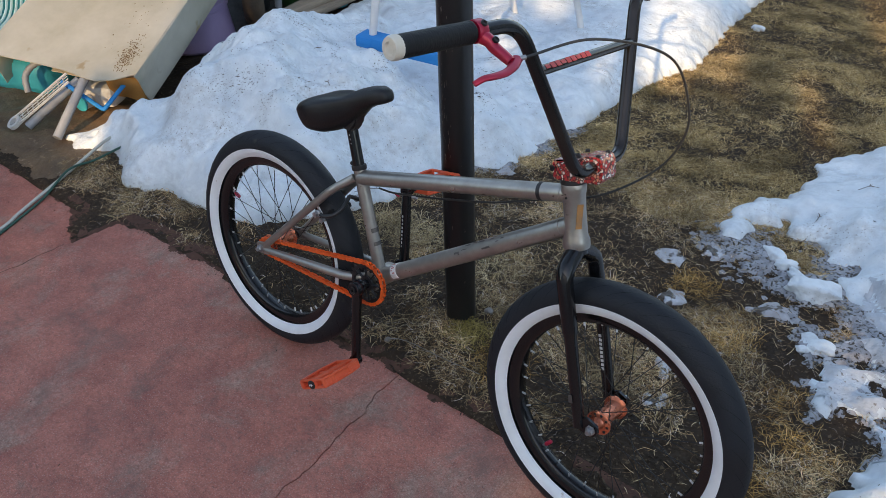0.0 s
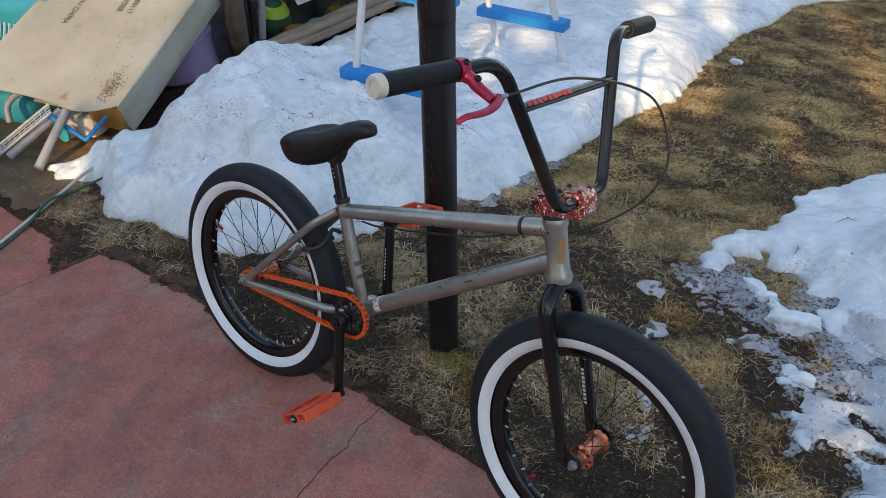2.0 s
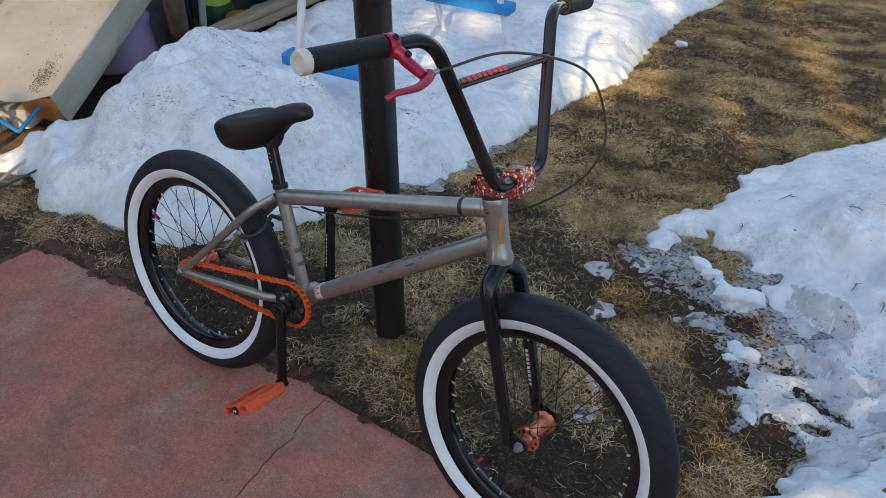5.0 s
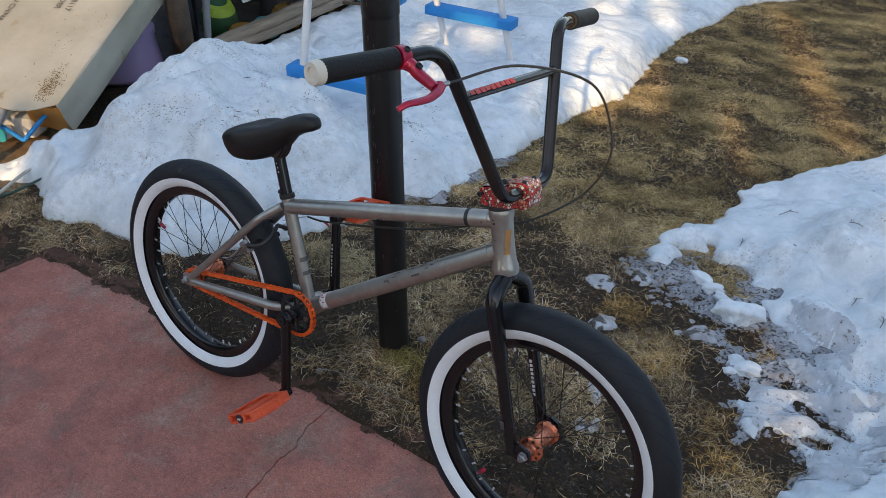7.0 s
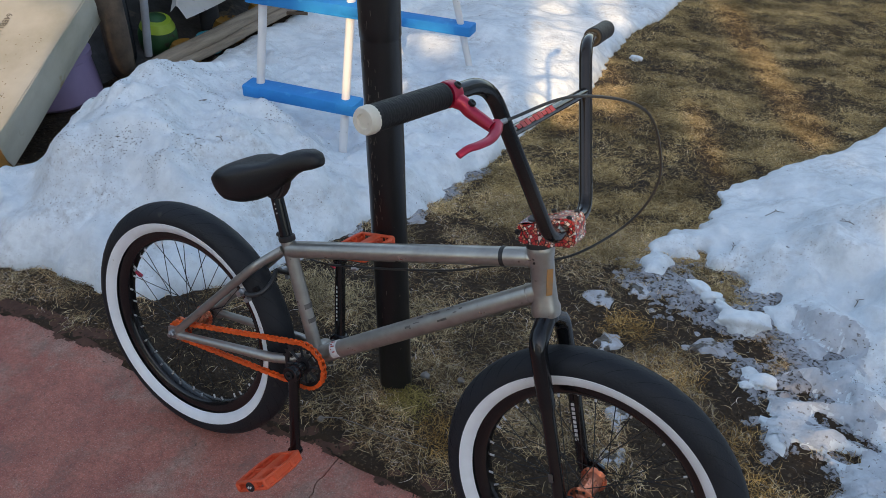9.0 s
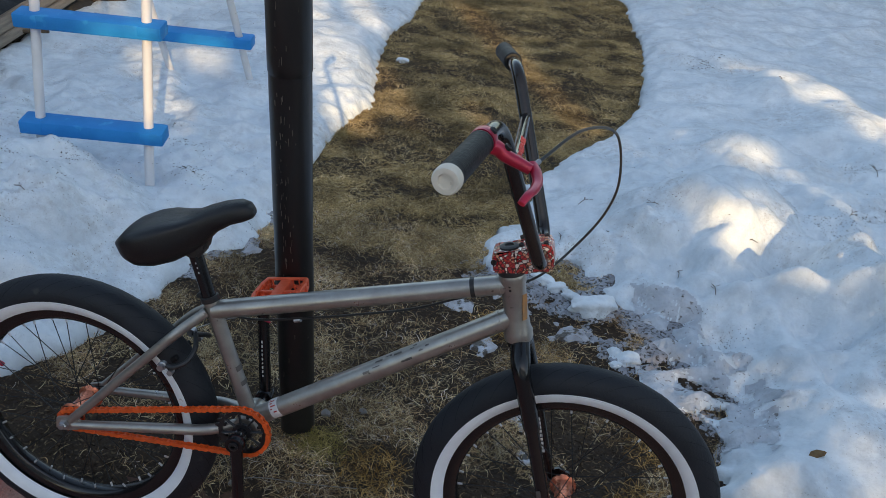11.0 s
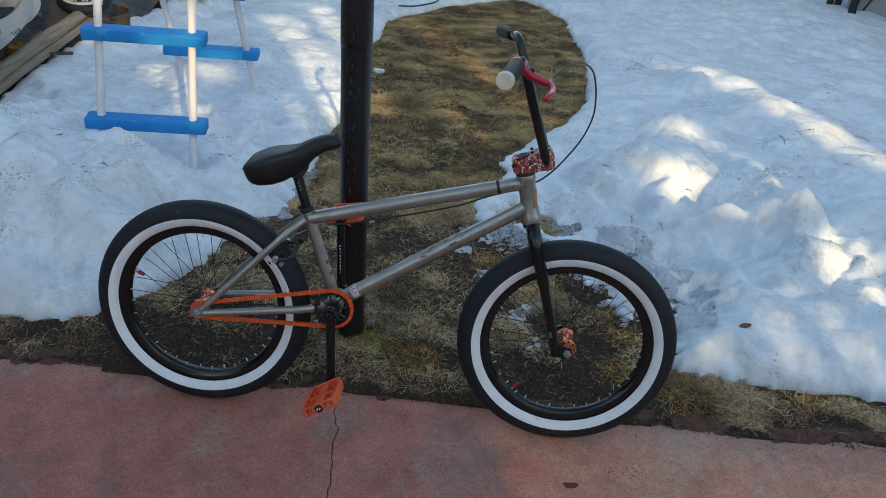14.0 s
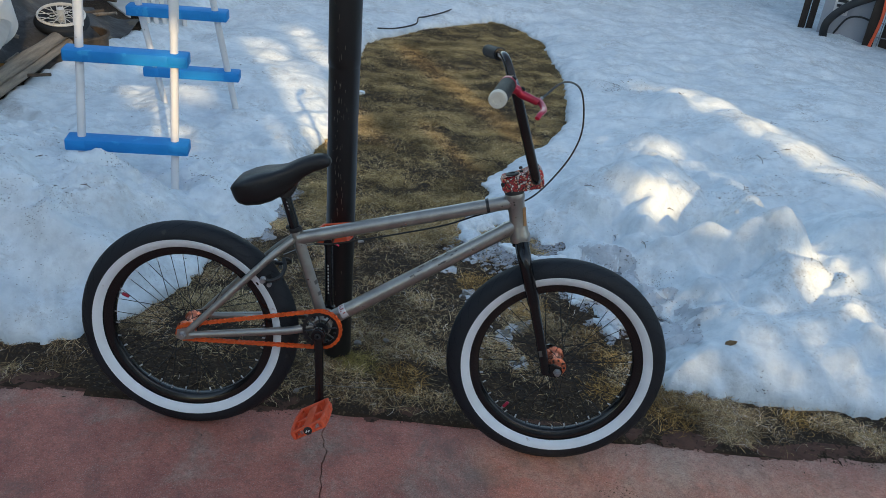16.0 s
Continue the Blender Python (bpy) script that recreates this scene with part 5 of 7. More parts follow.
def wheel(name, centre, label):
    """Tyre, white wall, rim, hub, spokes and axle, turned about the bicycle's cross axis."""
    at = Matrix.Translation(centre) @ pose(0, 0, 0, 90)
    rim_ = [(0.2105, -0.0175), (0.2225, -0.0182), (0.2240, -0.0165), (0.2160, -0.012), (0.2080, -0.006), (0.2030, 0.0), (0.2080, 0.006), (0.2160, 0.012), (0.2240, 0.0165),
            (0.2225, 0.0182), (0.2105, 0.0175), (0.2020, 0.0145), (0.1985, 0.0105), (0.1978, 0.0), (0.1985, -0.0105), (0.2020, -0.0145)]
    w = bpart(name, lathe(bmesh.new(), rim_, 80, at, closed=True), M_BLACK, None, label)
    prof = []
    for k in range(25):
        t = radians(-140 + 280 * k / 24)
        prof.append((RC + RA * math.cos(t), RB * math.sin(t)))
    bpart("tyre", lathe(bmesh.new(), prof, 112, at), M_TYRE, w, "black rubber tyre with shallow tread cuts")
    for s in (-1, 1):
        ring = [(RC + (RA + k_) * math.cos(t), s * (RB + k_) * math.sin(t)) for k_, a0, a1 in ((0.0009, 97, 139), (-0.002, 139, 97)) for t in (radians(a0 + (a1 - a0) * i / 6) for i in range(7))]
        bpart("white_wall", lathe(bmesh.new(), ring, 112, at, closed=True), M_WHITE_RUBBER, w, "white sidewall ring")
    # tread cuts, each a curved sipe
    for s in (-1, 1):
        pts = []
        for j in range(5):
            t = radians(14 + 14 * j)
            aa = 0.06 * j - 0.003 * j * j
            rr, yy = RC + (RA + 0.0002) * math.cos(t), s * (RB + 0.0002) * math.sin(t)
            pts.append(Vector((rr * math.cos(aa), yy, rr * math.sin(aa))))
        bm = tube(bmesh.new(), pts, [0.0002, 0.0003, 0.00035, 0.0003, 0.0002], 4)
        me = mesh_of(bm, "tread_sipe", M_SIPE)
        for k in range(40):
            ob = new("tread_sipe", me)
            ob.matrix_basis = UP @ Matrix.Translation(centre) @ pose(0, 0, 0, 0, 360 * (k + (0.5 if s > 0 else 0)) / 40, 0)
            ob.parent = w
    # hub
    hub = [(0, -0.050), (0.0095, -0.050), (0.0105, -0.040), (0.0135, -0.036), (0.0245, -0.0345), (0.0255, -0.0335), (0.0255, -0.0315), (0.0245, -0.0305), (0.0190, -0.027), (0.0165, -0.016), (0.0160, 0.0),
           (0.0165, 0.016), (0.0190, 0.027), (0.0245, 0.0305), (0.0255, 0.0315), (0.0255, 0.0335), (0.0245, 0.0345), (0.0135, 0.036), (0.0105, 0.040), (0.0095, 0.050), (0, 0.050)]
    bpart("hub", lathe(bmesh.new(), hub, 28, at), M_COPPER, w, "copper-orange anodised hub")
    for s in (-1, 1):
        for k in range(9):
            a = 2 * math.pi * k / 9
            p = Vector(centre) + Vector((0.0195 * math.cos(a), s * 0.0352, 0.0195 * math.sin(a)))
            bpart("flange_slot", lathe(bmesh.new(), [(0, -0.0004), (0.0030, -0.0004), (0.0030, 0.0006), (0, 0.0006)], 10, Matrix.Translation(p) @ pose(0, 0, 0, 90)), M_SATIN, w)
    bpart("axle", lathe(bmesh.new(), [(0, -0.077), (0.0048, -0.077), (0.0048, 0.077), (0, 0.077)], 14, at), M_STEEL, w)
    for s in (-1, 1):
        nut = [(0, s * 0.0725), (0.0068, s * 0.0725), (0.0082, s * 0.0705), (0.0086, s * 0.0650), (0.0108, s * 0.0645), (0.0108, s * 0.0635), (0, s * 0.0635)]
        bpart("axle_nut", lathe(bmesh.new(), nut, 6 if s < 0 else 6, at), M_STEEL, w, smooth=False)
    # spokes, laced across
    bm_s = bmesh.new()
    tube(bm_s, [(0, 0, 0), (0, 0, 1)], 0.00095, 5)
    spoke_me = mesh_of(bm_s, "spoke", M_SPOKE)
    bm_n = bmesh.new()
    tube(bm_n, [(0, 0, 0), (0, 0, 0.010)], 0.0021, 6)
    nip_me = mesh_of(bm_n, "nipple", M_NIPPLE)
    for k in range(36):
        s = -1 if k % 2 else 1
        trail = 1 if (k // 2) % 2 else -1
        a_rim = 2 * math.pi * (k + 0.5) / 36
        a_hub = a_rim + trail * radians(62)
        p = Vector(centre) + Vector((0.0228 * math.cos(a_hub), s * 0.0325, 0.0228 * math.sin(a_hub))) + Vector((0, 0, WR))
        q = Vector(centre) + Vector((0.2000 * math.cos(a_rim), s * 0.003, 0.2000 * math.sin(a_rim))) + Vector((0, 0, WR))
        rot = (q - p).to_track_quat("Z", "Y").to_matrix().to_4x4()
        ob = new("spoke", spoke_me)
        ob.matrix_basis = Matrix.Translation(p) @ rot @ Matrix.Diagonal((1, 1, (q - p).length, 1))
        ob.parent = w
        ob = new("nipple", nip_me)
        ob.matrix_basis = Matrix.Translation(q - (q - p).normalized() * 0.011) @ rot
        ob.parent = w
    return w


front = wheel("front_wheel", AX, "front wheel with black rim and white sidewalls")
rear = wheel("rear_wheel", RX, "rear wheel with black rim and white sidewalls")
for w, c, a in ((front, AX, math.atan2(-0.147, -0.117)), (rear, RX, math.atan2(0.067, -0.173))):
    d = Vector((math.cos(a), 0, math.sin(a)))
    bpart("valve", straight(c + d * 0.200, c + d * 0.180, 0.0028, 10), M_STEEL, w)
    bpart("valve_cap", tube(bmesh.new(), [c + d * 0.190, c + d * 0.187, c + d * 0.173, c + d * 0.171], [0.004, 0.0046, 0.0046, 0.003], 10), M_RED, w, "red anodised valve cap")
# rear cog
bm = lathe(bmesh.new(), [(0, -0.0478), (0.0165, -0.0478), (0.0165, -0.0442), (0, -0.0442)], 18, Matrix.Translation(RX) @ pose(0, 0, 0, 90))
bpart("driver_cog", bm, M_DARK, rear, "dark driver cog")

# fork
fork = bpart("fork", straight(HB - STEER * 0.010, HB, 0.0215, 26), M_BLACK, None, "gloss black steel fork")
for s in (-1, 1):
    pts = bent([HB - STEER * 0.004 + Vector((0.002, s * 0.006, 0)), HB - STEER * 0.030 + Vector((0.004, s * 0.053, 0.0)), Vector((0.861, s * 0.0575, 0.17)), Vector((0.915, s * 0.058, -0.014))], [0.035, 0.3])
    n = len(pts)
    bpart("fork_leg", tube(bmesh.new(), pts, [0.0175 - 0.0055 * (k / (n - 1)) ** 1.3 for k in range(n)], 18), M_BLACK, fork)
    bm = plate(bmesh.new(), [(-0.030, -0.012), (-0.020, 0.016), (-0.012, 0.020), (0.010, 0.012), (0.014, 0.0), (0.008, -0.012), (-0.006, -0.016)], 0.0065, Matrix.Translation(AX + Vector((0, s * 0.059, 0))) @ pose(0, 0, 0, 90))
    bpart("fork_dropout", bm, M_BLACK, fork, smooth=False)
r = random.Random(2)
for k in range(9):
    f = 0.20 + 0.066 * k
    p = Vector((0.868, 0.0424, 0.152)).lerp(Vector((0.905, 0.0448, 0.02)), f)
    bm = bmesh.new()
    block(bm, (0.0058, 0.0010, 0.0058), frame_of(p + Vector((-0.001, 0.0, 0)), (0.96, 0, 0.27), (0, 1, 0)))
    bpart("decal_bar", bm, M_STICKER, fork, "white decal letters as plain bars", False)
bm = bmesh.new()
block(bm, (0.008, 0.0010, 0.016), frame_of((0.8925, -0.0715, 0.045), (0.96, 0, 0.27), (0, 1, 0)))
bpart("decal_mark", bm, M_SCUFF, fork, "small worn gold decal", False)

# stem and bars
CL = Vector((0.827, 0, 0.482))            # bar clamp axis
SAX = Vector((CL.x - HT.x, 0, 0)).normalized()
stem_dir = Vector((0.962, 0, 0.24)).normalized()
stem_c = HT + STEER * 0.028
bpart("headset_cap", bushing(HT, HT + STEER * 0.012, [(0, 0), (0.0235, 0), (0.0240, 0.4), (0.0215, 1), (0, 1)]), M_SATIN, None, "black headset cup")
bm = bmesh.new()
sm = frame_of(stem_c + stem_dir * 0.018, stem_dir, (0, 1, 0))
prof = [(-0.046, -0.015), (-0.040, -0.0185), (0.010, -0.0175), (0.024, -0.020), (0.048, -0.020), (0.055, -0.012), (0.055, 0.020), (0.049, 0.028), (0.018, 0.028), (0.006, 0.0185), (-0.040, 0.0185), (-0.046, 0.015)]
plate(bm, prof, 0.052, frame_of(stem_c + stem_dir * 0.018, stem_dir, STEER))
bmesh.ops.bevel(bm, geom=bm.edges[:], offset=0.003, segments=2, affect="EDGES")
stem = bpart("stem", bm, M_STEM, None, "red and orange patterned stem")
bm = bushing(stem_c + STEER * 0.017, stem_c + STEER * 0.023, [(0, 0), (0.0165, 0), (0.0165, 0.7), (0.012, 1), (0.008, 1), (0.007, 0.5), (0, 0.5)])
bpart("stem_cap", bm, M_SATIN, stem, "black top bolt")
for sx_ in (0.022, 0.062):
    for s in (-1, 1):
        base_ = stem_c + stem_dir * sx_ + STEER * 0.026 + Vector((0, s * 0.017, 0))
        bpart("stem_bolt", bushing(base_, base_ + STEER * 0.005, [(0, 0), (0.0045, 0), (0.0045, 0.9), (0.003, 1), (0.002, 0.5), (0, 0.5)], 10), M_DARK, stem)
for s in (-1, 1):
    base_ = stem_c - stem_dir * 0.026 + Vector((0, s * 0.026, 0.004))
    bpart("pinch_bolt", bushing(base_, base_ + Vector((0, s * 0.0025, 0)), [(0, 0), (0.0052, 0), (0.0052, 0.9), (0.003, 1), (0.0025, 0.4), (0, 0.4)], 12), M_DARK, stem)

BEND = {-1: Vector((0.738, -0.172, 0.731)), 1: Vector((0.735, 0.205, 0.731))}
END = {-1: Vector((0.703, -0.408, 0.722)), 1: Vector((0.694, 0.425, 0.716))}
FOOT = {s: Vector((0.827, s * 0.075, 0.483)) for s in (-1, 1)}
bars = bpart("handlebar", tube(bmesh.new(), bent([END[-1], BEND[-1], FOOT[-1], FOOT[1], BEND[1], END[1]], [0.062, 0.045, 0.045, 0.062], 9), 0.0113, 18), M_BLACK, None, "gloss black high-rise handlebar")
near_, far_ = FOOT[-1].lerp(BEND[-1], 0.70), FOOT[1].lerp(BEND[1], 0.70)
bpart("crossbar", straight(near_, far_, 0.0085, 14), M_BLACK, bars, "gloss black crossbar")
cb_dir = (far_ - near_).normalized()
for k in range(9):
    p = near_.lerp(far_, 0.07 + 0.050 * k) + Vector((0.0051, 0, 0.0068))
    bm = bmesh.new()
    block(bm, (0.0118, 0.0100 if k % 3 else 0.0070, 0.0008), frame_of(p, cb_dir, (0.8, 0, -0.6)))
    bpart("bar_print", bm, M_RED_PRINT, bars, "red print as plain bars", False)
for s in (-1, 1):
    a = BEND[s].lerp(END[s], 0.410 if s < 0 else 0.33)
    e = END[s]
    d = (e - a)
    L = d.length
    prof = [(0, 0.0), (0.0150, 0.0), (0.0172, 0.02), (0.0172, 0.05)]
    n = 30
    for k in range(n):
        f = 0.06 + 0.90 * k / n
        prof += [(0.01678, f), (0.0170, f + 0.010), (0.0170, f + 0.020)]
    prof += [(0.0172, 0.975), (0.0168, 1.0), (0, 1.0)]
    grip = bpart("grip", bushing(a, e, prof, 22), M_GRIP, None, "black ribbed rubber grip")
    bpart("bar_end_plug", bushing(e - d.normalized() * 0.006, e + d.normalized() * 0.010, [(0, 0), (0.0168, 0), (0.0176, 0.25), (0.0174, 0.75), (0.0155, 1.0), (0.0095, 1.0), (0.0085, 0.8), (0, 0.78)], 26), M_CAP if s < 0 else M_GRIP, grip,
          "cream bar end plug" if s < 0 else "black bar end plug")

# brake lever
gd = (END[-1] - BEND[-1]).normalized()
lc = BEND[-1].lerp(END[-1], 0.362)
lever = bpart("brake_lever", bushing(lc - gd * 0.009, lc + gd * 0.009, [(0.0116, 0), (0.0170, 0), (0.0178, 0.2), (0.0178, 0.8), (0.0170, 1), (0.0116, 1)], 22), M_RED, None, "red anodised brake lever")
fwd = Vector((0.86, 0.0, -0.5))
piv = lc + fwd * 0.034 - gd * 0.004
root = Vector((0.790, -0.256, 0.698))
bm = bmesh.new()
arm_ = smooth_path([lc + fwd * 0.010, lc + fwd * 0.024 + Vector((0, 0.004, 0.002)), piv, piv.lerp(root, 0.6), root], 5)
tube(bm, arm_, [0.0115 - 0.004 * (k / (len(arm_) - 1)) ** 0.7 for k in range(len(arm_))], 14)
bpart("lever_bracket", bm, M_RED, lever)
bl = smooth_path([(0.790, -0.243, 0.700), (0.798, -0.260, 0.695), (0.801, -0.282, 0.690), (0.798, -0.305, 0.688), (0.792, -0.321, 0.686), (0.786, -0.334, 0.679)], 5)
n = len(bl)
bpart("lever_blade", tube(bmesh.new(), bl, [0.0092 - 0.0040 * (k / (n - 1)) ** 0.6 for k in range(n)], 14, squash=0.72), M_RED, lever, "curved red lever blade")
for p in (lc + Vector((0.010, -0.0, 0.0125)), piv + Vector((0.001, 0, 0.0095))):
    bpart("lever_bolt", bushing(p, p + Vector((0.003, 0, 0.004)), [(0, 0), (0.0055, 0), (0.0055, 0.8), (0.0035, 1), (0.0025, 0.4), (0, 0.4)], 12), M_SATIN, lever)
bpart("cable_barrel", straight(Vector((0.789, -0.252, 0.699)), Vector((0.799, -0.234, 0.704)), 0.0036, 10), M_STEEL, lever)
loop = smooth_path([(0.797, -0.238, 0.703), (0.852, -0.134, 0.727), (0.910, 0.010, 0.690), (0.934, 0.072, 0.600), (0.925, 0.098, 0.530), (0.888, 0.098, 0.463), (0.830, 0.045, 0.414), (0.760, 0.021, 0.384), (0.70, 0.006, 0.3655),
                    (0.62, -0.004, 0.334), (0.50, -0.003, 0.297), (0.40, 0.002, 0.268), (0.345, 0.010, 0.252), (0.30, 0.018, 0.244)], 9)
bpart("brake_cable", tube(bmesh.new(), loop, 0.0022, 8), M_CABLE, None, "black brake cable looping to the frame")
wire = smooth_path([(0.30, 0.018, 0.244), (0.262, 0.020, 0.228), (0.22, 0.022, 0.205)], 6)
bpart("brake_wire", tube(bmesh.new(), wire, 0.0009, 6), M_STEEL, None, "bare steel brake wire")
bpart("cable_end", straight((0.352, 0.012, 0.252), (0.362, 0.016, 0.246), 0.0022, 8), M_RED, None, "red cable end crimp")
bpart("cable_stop", straight((0.412, 0.001, 0.268), (0.424, 0.001, 0.272), 0.0042, 10), M_STEEL, None, "small steel cable stop")

# saddle, post, clamp
def saddle():
    """Long padded seat: stations along its length with half width and top and bottom heights."""
    t0, t1 = Vector((0.098, 0, 0.384)), Vector((0.334, 0, 0.470))
    ax_ = (t1 - t0).normalized()
    nz = Vector((-ax_.z, 0, ax_.x))
    L = (t1 - t0).length
    st = [(0.0, 0.034, -0.006, -0.032), (0.03, 0.056, 0.008, -0.047), (0.10, 0.070, 0.019, -0.056), (0.22, 0.076, 0.025, -0.061), (0.34, 0.071, 0.024, -0.060), (0.46, 0.057, 0.019, -0.053), (0.56, 0.044, 0.018, -0.044), (0.63, 0.037, 0.019, -0.034),
          (0.70, 0.032, 0.022, -0.024), (0.82, 0.028, 0.024, -0.016), (0.92, 0.026, 0.022, -0.015), (0.975, 0.019, 0.015, -0.013), (1.0, 0.009, 0.005, -0.007)]
    bm = bmesh.new()
    rings = []
    seg = 24
    for f, hw, top, bot in st:
        ring = []
        for k in range(seg):
            a = 2 * math.pi * k / seg
            c, s_ = math.cos(a), math.sin(a)
            y = 0.92 * hw * math.copysign(abs(c) ** 0.75, c)
            z = (top if s_ > 0 else -bot) * math.copysign(abs(s_) ** 0.8, s_)
            if s_ > 0:
                z -= 0.004 * (1 - abs(c)) * (1 if 0.1 < f < 0.6 else 0)
            ring.append(bm.verts.new(t0 + ax_ * (f * L) + nz * z + Vector((0, y, 0))))
        rings.append(ring)
    for a, b in zip(rings, rings[1:]):
        for k in range(seg):
            bm.faces.new((a[k], a[(k + 1) % seg], b[(k + 1) % seg], b[k]))
    bm.faces.new(rings[0])
    bm.faces.new(rings[-1])
    bmesh.ops.subdivide_edges(bm, edges=bm.edges[:], cuts=1, use_grid_fill=True, smooth=0.6)
    return bm


seat = bpart("saddle", saddle(), M_LEATHER, None, "black padded vinyl saddle tilted up")
pt = Vector((0.226, 0, 0.372))
bm = bmesh.new()
plate(bm, [(-0.030, 0.018), (-0.012, -0.020), (0.004, -0.026), (0.026, -0.012), (0.046, 0.020)], 0.030, pose(0.222, 0, 0.385, 0, -19, 0) @ pose(0, 0, 0, 90))
bmesh.ops.bevel(bm, geom=bm.edges[:], offset=0.005, segments=2, affect="EDGES")
bpart("saddle_base", bm, M_SATIN, seat, "black plastic saddle base")
post = bpart("seat_post", straight(SC - (pt - SC).normalized() * 0.02, pt, 0.0128, 20), M_BLACK, None, "gloss black seat post")
sd = (pt - SC).normalized()
bm = bmesh.new()
for k in range(3):
    p = SC.lerp(pt, 0.62 + 0.1 * k) + Vector((0.002, -0.0128, 0))
    block(bm, (0.003, 0.0008, 0.0016), frame_of(p, sd, (0, 1, 0)))
bpart("post_mark", bm, M_STICKER, post, "white mark as plain bars", False)
clamp = bpart("seat_clamp", bushing(SC - sd * 0.004, SC + sd * 0.007, [(0.0125, 0), (0.0160, 0), (0.0168, 0.1), (0.0168, 0.9), (0.0155, 1), (0.0125, 1)]), M_SATIN, None, "black seat clamp")
bm = bmesh.new()
block(bm, (0.010, 0.014, 0.009), Matrix.Translation(SC + Vector((-0.019, 0, 0.005))) @ pose(0, 0, 0, 0, 17, 0), 0.003)
bpart("clamp_ear", bm, M_SATIN, clamp)

# cranks, chainring, chain
PA = Vector((0.347, -0.092, -0.147))
arm = (PA - Vector((BB.x, -0.092, BB.z)))
PB = Vector((BB.x, 0.092, BB.z)) - arm
crank = bpart("crankset", lathe(bmesh.new(), [(0, -0.092), (0.0105, -0.092), (0.0105, 0.092), (0, 0.092)], 20, Matrix.Translation(BB) @ pose(0, 0, 0, 90)), M_BLACK, None, "black three-piece cranks")
for s, end in ((-1, PA), (1, PB)):
    y = s * 0.078
    a = Vector((BB.x, y, BB.z))
    e = Vector((end.x, y + s * 0.006, end.z))
    bm = bmesh.new()
    tube(bm, [a, a.lerp(e, 0.15), a.lerp(e, 0.85), e], [0.0125, 0.0118, 0.0108, 0.0112], 16)
    lathe(bm, [(0, -0.013), (0.0165, -0.013), (0.0175, -0.011), (0.0175, 0.011), (0.0165, 0.013), (0, 0.013)], 22, Matrix.Translation(a) @ pose(0, 0, 0, 90))
    lathe(bm, [(0, -0.009), (0.0125, -0.009), (0.0125, 0.009), (0, 0.009)], 18, Matrix.Translation(e) @ pose(0, 0, 0, 90))
    bpart("crank_arm", bm, M_BLACK, crank, "gloss black tubular crank arm")
    bpart("crank_bolt", lathe(bmesh.new(), [(0, 0), (0.009, 0), (0.009, 0.003), (0.005, 0.004), (0.004, 0.001), (0, 0.001)], 12, Matrix.Translation(a + Vector((0, s * 0.013, 0))) @ pose(0, 0, 0, -90 * s)), M_DARK, crank)
    if s > 0:
        for k in range(9):
            bm = bmesh.new()
            p = a.lerp(e, 0.28 + 0.05 * k) + Vector((0, -0.0117, 0))
            block(bm, (0.0055 if k % 3 else 0.0035, 0.0009, 0.0026), frame_of(p, e - a, (0, 1, 0)))
            bpart("crank_print", bm, M_STICKER, crank, "white print as plain bars", False)
YC = -0.046
ring_c = Vector((BB.x, YC, BB.z))
RR = 0.0505
ring = bpart("chainring", lathe(bmesh.new(), [(RR - 0.012, -0.002), (RR - 0.004, -0.002), (RR - 0.004, 0.002), (RR - 0.012, 0.002)], 50, Matrix.Translation(ring_c) @ pose(0, 0, 0, 90), closed=True), M_DARK, None, "black spoked chainring")
bpart("ring_hub", lathe(bmesh.new(), [(0, -0.004), (0.017, -0.004), (0.019, -0.002), (0.019, 0.003), (0, 0.003)], 26, Matrix.Translation(ring_c) @ pose(0, 0, 0, 90)), M_DARK, ring)
for k in range(8):
    a = 2 * math.pi * k / 8 + 0.2
    d = Vector((math.cos(a), 0, math.sin(a)))
    t_ = Vector((-math.sin(a), 0, math.cos(a)))
    bm = bmesh.new()
    tube(bm, [ring_c + d * 0.016, ring_c + d * 0.028, ring_c + d * (RR - 0.010)], [0.0042, 0.003, 0.0042], 8, squash=0.6)
    lathe(bm, [(0, -0.004), (0.0036, -0.004), (0.0036, 0.002), (0, 0.002)], 10, Matrix.Translation(ring_c + d * 0.0345 + t_ * 0.011) @ pose(0, 0, 0, 90))
    bpart("ring_spoke", bm, M_DARK, ring)
for k in range(25):
    a = 2 * math.pi * k / 25
    d, t_ = Vector((math.cos(a), 0, math.sin(a))), Vector((-math.sin(a), 0, math.cos(a)))
    bm = bmesh.new()
    o = ring_c
    plate(bm, [(RR - 0.005, -0.0042), (RR + 0.003, -0.0012), (RR + 0.003, 0.0012), (RR - 0.005, 0.0042)], 0.0022, frame_of(o, d, t_))
    bpart("tooth", bm, M_DARK, ring, smooth=False)

# chain path: round the ring, along the straights, round the cog
CR, c0, c1 = 0.0192, Vector((RX.x, YC, RX.z)), ring_c
axis = (c1 - c0)
Lc = math.hypot(axis.x, axis.z)
ang = math.atan2(axis.z, axis.x)
ta = math.acos((CR - RR) / Lc)            # tangent angle at both centres
def on(c, r_, a):
    return Vector((c.x + r_ * math.cos(a), YC, c.z + r_ * math.sin(a)))
pts = []
for k in range(25):
    pts.append(on(c1, RR, ang + ta - 2 * ta * k / 24))
for k in range(25):
    pts.append(on(c0, CR, ang - ta - (2 * math.pi - 2 * ta) * k / 24))
pts.append(pts[0])
dist = [0]
for a, b in zip(pts, pts[1:]):
    dist.append(dist[-1] + (b - a).length)
nl = int(round(dist[-1] / 0.0127))
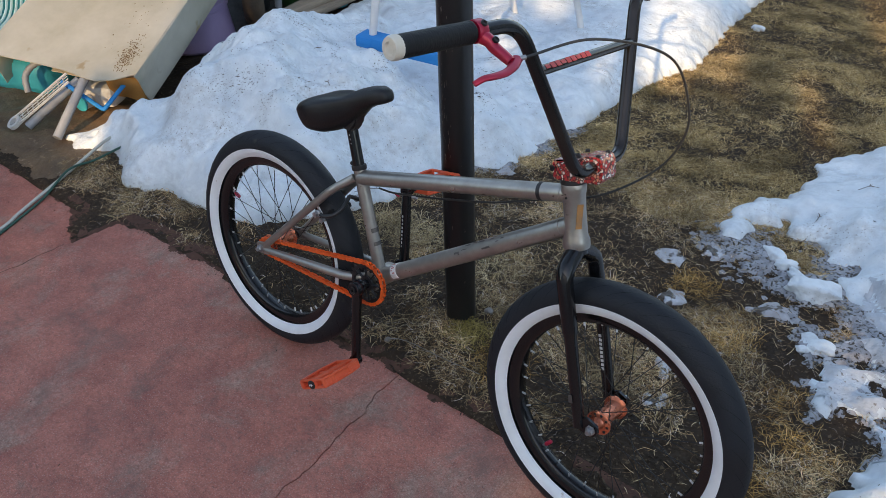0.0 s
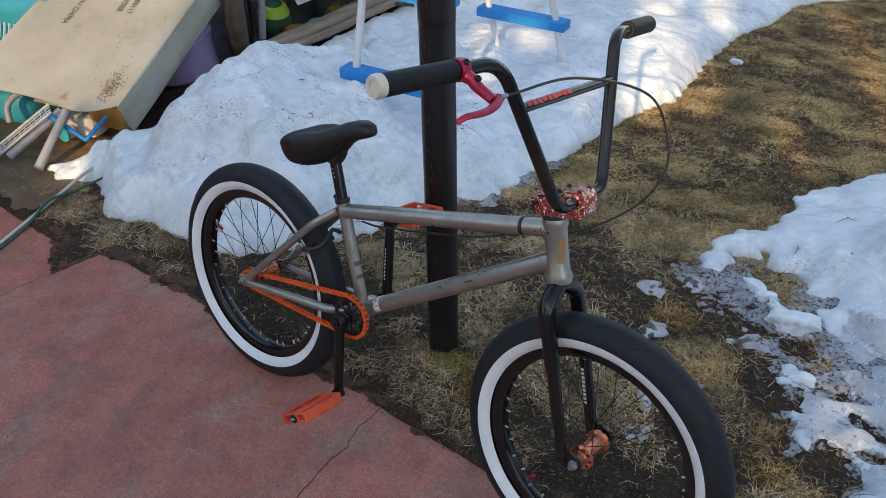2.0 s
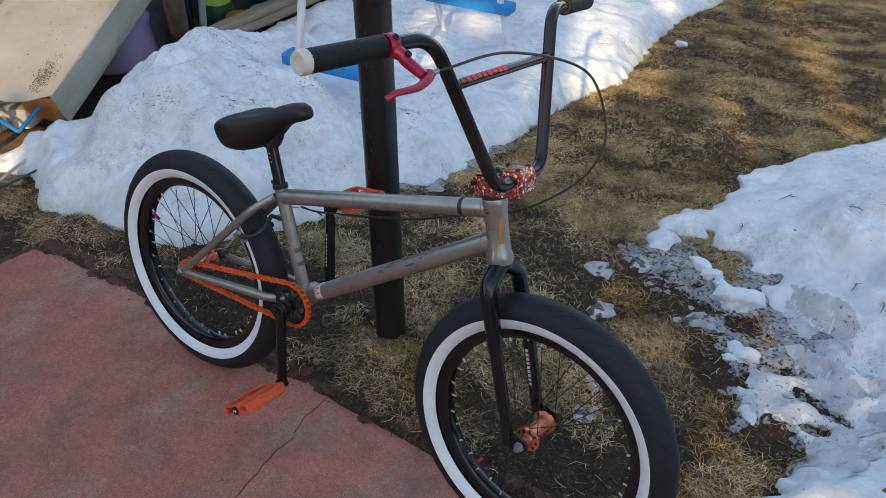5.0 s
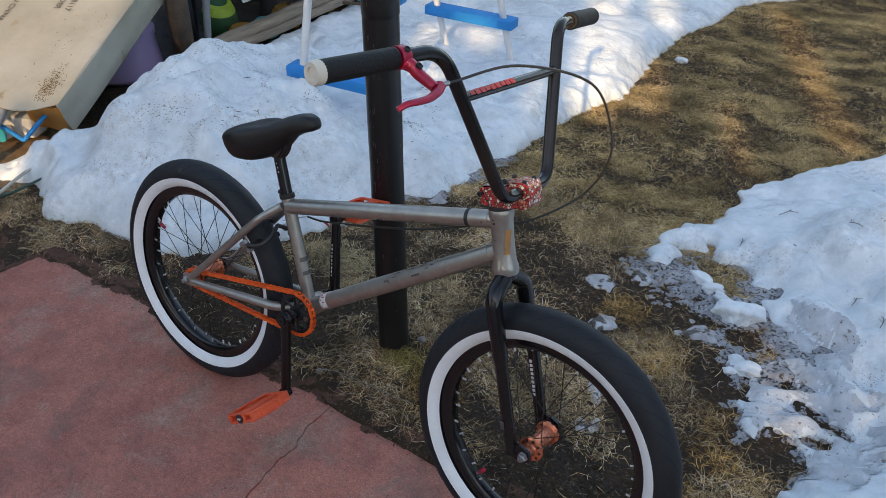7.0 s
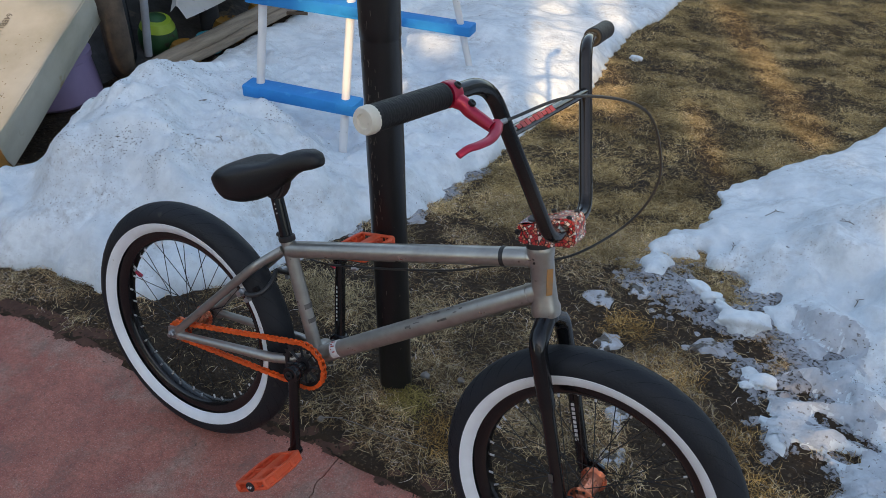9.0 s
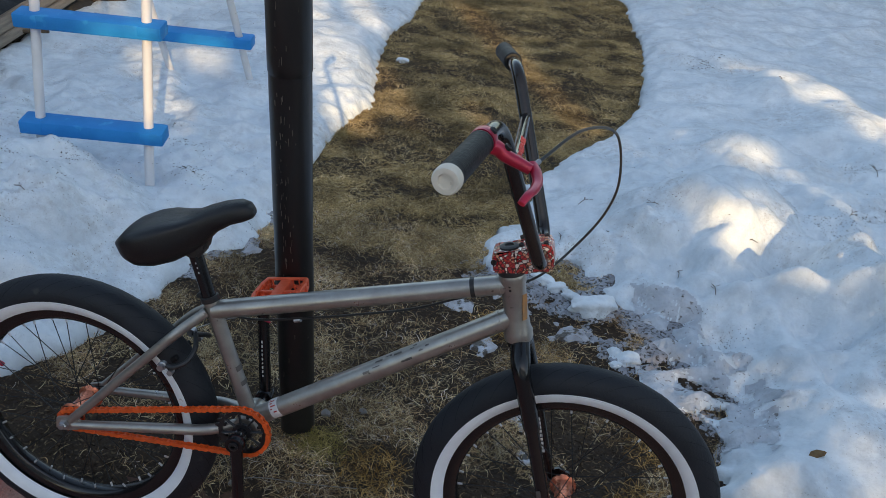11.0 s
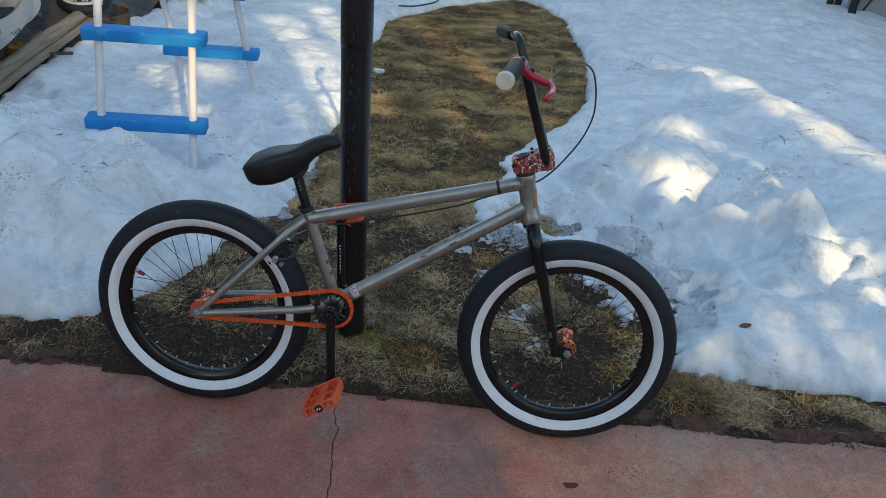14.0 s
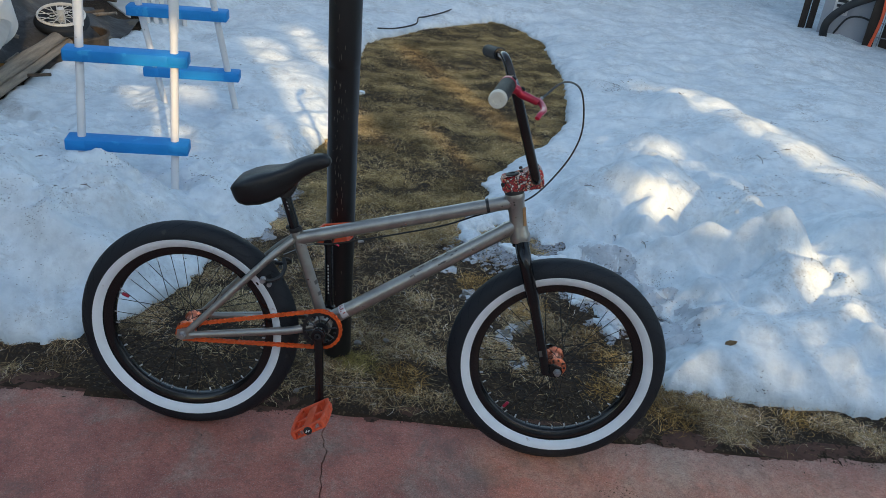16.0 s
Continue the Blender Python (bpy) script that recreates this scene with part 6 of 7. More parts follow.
step = dist[-1] / nl
def along(d):
    d %= dist[-1]
    for k in range(len(pts) - 1):
        if d <= dist[k + 1]:
            return pts[k].lerp(pts[k + 1], (d - dist[k]) / max(1e-9, dist[k + 1] - dist[k]))
    return pts[-1]
def link_mesh(half, name):
    bm = bmesh.new()
    ol = []
    for k in range(9):
        a = -math.pi / 2 + math.pi * k / 8
        ol.append((0.00635 + 0.0044 * math.cos(a), 0.0044 * math.sin(a)))
    ol += [(0.0, 0.0034)] + [(-x_, y_) for x_, y_ in ol[::-1]] + [(0.0, -0.0034)]
    for s in (-1, 1):
        plate(bm, ol, 0.0012, Matrix.Translation((0, s * half, 0)) @ pose(0, 0, 0, 90))
    for s in (-1, 1):
        lathe(bm, [(0, -half), (0.0036, -half), (0.0036, half), (0, half)], 8, Matrix.Translation((s * 0.00635, 0, 0)) @ pose(0, 0, 0, 90))
    return mesh_of(bm, name, M_CHAIN, False)
link_a, link_b = link_mesh(0.0048, "link"), link_mesh(0.0033, "link")
chain = bpart("chain", straight(along(0) + Vector((0, -0.0058, 0)), along(0) + Vector((0, 0.0058, 0)), 0.0022, 8), M_CHAIN, None, "orange bicycle chain")
for k in range(nl):
    a, b = along(k * step), along((k + 1) * step)
    ob = new("link", link_a if k % 2 else link_b)
    d = b - a
    ob.matrix_basis = Matrix.Translation((a + b) / 2 + Vector((0, 0, WR))) @ pose(0, 0, 0, 0, -math.degrees(math.atan2(d.z, d.x)), 0)
    ob.parent = chain

# pedals
def pedal(name, hub_, side, pitch, label):
    """Platform pedal: outer frame with cross ribs, hollow windows, pins and axle cap."""
    m = Matrix.Translation(hub_) @ pose(0, 0, 0, 0, -pitch, 0)
    y0, y1 = side * 0.014, side * 0.118
    bm = bmesh.new()
    block(bm, (0.024, abs(y1 - y0), 0.018), m @ Matrix.Translation((0, (y0 + y1) / 2, 0)), 0.003, 2)
    body = bpart(name, bm, M_ORANGE, None, label)

    def rail(a, b, w, h):
        a, b = Vector(a), Vector(b)
        d = b - a
        bm = bmesh.new()
        block(bm, (d.length + w * 0.6, w, h), m @ Matrix.Translation((a + b) / 2) @ pose(0, 0, 0, 0, 0, math.degrees(math.atan2(d.y, d.x))), 0.002, 1)
        bpart("cage_rail", bm, M_ORANGE, body)
    out = [(-0.036, y0), (0.036, y0), (0.044, side * 0.045), (0.044, side * 0.095), (0.040, y1), (-0.040, y1), (-0.044, side * 0.095), (-0.044, side * 0.045)]
    for k, (a, b) in enumerate(zip(out, out[1:] + out[:1])):
        if k == 0:
            rail((*a, 0), (*b, 0), 0.010, 0.022)
        else:
            # upper and lower rail with an open slot between them
            rail((*a, 0.0086), (*b, 0.0086), 0.0095, 0.0055)
            rail((*a, -0.0086), (*b, -0.0086), 0.0095, 0.0055)
            if k != 4:
                rail((*a, 0), (*b, 0), 0.004, 0.014)
    for a in out[2:]:
        bm = bmesh.new()
        block(bm, (0.009, 0.010, 0.018), m @ Matrix.Translation((*a, 0)), 0.002, 1)
        bpart("cage_post", bm, M_ORANGE, body)
    # boss round the axle end and the floors of the slots
    bm = bmesh.new()
    block(bm, (0.027, 0.011, 0.022), m @ Matrix.Translation((0, y1, 0)), 0.004, 2)
    bpart("axle_boss", bm, M_ORANGE, body)
    rail((-0.043, side * 0.066, 0), (0.043, side * 0.066, 0), 0.009, 0.014)
    for s_ in (-1, 1):
        rail((s_ * 0.030, y0, 0), (s_ * 0.034, side * 0.108, 0), 0.004, 0.011)
    pin = mesh_of(tube(bmesh.new(), [(0, 0, -0.0125), (0, 0, 0.0125)], 0.0017, 6), "pin", M_ORANGE)
    for x_ in (-0.041, -0.028, 0.028, 0.041):
        for y_ in (0.022, 0.052, 0.082, 0.110):
            if not (abs(x_) > 0.04 and (y_ < 0.03 or y_ > 0.1)):
                ob = new("pin", pin)
                ob.matrix_basis = UP @ m @ Matrix.Translation((x_, side * y_, 0))
                ob.parent = body
    cap = m @ Vector((0, side * 0.1235, 0))
    outw = Vector((0, side, 0))
    bpart("pedal_cap", bushing(cap, cap + outw * 0.003, [(0, 0), (0.0104, 0), (0.0104, 0.7), (0.0090, 1), (0, 1)], 20), M_SATIN, body, "black round end cap")
    for dx in (-0.0028, 0.0028):
        bm = bmesh.new()
        block(bm, (0.0032, 0.001, 0.006), Matrix.Translation(cap + outw * 0.0034 + Vector((dx, 0, dx * 0.4))) @ pose(0, 0, 0, 0, 25, 0))
        bpart("cap_mark", bm, M_STICKER, body, "white mark as plain bars", False)
    bpart("pedal_axle", straight(Vector(hub_) - outw * 0.010, Vector(hub_) + outw * 0.02, 0.0065, 12), M_DARK, body)
    return body


pedal("pedal", PA + Vector((-0.004, -0.002, -0.003)), -1, 32, "orange plastic platform pedal with pins")
pedal("pedal", PB + Vector((0.006, 0.002, 0.002)), 1, 10, "orange plastic platform pedal with pins")

# rear brake
def brake_arm(s):
    return tube(bmesh.new(), smooth_path([(0.192, s * 0.060, 0.166), (0.210, s * 0.062, 0.166), (0.230, s * 0.050, 0.174), (0.236, s * 0.026, 0.190), (0.226, 0.0, 0.203)], 6), 0.0048, 10)


brake = bpart("rear_brake", brake_arm(-1), M_SATIN, None, "black rear U-brake")
bpart("brake_arm", brake_arm(1), M_SATIN, brake)
for s in (-1, 1):
    bm = bmesh.new()
    block(bm, (0.045, 0.012, 0.012), pose(0.196, s * 0.026, 0.052, 0, -35, 0) @ Matrix.Translation((0, 0, 0)), 0.003)
    bmesh.ops.translate(bm, vec=(-0.012, 0, 0.10), verts=bm.verts)
    bpart("brake_pad", bm, M_GRIP, brake)
    p = Vector((0.190, s * 0.058, 0.166))
    bpart("brake_boss", bushing(p, p + Vector((0, s * 0.016, 0)), [(0, 0), (0.0085, 0), (0.0085, 0.4), (0.0062, 0.5), (0.0062, 1), (0, 1)], 14), M_STEEL, brake)
    bpart("brake_nut", bushing(p + Vector((0.016, 0, -0.010)), p + Vector((0.016, s * 0.012, -0.010)), [(0, 0), (0.0055, 0), (0.0055, 1), (0, 1)], 8), M_STEEL, brake)


# ---- pole ----
PX, PY = 0.330, 0.372
pole = thing("steel_pole", "black painted steel pole with scratches", "pole", pose(PX, PY, 0))
bm = bmesh.new()
rr_ = random.Random(3)
prof = [(0.0, -0.3)] + [(0.0398 + 0.0003 * math.sin(k * 1.7), -0.3 + 1.2 * k / 20) for k in range(21)] + [(0.0400, 0.903), (0.0412, 0.905), (0.0413, 0.93), (0.0412, 1.6), (0.0413, 3.2), (0, 3.2)]
lathe(bm, prof, 40)
part("shaft", bm, M_POLE, pole)
for k in range(64):
    a = radians(rr_.gauss(264, 13))
    z = rr_.uniform(0.45, 0.87) if k > 11 else rr_.choice((rr_.uniform(0.10, 0.45), rr_.uniform(0.92, 1.1)))
    a2 = a + rr_.uniform(-0.04, 0.04)
    rad = 0.0403 if z < 0.88 else 0.0416
    bm = tube(bmesh.new(), [(rad * math.cos(a), rad * math.sin(a), z), (rad * math.cos(a2), rad * math.sin(a2), z + rr_.uniform(0.003, 0.016))], rr_.uniform(0.0003, 0.0009), 4)
    part("scratch", bm, M_SCRATCH, pole, "pale bare-metal scratch")

# ---- pool ladder ----
ladder = thing("pool_ladder", "white pool ladder with blue plastic steps standing in snow", "ladder", pose(0, 0, 0))


def step_board(a, b, name="step"):
    a, b = Vector(a), Vector(b)
    d = b - a
    m = Matrix.Translation((a + b) / 2) @ pose(0, 0, 0, 0, math.degrees(-math.asin(d.z / d.length)), math.degrees(math.atan2(d.y, d.x)))
    bm = bmesh.new()
    block(bm, (d.length, 0.080, 0.046), m, 0.007, 2)
    # tapered front and end pockets
    for s in (-1, 1):
        block(bm, (0.070, 0.086, 0.036), m @ Matrix.Translation((s * (d.length / 2 - 0.040), 0, 0.004)), 0.007, 2)
    return part(name, bm, M_BLUE, ladder, "blue moulded plastic step")


def leg(points, r0=0.0155):
    part("leg", tube(bmesh.new(), points, r0, 16), M_WHITE_PIPE, ladder, "white enamelled tube leg")


NB, NT = (Vector((-0.862, 1.225, 0.219)), Vector((-0.413, 1.300, 0.207))), (Vector((-0.862, 1.300, 0.545)), Vector((-0.415, 1.372, 0.535)))
FB, FT = (Vector((-0.925, 2.205, 0.184)), Vector((-0.472, 2.258, 0.180))), (Vector((-0.945, 2.125, 0.497)), Vector((-0.492, 2.168, 0.496)))
for a, b in (NB, NT, FB, FT):
    step_board(a, b)
for lo_, hi_ in ((NB, NT), (FB, FT)):
    d0 = (lo_[1] - lo_[0]).normalized()
    for k, s in ((0, 1), (1, -1)):
        p, q = lo_[k] + d0 * s * 0.055, hi_[k] + d0 * s * 0.055
        up_dir = (q - p).normalized()
        bottom = p - up_dir * 0.26
        leg([bottom, q + up_dir * 0.17])
        part("sleeve", tube(bmesh.new(), [q + up_dir * 0.10, q + up_dir * 0.95], 0.0185, 16), M_WHITE_PIPE, ladder, "wider white upper tube")
for k in (0, 1):
    s = 1 if k == 0 else -1
    d0 = (NT[1] - NT[0]).normalized()
    a = NT[k] + d0 * s * 0.055 + (NT[k] - NB[k]).normalized() * 0.95
    b = FT[k] + d0 * s * 0.055 + (FT[k] - FB[k]).normalized() * 0.95
    part("handrail", tube(bmesh.new(), bent([a, a.lerp(b, 0.2) + Vector((0, 0, 0.3)), a.lerp(b, 0.8) + Vector((0, 0, 0.3)), b], [0.15, 0.15]), 0.0185, 14), M_WHITE_PIPE, ladder, "bent white handrail")

# ---- the heap by the fence ----
A_, D_ = Vector((-1.300, 0.470, 0.205)), Vector((-1.862, 0.285, 0.215))
bu = (D_ - A_).normalized()
bv = Vector((-0.06, 0.45, 0.155))
bv = (bv - bu * bv.dot(bu)).normalized()
bv = (bv + bu * 0.05).normalized()
bn = bv.cross(bu).normalized()
if bn.z < 0:
    bn = -bn
BW, BL, BT = (D_ - A_).length, 0.80, 0.17
carton = thing("cardboard_carton", "torn white cardboard carton with printed letters, open end", "carton", Matrix.Translation((0, 0, 0)))


def panel(o, u, v, n_, lu, lv, material, name, label="", sag=0.0, torn=0.0, seed=1, thick=0.004, droop=0.0):
    """A sheet of board from o along u and v, slightly bowed, with a ragged near edge."""
    r = random.Random(seed)
    nu, nv = 18, 18
    bm = bmesh.new()
    grid = []
    for j in range(nv + 1):
        row = []
        for i in range(nu + 1):
            fu, fv = i / nu, j / nv
            z = sag * math.sin(math.pi * fu) * (1 - fv) + 0.004 * math.sin(7 * fu + 5 * fv)
            cut = (torn * (0.5 + 0.5 * math.sin(9 * fu + seed)) - droop * math.exp(-((fu - 0.21) / 0.17) ** 2) + 0.6 * droop * math.exp(-(fu / 0.06) ** 2)) * (1 - fv) ** 6
            row.append(o + u * (fu * lu) + v * (fv * lv + cut) + n_ * z)
        grid.append(row)
    top = [[bm.verts.new(p) for p in row] for row in grid]
    bot = [[bm.verts.new(p - n_ * thick) for p in row] for row in grid]
    for j in range(nv):
        for i in range(nu):
            bm.faces.new((top[j][i], top[j][i + 1], top[j + 1][i + 1], top[j + 1][i]))
            bm.faces.new((bot[j][i], bot[j + 1][i], bot[j + 1][i + 1], bot[j][i + 1]))
    for i in range(nu):
        bm.faces.new((top[0][i], bot[0][i], bot[0][i + 1], top[0][i + 1]))
        bm.faces.new((top[nv][i], top[nv][i + 1], bot[nv][i + 1], bot[nv][i]))
    for j in range(nv):
        bm.faces.new((top[j][0], top[j + 1][0], bot[j + 1][0], bot[j][0]))
        bm.faces.new((top[j][nu], bot[j][nu], bot[j + 1][nu], top[j + 1][nu]))
    return part(name, bm, material, carton, label)


lid = panel(A_, bu, bv, bn, BW * 1.22, BL, M_CARTON, "top_panel", "stained white printed board", sag=-0.03, torn=0.014, seed=2, droop=0.030)
side_dir = Vector((-0.10, 0.10, -0.185)).normalized()
panel(A_ + bv * 0.012, side_dir, bv, bu * -1, BT + 0.03, BL, M_CARTON, "side_panel", "white board side", seed=5)
panel(A_ + bu * BW * 1.22, -bn, bv, bu, BT, BL, M_CARTON, "side_panel", seed=6)
panel(A_ - bn * BT + bu * 0.16 + bv * 0.10, bu, bv, -bn, BW * 1.22 - 0.10, BL, M_CARTON, "bottom_panel", "pale inner board", seed=7)
panel(A_ + side_dir * 0.198 + bu * 0.004 + bv * 0.006, (bu - bv * 0.03).normalized(), (-side_dir + bv * 0.06).normalized(), bv * -1, 0.165, 0.165, M_KRAFT, "torn_flap", "torn brown cardboard flap", seed=8)
tm = Matrix((bv * -1, bn.cross(bv * -1), bn)).transposed().to_4x4()


def on_lid(fu, fv, lift):
    return A_ + bu * (fu * BW) + bv * (fv * BL) + bn * (lift - 0.03 * math.sin(math.pi * fu / 1.22) * (1 - fv) + 0.004 * math.sin(7 * fu / 1.22 + 5 * fv))


for words, fu, fv, size in (("MADE IN CHINA", 0.865, 0.670, 0.036), ("IN LADDER", 0.525, 0.765, 0.036), ("4001648B117", 0.440, 0.772, 0.036)):
    bm = text_mesh(words, size)
    m = tm.copy()
    m.translation = on_lid(fu, fv, 0.0014)
    bmesh.ops.transform(bm, matrix=m, verts=bm.verts)
    part("printed_words", bm, M_INK, lid, "dark grey stencilled words", False)
bm = bmesh.new()
rr_ = random.Random(7)
for k in range(420):
    fu, fv = rr_.gauss(0.150, 0.034), rr_.gauss(0.125, 0.060)
    if k > 370:
        fu, fv = rr_.uniform(0.10, 0.42), rr_.uniform(0.15, 0.7)
    if not (0.01 < fu < 0.95 and 0.03 < fv < 0.9):
        continue
    m = tm.copy()
    m.translation = on_lid(fu, fv, 0.001)
    block(bm, (rr_.uniform(0.0012, 0.006), rr_.uniform(0.001, 0.0022), 0.0012), m @ pose(0, 0, 0, 0, 0, rr_.uniform(0, 180)))
specks = part("dirt_specks", bm, M_LEAF, carton)
tagged(specks, "brown dirt specks", kind="stuff")


def rod(name, pts, r, material, label, category, seg=14, group=""):
    o = Vector(pts[0])
    th = part(name, tube(bmesh.new(), [Vector(p) - o for p in pts], r, seg), material, None)
    th.matrix_basis = Matrix.Translation(o)
    return tagged(th, label, category, group)


# parts spilling from the carton
rod("plastic_pipe", [(-1.465, 0.200, 0.022), (-1.535, 0.40, 0.165)], 0.017, M_GREYP, "grey plastic pipe poking from the carton", "pipe", 18, "pipes")
rod("plastic_pipe", [(-1.640, 0.180, 0.022), (-1.580, 0.40, 0.150)], 0.017, M_GREYP, "grey plastic pipe poking from the carton", "pipe", 18, "pipes")
rod("corrugated_hose", smooth_path([(-1.84, 0.30, 0.06), (-1.86, 0.32, 0.12), (-1.84, 0.37, 0.16), (-1.80, 0.44, 0.15)], 6), [0.0135 if k % 2 else 0.0115 for k in range(19)], M_GREYP, "grey corrugated hose end", "hose", 14)
rack = thing("plastic_grille", "white plastic grille with cross bars", "grille", frame_of((-1.685, 0.165, 0.040), (0.35, 0.62, 0.44), (-0.8, 0.3, 0.1)))
bm = bmesh.new()
for y in (-0.03, 0.03):
    block(bm, (0.26, 0.006, 0.009), pose(0.13, y, 0), 0.0015)
part("frame", bm, M_WHITEP, rack)
for k in range(2):
    bm = bmesh.new()
    block(bm, (0.26, 0.0020, 0.0030), pose(0.13, -0.010 + 0.020 * k, 0))
    part("bar", bm, M_WHITEP, rack)
for k in range(9):
    bm = bmesh.new()
    block(bm, (0.0026, 0.06, 0.003), pose(0.03 + 0.026 * k, 0, 0))
    part("bar", bm, M_WHITEP, rack)
part("ring_end", lathe(bmesh.new(), [(0.018, -0.008), (0.030, -0.008), (0.030, 0.008), (0.018, 0.008)], 24, pose(-0.012, 0, 0), closed=True), M_WHITEP, rack)
rod("blue_strap", bent([(-1.60, 0.34, 0.16), (-1.462, 0.405, 0.055), (-1.425, 0.50, 0.14)], [0.01]), 0.0085, M_BLUE, "blue plastic strap bent under the carton", "strap", 8)
part_ = thing("pump_housing", "white plastic pump part inside the carton", "pump", pose(-1.61, 0.48, 0.05))
bm = bmesh.new()
block(bm, (0.18, 0.10, 0.09), pose(0, 0, 0.01, 0, 0, 25), 0.02)
part("housing", bm, M_WHITEP, part_)
part("port", tube(bmesh.new(), [(0.02, -0.06, 0.0), (0.03, -0.10, 0.005)], 0.026, 18), M_WHITEP, part_)
part("port_ring", tube(bmesh.new(), [(0.029, -0.098, 0.005), (0.031, -0.104, 0.005)], 0.030, 18), M_TEAL, part_, "teal port ring")

# teal ribbed liner
liner = thing("pool_liner", "folded teal pool liner with pale ribs", "pool liner", pose(-2.22, 0.42, -0.02, 0, 0, 20))
bm = bmesh.new()
block(bm, (0.75, 0.5, 0.16), pose(-0.05, 0.1, 0.08), 0.05, 3)
block(bm, (0.62, 0.5, 0.42), pose(-0.05, 0.50, 0.28, 20, 0, 0), 0.07, 3)
part("fold", bm, M_TEAL, liner)
for k in range(24):
    bm = bmesh.new()
    x_ = -0.36 + 0.027 * k
    tube(bm, smooth_path([(x_, 0.06, 0.160), (x_, 0.12, 0.170), (x_, 0.20, 0.22), (x_, 0.30, 0.42), (x_, 0.45, 0.52), (x_, 0.60, 0.50)], 4), 0.0065, 6)
    part("rib", bm, M_TEAL_LIGHT, liner)

# purple bin
bin_ = thing("purple_bin", "dusty purple plastic bin standing upside down", "bin", pose(-1.86, 1.13, -0.01))
part("body", lathe(bmesh.new(), [(0, 0), (0.165, 0), (0.178, 0.015), (0.176, 0.05), (0.160, 0.17), (0.168, 0.175), (0.168, 0.20), (0.150, 0.21), (0.138, 0.34), (0.145, 0.345), (0.145, 0.36), (0.128, 0.37), (0.124, 0.41), (0, 0.41)], 40), M_PURPLE, bin_)
# dark heap of tarpaulin and branches behind
heap = thing("junk_heap", "dark heap of damp tarpaulin and scrap by the fence", "scrap heap", pose(-2.25, 2.2, -0.02))
hx, hy = np.linspace(-0.55, 0.75, 40), np.linspace(-1.3, 1.9, 70)
HX, HY = np.meshgrid(hx, hy)
HZ = 0.34 * np.exp(-((HX + 0.12) / 0.40) ** 2) * np.clip(1 - (np.abs(HY - 0.3) / 1.6) ** 4, 0, 1) + 0.15 * np.exp(-((HX - 0.50) / 0.16) ** 2 - ((HY - 0.95) / 0.35) ** 2) + 0.03 * wave(HX, HY, 8, 9) + 0.02 * wave(HX, HY, 9, 25) - 0.02
o = sheet("tarpaulin", hx, hy, HZ, M_TARP)
o.parent = heap
rr_ = random.Random(11)
for k in range(26):
    x_, y_ = rr_.uniform(-0.4, 0.5), rr_.uniform(-1.0, 1.7)
    a = rr_.uniform(0, math.pi)
    l_ = rr_.uniform(0.15, 0.4)
    z_ = 0.05 + 0.30 * math.exp(-((x_ + 0.15) / 0.35) ** 2)
    part("branch", tube(bmesh.new(), [(x_, y_, z_), (x_ + l_ * math.cos(a), y_ + l_ * math.sin(a), z_ + rr_.uniform(-0.06, 0.04))], rr_.uniform(0.006, 0.016), 7), M_WOOD if k % 3 else M_BROWN_TYRE, heap)

# wheels and tyre
def old_tyre(name, m, R, r_, material, label, spokes=0, rim=M_WHITEP):
    th = part(name, lathe(bmesh.new(), [(R + r_ * math.cos(t), r_ * math.sin(t)) for t in (2 * math.pi * k / 14 for k in range(14))], 48, closed=True), material, heap, label)
    th.matrix_basis = heap.matrix_basis.inverted() @ m
    if spokes:
        part("rim", lathe(bmesh.new(), [(R - r_ * 0.6, -0.012), (R - r_ * 1.4, -0.008), (R - r_ * 1.4, 0.008), (R - r_ * 0.6, 0.012)], 40, closed=True), rim, th)
        part("hub", lathe(bmesh.new(), [(0, -0.04), (0.02, -0.04), (0.02, 0.04), (0, 0.04)], 16), rim, th)
        for k in range(spokes):
            a = 2 * math.pi * k / spokes
            part("spoke", tube(bmesh.new(), [(0.018 * math.cos(a + 1), 0.018 * math.sin(a + 1), 0.02 if k % 2 else -0.02), ((R - r_) * math.cos(a), (R - r_) * math.sin(a), 0)], 0.0022, 5), rim, th)
    return th


old_tyre("old_tyre", pose(-1.80, 1.43, 0.27, 90, 0, 144), 0.225, 0.050, M_BROWN_TYRE, "muddy brown rubber tyre standing upright")
old_tyre("old_tyre", pose(-1.90, 1.55, 0.27, 90, 0, 140), 0.23, 0.045, M_TYRE, "black rubber tyre standing upright")
old_tyre("old_tyre", pose(-1.66, 2.92, 0.165, 12, 6, 0), 0.115, 0.032, M_TYRE, "black rubber tyre lying under a white wheel")
old_tyre("old_wheel", pose(-1.66, 2.92, 0.20, 12, 6, 0), 0.125, 0.005, M_WHITEP, "white spoked wheel lying on the heap", 20)
rod("metal_pipe", [(-1.66, 1.47, 0.10), (-1.52, 1.44, 0.75)], 0.017, M_GREYP, "grey metal pipe leaning on the heap", "pipe", 16, "pipes")
rod("metal_pipe", [(-1.92, 1.32, 0.05), (-1.82, 1.28, 0.70)], 0.012, M_GREYP, "grey metal pipe leaning on the heap", "pipe", 14, "pipes")
ball = thing("green_toy", "green plastic toy with a lime stripe", "toy", pose(-1.82, 1.68, -0.02))
part("shell", lathe(bmesh.new(), [(0, 0)] + [(0.09 * math.sin(math.pi * k / 12), 0.11 - 0.11 * math.cos(math.pi * k / 12)) for k in range(1, 12)] + [(0, 0.22)], 28), M_GREENP, ball)
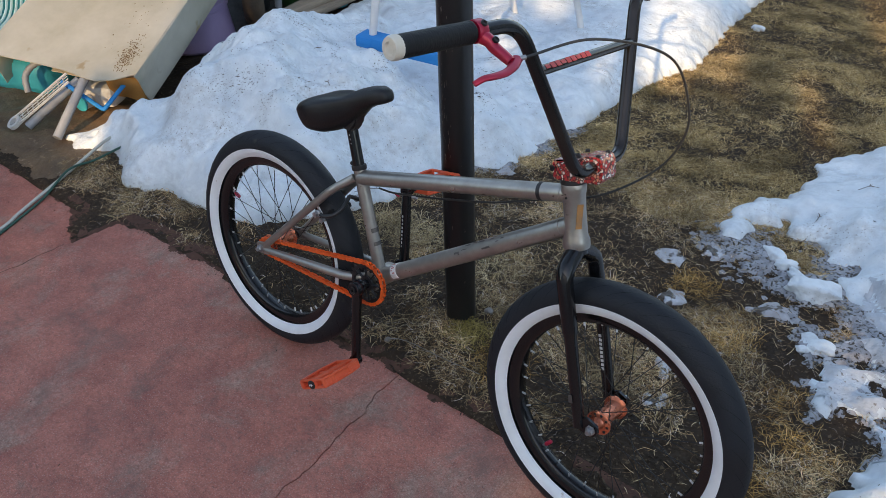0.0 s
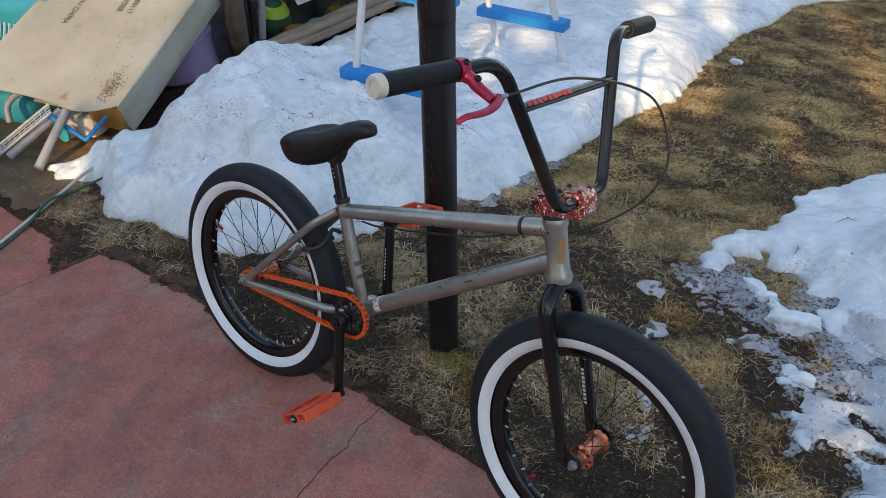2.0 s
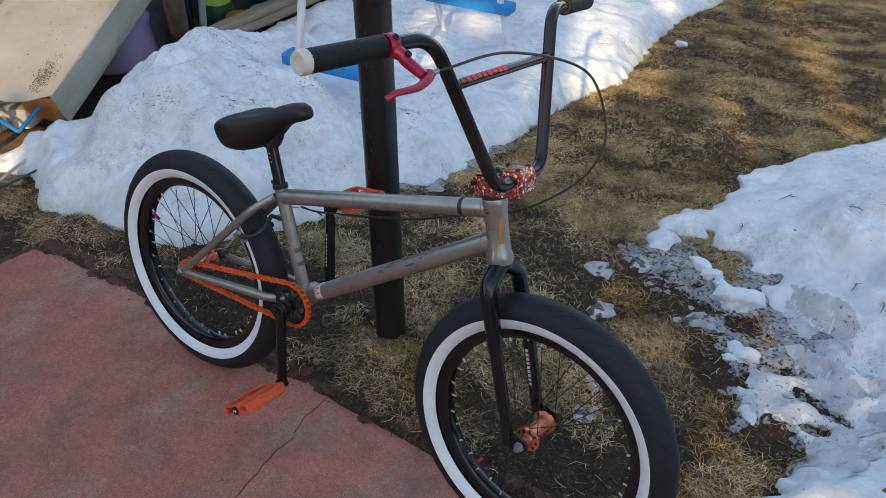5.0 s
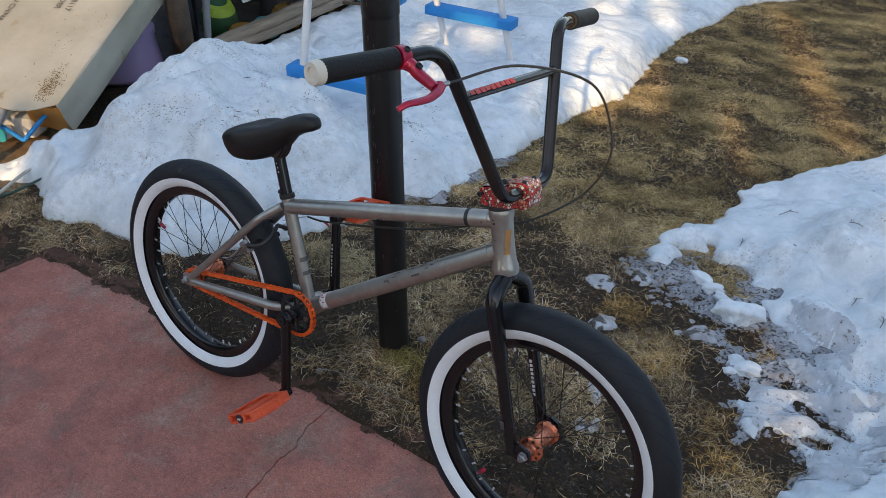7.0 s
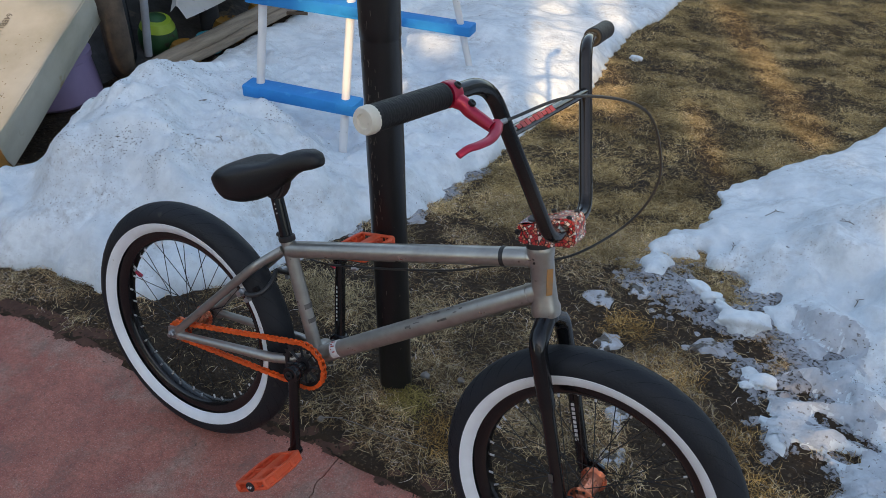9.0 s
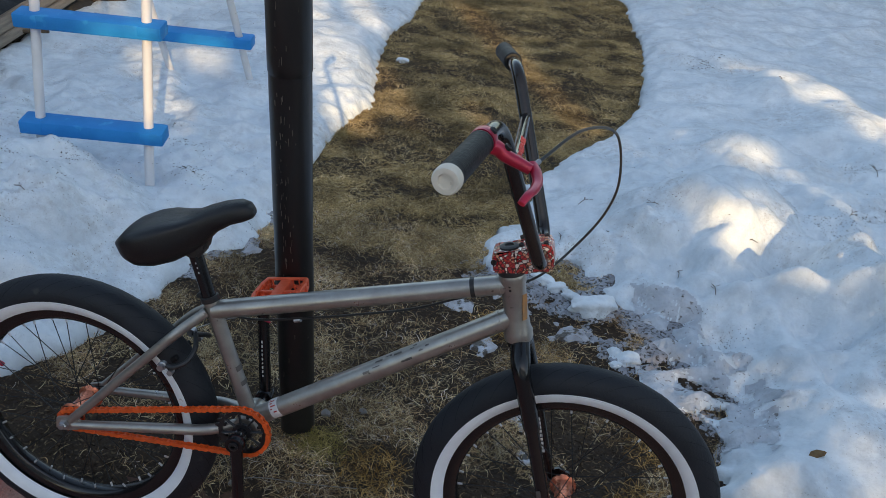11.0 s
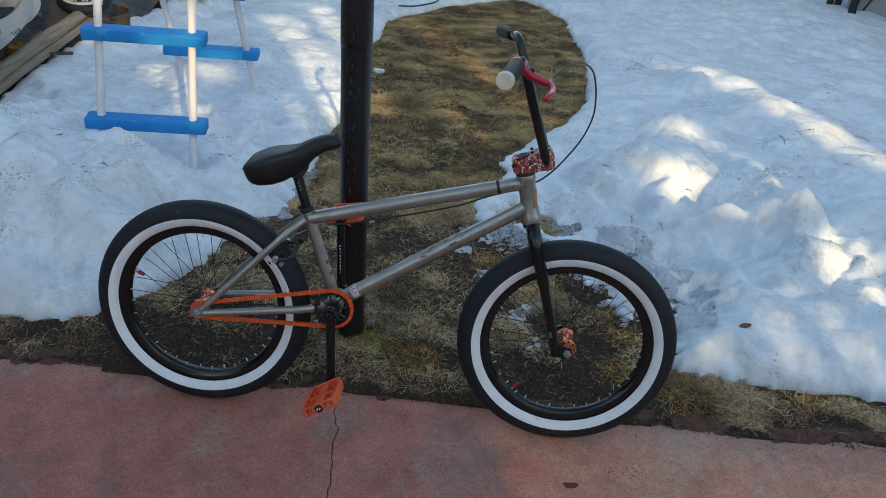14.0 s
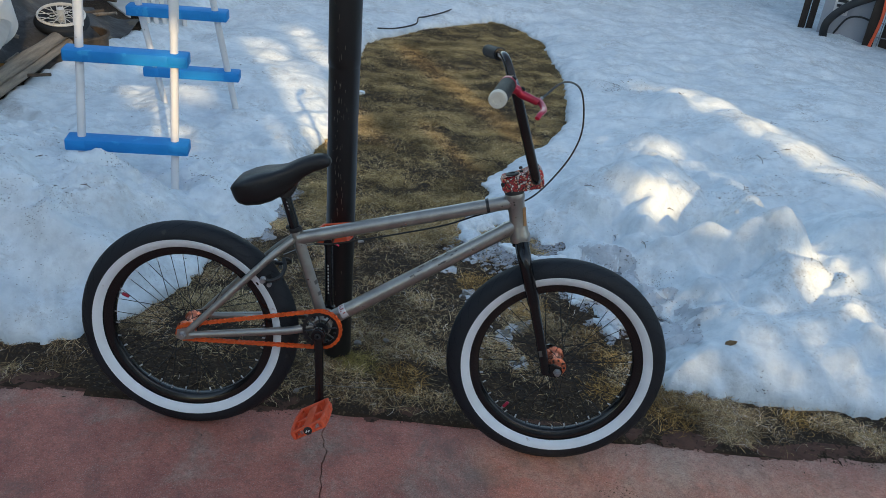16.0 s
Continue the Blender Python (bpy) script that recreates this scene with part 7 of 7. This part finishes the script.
part("stripe", lathe(bmesh.new(), [(0.03, 0.09), (0.062, 0.088), (0.080, 0.052), (0.06, 0.055)], 28, pose(0.004, -0.004, 0.113, 12, 8, 40), closed=True), M_LIME, ball)
for k, (px_, py_, rr2, mt, lab) in enumerate([(-1.70, 1.70, 0.055, M_YELLOW, "amber plastic toy piece"), (-1.70, 1.85, 0.05, M_TEAL, "teal plastic toy piece"), (-1.72, 2.02, 0.06, M_YELLOW, "amber plastic toy piece"), (-1.74, 2.30, 0.06, M_YELLOW, "amber plastic toy piece")]):
    bm = lathe(bmesh.new(), [(0, 0), (rr2, 0), (rr2 * 1.15, rr2 * 0.4), (rr2, rr2 * 0.6), (rr2 * 0.8, rr2 * 0.75), (rr2 * 0.5, rr2 * 0.7), (0, rr2 * 0.65)], 18)
    o = part("toy_piece", bm, mt)
    o.matrix_basis = pose(px_ + 0.02, py_, -0.01, 0, 0, 30 * k) @ Matrix.Diagonal((1.2, 1.2, 2.2, 1))
    tagged(o, lab, "toy", "toy pieces")
# logs
def log(a, b, r_, label, seed):
    a, b = Vector(a), Vector(b)
    rr2 = random.Random(seed)
    pts = [a.lerp(b, k / 10) + Vector((0, 0, rr2.uniform(-0.004, 0.004))) - a for k in range(11)]
    o = part("log", tube(bmesh.new(), pts, [r_ * rr2.uniform(0.93, 1.06) for _ in pts], 14), M_WOOD)
    o.matrix_basis = Matrix.Translation(a)
    return tagged(o, label, "log", "logs")


log((-1.625, 1.42, 0.055), (-1.640, 2.90, 0.115), 0.037, "weathered grey wooden post lying beside the heap", 1)
log((-1.585, 1.48, 0.03), (-1.605, 2.86, 0.068), 0.022, "thin weathered pole lying along the snow edge", 2)
# white moulded shell, its shaded hollow side given as a dark plate
shell = thing("toy_sled", "white moulded plastic toy hull with dark hollow and lettering", "toy", pose(0, 0, 0))
bm = bmesh.new()
rows_ = []
for i in range(21):
    f = i / 20
    y_ = 1.52 + 1.15 * f
    low = Vector((-1.44 - 0.02 * f - 0.36 * f * f, y_, 0.285))
    w_ = 0.20 * (1 - f) ** 4 + 0.046
    w_ *= min(1.0, 0.25 + 6 * f)
    out = Vector((-0.74, 0.10, 0.66)).normalized()
    row = [low + out * (w_ * k / 5) + Vector((0.05, -0.03, 0.05)) * (0.5 * math.sin(math.pi * k / 5) * w_) for k in range(6)]
    row += [row[-1] + Vector((-0.012, 0, 0.004)), row[-1] + Vector((-0.05, 0, -0.03)), low + Vector((-0.10 - 0.5 * w_, 0.02, -0.03))]
    rows_.append([bm.verts.new(p) for p in row])
for a, b in zip(rows_, rows_[1:]):
    for k in range(7):
        bm.faces.new((a[k], a[k + 1], b[k + 1], b[k]))
bmesh.ops.solidify(bm, geom=bm.faces[:], thickness=0.006)
part("hull", bm, M_WHITEP, shell)
hn = Vector((0.66, -0.2, 0.72)).normalized()
hm = frame_of((-1.500, 1.74, 0.345), (-0.08, 1, 0.0), (-0.74, 0, 0.66))
part("oval", lathe(bmesh.new(), [(0, 0), (0.040, 0), (0.040, 0.003), (0, 0.003)], 24, hm @ Matrix.Translation((0, 0.0, 0.008)) @ Matrix.Diagonal((1.3, 0.8, 1, 1))), M_GREYP, shell, "grey oval on the hull")
bm = text_mesh("TANK", 0.034)
bmesh.ops.transform(bm, matrix=hm @ Matrix.Translation((0.12, -0.060, 0.010)), verts=bm.verts)
part("printed_word", bm, M_SATIN, shell, "dark printed word", False)
# flat plate whose dark colour stands in for shade inside the hull
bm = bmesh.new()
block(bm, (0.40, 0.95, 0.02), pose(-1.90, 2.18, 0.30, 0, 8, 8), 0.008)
part("hollow", bm, M_DARKTUB, shell, "dark plate standing in for the hull's shaded hollow")
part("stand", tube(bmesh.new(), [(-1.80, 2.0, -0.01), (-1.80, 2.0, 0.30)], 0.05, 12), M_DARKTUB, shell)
# brown tub on the snow edge
tub = thing("brown_tub", "dirty brown plastic tub at the snow edge", "tub", pose(-1.60, 3.06, -0.10, 0, 0, 20))
bm = lathe(bmesh.new(), [(0, 0.0), (0.105, 0.0), (0.115, 0.03), (0.125, 0.15), (0.135, 0.155), (0.135, 0.17), (0.120, 0.17), (0.108, 0.03), (0, 0.03)], 30)
part("body", bm, M_BROWN_TYRE, tub)
# basket and bench
basket = thing("laundry_basket", "white plastic basket tipped on the heap", "basket", pose(-1.83, 2.50, 0.20, 25, -20, 20))
part("bowl", lathe(bmesh.new(), [(0, 0), (0.14, 0), (0.20, 0.22), (0.215, 0.225), (0.215, 0.235), (0.195, 0.235), (0.135, 0.01), (0, 0.01)], 36), M_WHITEP, basket)
bench = thing("slatted_chair", "white plastic slatted garden chair in the snow", "chair", pose(-1.45, 3.84, -0.20, 0, 0, 40))
for k in range(4):
    bm = bmesh.new()
    block(bm, (0.032, 0.015, 0.80), pose(-0.085 + 0.056 * k, 0.06, 0.47, -14, 0, 0), 0.004)
    part("slat", bm, M_WHITEP, bench)
bm = bmesh.new()
block(bm, (0.42, 0.38, 0.02), pose(0, 0.22, 0.20), 0.006)
part("seat", bm, M_WHITEP, bench)
for x_ in (-0.19, 0.19):
    for y_ in (0.05, 0.38):
        bm = bmesh.new()
        block(bm, (0.03, 0.03, 0.22), pose(x_, y_, 0.09), 0.005)
        part("leg", bm, M_WHITEP, bench)
# hoses and wire
rod("garden_hose", smooth_path([(-1.02, -0.42, -0.007), (-1.11, -0.19, -0.007), (-1.14, -0.13, -0.006), (-1.22, 0.09, 0.008), (-1.27, 0.26, 0.03), (-1.285, 0.33, 0.035)], 8), 0.0058, M_WHITEHOSE, "pale garden hose lying over slab and soil", "hose", 10)
rod("garden_hose", smooth_path([(-1.0, -0.43, -0.008), (-1.09, -0.20, -0.008), (-1.16, -0.03, -0.004), (-1.215, 0.10, 0.022), (-1.22, 0.20, 0.012), (-1.195, 0.31, 0.03)], 8), 0.0042, M_GREENHOSE, "dark green garden hose lying over slab and soil", "hose", 10)
rod("black_wire", smooth_path([(-0.085, 4.72, -0.20), (0.05, 4.765, -0.20), (0.185, 5.0, -0.215), (0.19, 5.235, -0.225), (0.24, 5.33, -0.235), (0.36, 5.52, -0.24), (0.45, 5.78, -0.26)], 6), 0.006, M_CABLE, "thin black wire lying on the snow", "wire", 6)
rod("straw_twig", smooth_path([(0.245, 0.168, 0.004), (0.30, 0.185, 0.012), (0.42, 0.196, 0.010), (0.52, 0.21, 0.008)], 5), [0.0020] * 3 + [0.0010] * 13, M_STONE, "long pale dry stalk on the soil", "twig", 6)

# stones and leaf
for x_, y_, s_, lab in ((0.385, 0.425, 0.014, "pale grey stone by the pole foot"), (0.245, 0.168, 0.009, "pale lump of dry soil"), (0.81, 1.67, 0.02, "pale stone in the grass"), (0.47, 0.46, 0.010, "small pale stone in the grass")):
    bm = bmesh.new()
    bmesh.ops.create_icosphere(bm, subdivisions=2, radius=s_)
    r2_ = random.Random(int(x_ * 1000))
    for v in bm.verts:
        v.co *= r2_.uniform(0.8, 1.15)
        v.co.z *= 0.75
    o = part("stone", bm, M_STONE)
    o.matrix_basis = pose(x_, y_, float(soil_height(np.array([x_]), np.array([y_]))[0]) + s_ * 0.45)
    tagged(o, lab, "stone", "stones")
bm = bmesh.new()
plate(bm, [(-0.022, 0), (-0.012, 0.009), (0.004, 0.011), (0.02, 0.004), (0.024, 0), (0.014, -0.008), (-0.006, -0.010)], 0.0012)
o = part("dry_leaf", bm, M_LEAF, smooth=False)
o.matrix_basis = pose(1.545, 0.49, float(snow_height(np.array([1.545]), np.array([0.49]))[0][0]) + 0.004, 8, -6, 20)
tagged(o, "brown dry leaf on the snow", "leaf")



def snow_twig(x, y, size, seed):
    """A thin dark forked stalk lying on the snow."""
    r = random.Random(seed)
    a = r.uniform(0, math.pi)
    bm = bmesh.new()
    tube(bm, smooth_path([(-0.5 * size * math.cos(a), -0.5 * size * math.sin(a), 0.001), (0, 0, 0.006), (0.5 * size * math.cos(a + 0.3), 0.5 * size * math.sin(a + 0.3), 0.003)], 4), 0.0011, 5)
    for k in range(3):
        f, b = r.uniform(-0.2, 0.4) * size, a + r.choice((-1, 1)) * r.uniform(0.5, 1.1)
        p = Vector((f * math.cos(a), f * math.sin(a), 0.005))
        tube(bm, [p, p + Vector((math.cos(b), math.sin(b), 0.1)) * size * r.uniform(0.2, 0.4)], 0.0008, 4)
    o = part("twig", bm, M_BROWN_TYRE)
    o.matrix_basis = pose(x, y, float(snow_height(np.array([x]), np.array([y]))[0][0]) + 0.001)
    tagged(o, "thin dark forked twig on the snow", "twig", "twigs on the snow")


for k, (x_, y_, s_) in enumerate([(0.978, 1.681, 0.06), (0.912, 1.453, 0.04), (1.208, 1.572, 0.05), (1.295, 1.288, 0.05), (1.385, 1.159, 0.05), (1.937, 3.269, 0.07), (2.427, 3.054, 0.08), (2.298, 2.388, 0.07),
                                  (2.62, 2.49, 0.08), (1.612, 3.599, 0.07), (1.519, 1.429, 0.04), (1.934, 1.802, 0.07), (-0.06, 1.45, 0.06), (-0.85, 0.98, 0.04), (-0.6, 0.8, 0.04),
                                  (2.151, 2.274, 0.09)]):
    snow_twig(x_, y_, s_, 60 + k)

# ---- cabinet and trellis by the far corner ----
cab = thing("utility_cabinet", "grey metal utility cabinet with a black hose", "cabinet", pose(3.97, 6.06, -0.348, 0, 0, -26) @ Matrix.Diagonal((1.22, 1.22, 1.22, 1)))
bm = bmesh.new()
block(bm, (0.36, 0.35, 1.0), pose(0.0, 0.12, 0.5), 0.01)
part("casing", bm, M_GREYWALL, cab)
bm = bmesh.new()
block(bm, (0.10, 0.004, 0.14), pose(-0.06, -0.058, 0.32), 0.001, 1)
part("label_plate", bm, M_STICKER, cab, "pale label plate")
for k in range(3):
    bm = bmesh.new()
    block(bm, (0.07, 0.004, 0.02), pose(-0.06, -0.061, 0.28 + 0.035 * k))
    part("label_print", bm, M_SATIN, cab, "dark print as plain bars", False)
part("black_hose", tube(bmesh.new(), smooth_path([(-0.12, -0.12, 0.06), (-0.12, -0.13, 0.20), (-0.02, -0.13, 0.33), (0.12, -0.13, 0.42), (0.25, -0.1, 0.50)], 6), 0.028, 12), M_SATIN, cab, "thick black hose")
part("thin_cable", tube(bmesh.new(), smooth_path([(-0.06, -0.08, 0.12), (0.0, -0.10, 0.24), (0.08, -0.10, 0.27), (0.17, -0.08, 0.25)], 6), 0.007, 8), M_CABLE, cab)
post_ = thing("wooden_post", "dark slatted wooden post beside the cabinet", "post", pose(3.676, 6.303, -0.372, 0, 0, -26) @ Matrix.Diagonal((1.22, 1.22, 1.22, 1)))
for k in range(2):
    bm = bmesh.new()
    block(bm, (0.045, 0.05, 1.3), pose(0.055 * k, 0, 0.65), 0.004)
    part("slat", bm, M_DARKWOOD, post_)
tre = thing("wire_trellis", "dark wire mesh panel with an orange cable", "trellis", pose(4.133, 5.827, -0.348, 0, 0, -26) @ Matrix.Diagonal((1.22, 1.22, 1.22, 1)))
bm = bmesh.new()
block(bm, (0.07, 0.07, 1.3), pose(-0.02, 0, 0.65), 0.006)
part("post", bm, M_DARKWOOD, tre)
bm = bmesh.new()
block(bm, (0.9, 0.03, 1.2), pose(0.50, 0.06, 0.62), 0.004)
part("backing", bm, M_DARKWOOD, tre)
for k in range(9):
    part("mesh_wire", tube(bmesh.new(), [(0.04 + 0.1 * k, 0.03, 0.0), (0.04 + 0.1 * k, 0.03, 1.25)], 0.003, 5), M_GREYP, tre)
for k in range(12):
    part("mesh_wire", tube(bmesh.new(), [(0.02, 0.03, 0.05 + 0.1 * k), (0.92, 0.03, 0.05 + 0.1 * k)], 0.003, 5), M_GREYP, tre)
part("orange_cable", tube(bmesh.new(), smooth_path([(-0.01, -0.045, 0.05), (0.02, -0.05, 0.3), (0.0, -0.05, 0.6), (0.03, -0.05, 1.2)], 6), 0.011, 8), M_ORANGE, tre, "orange cable")
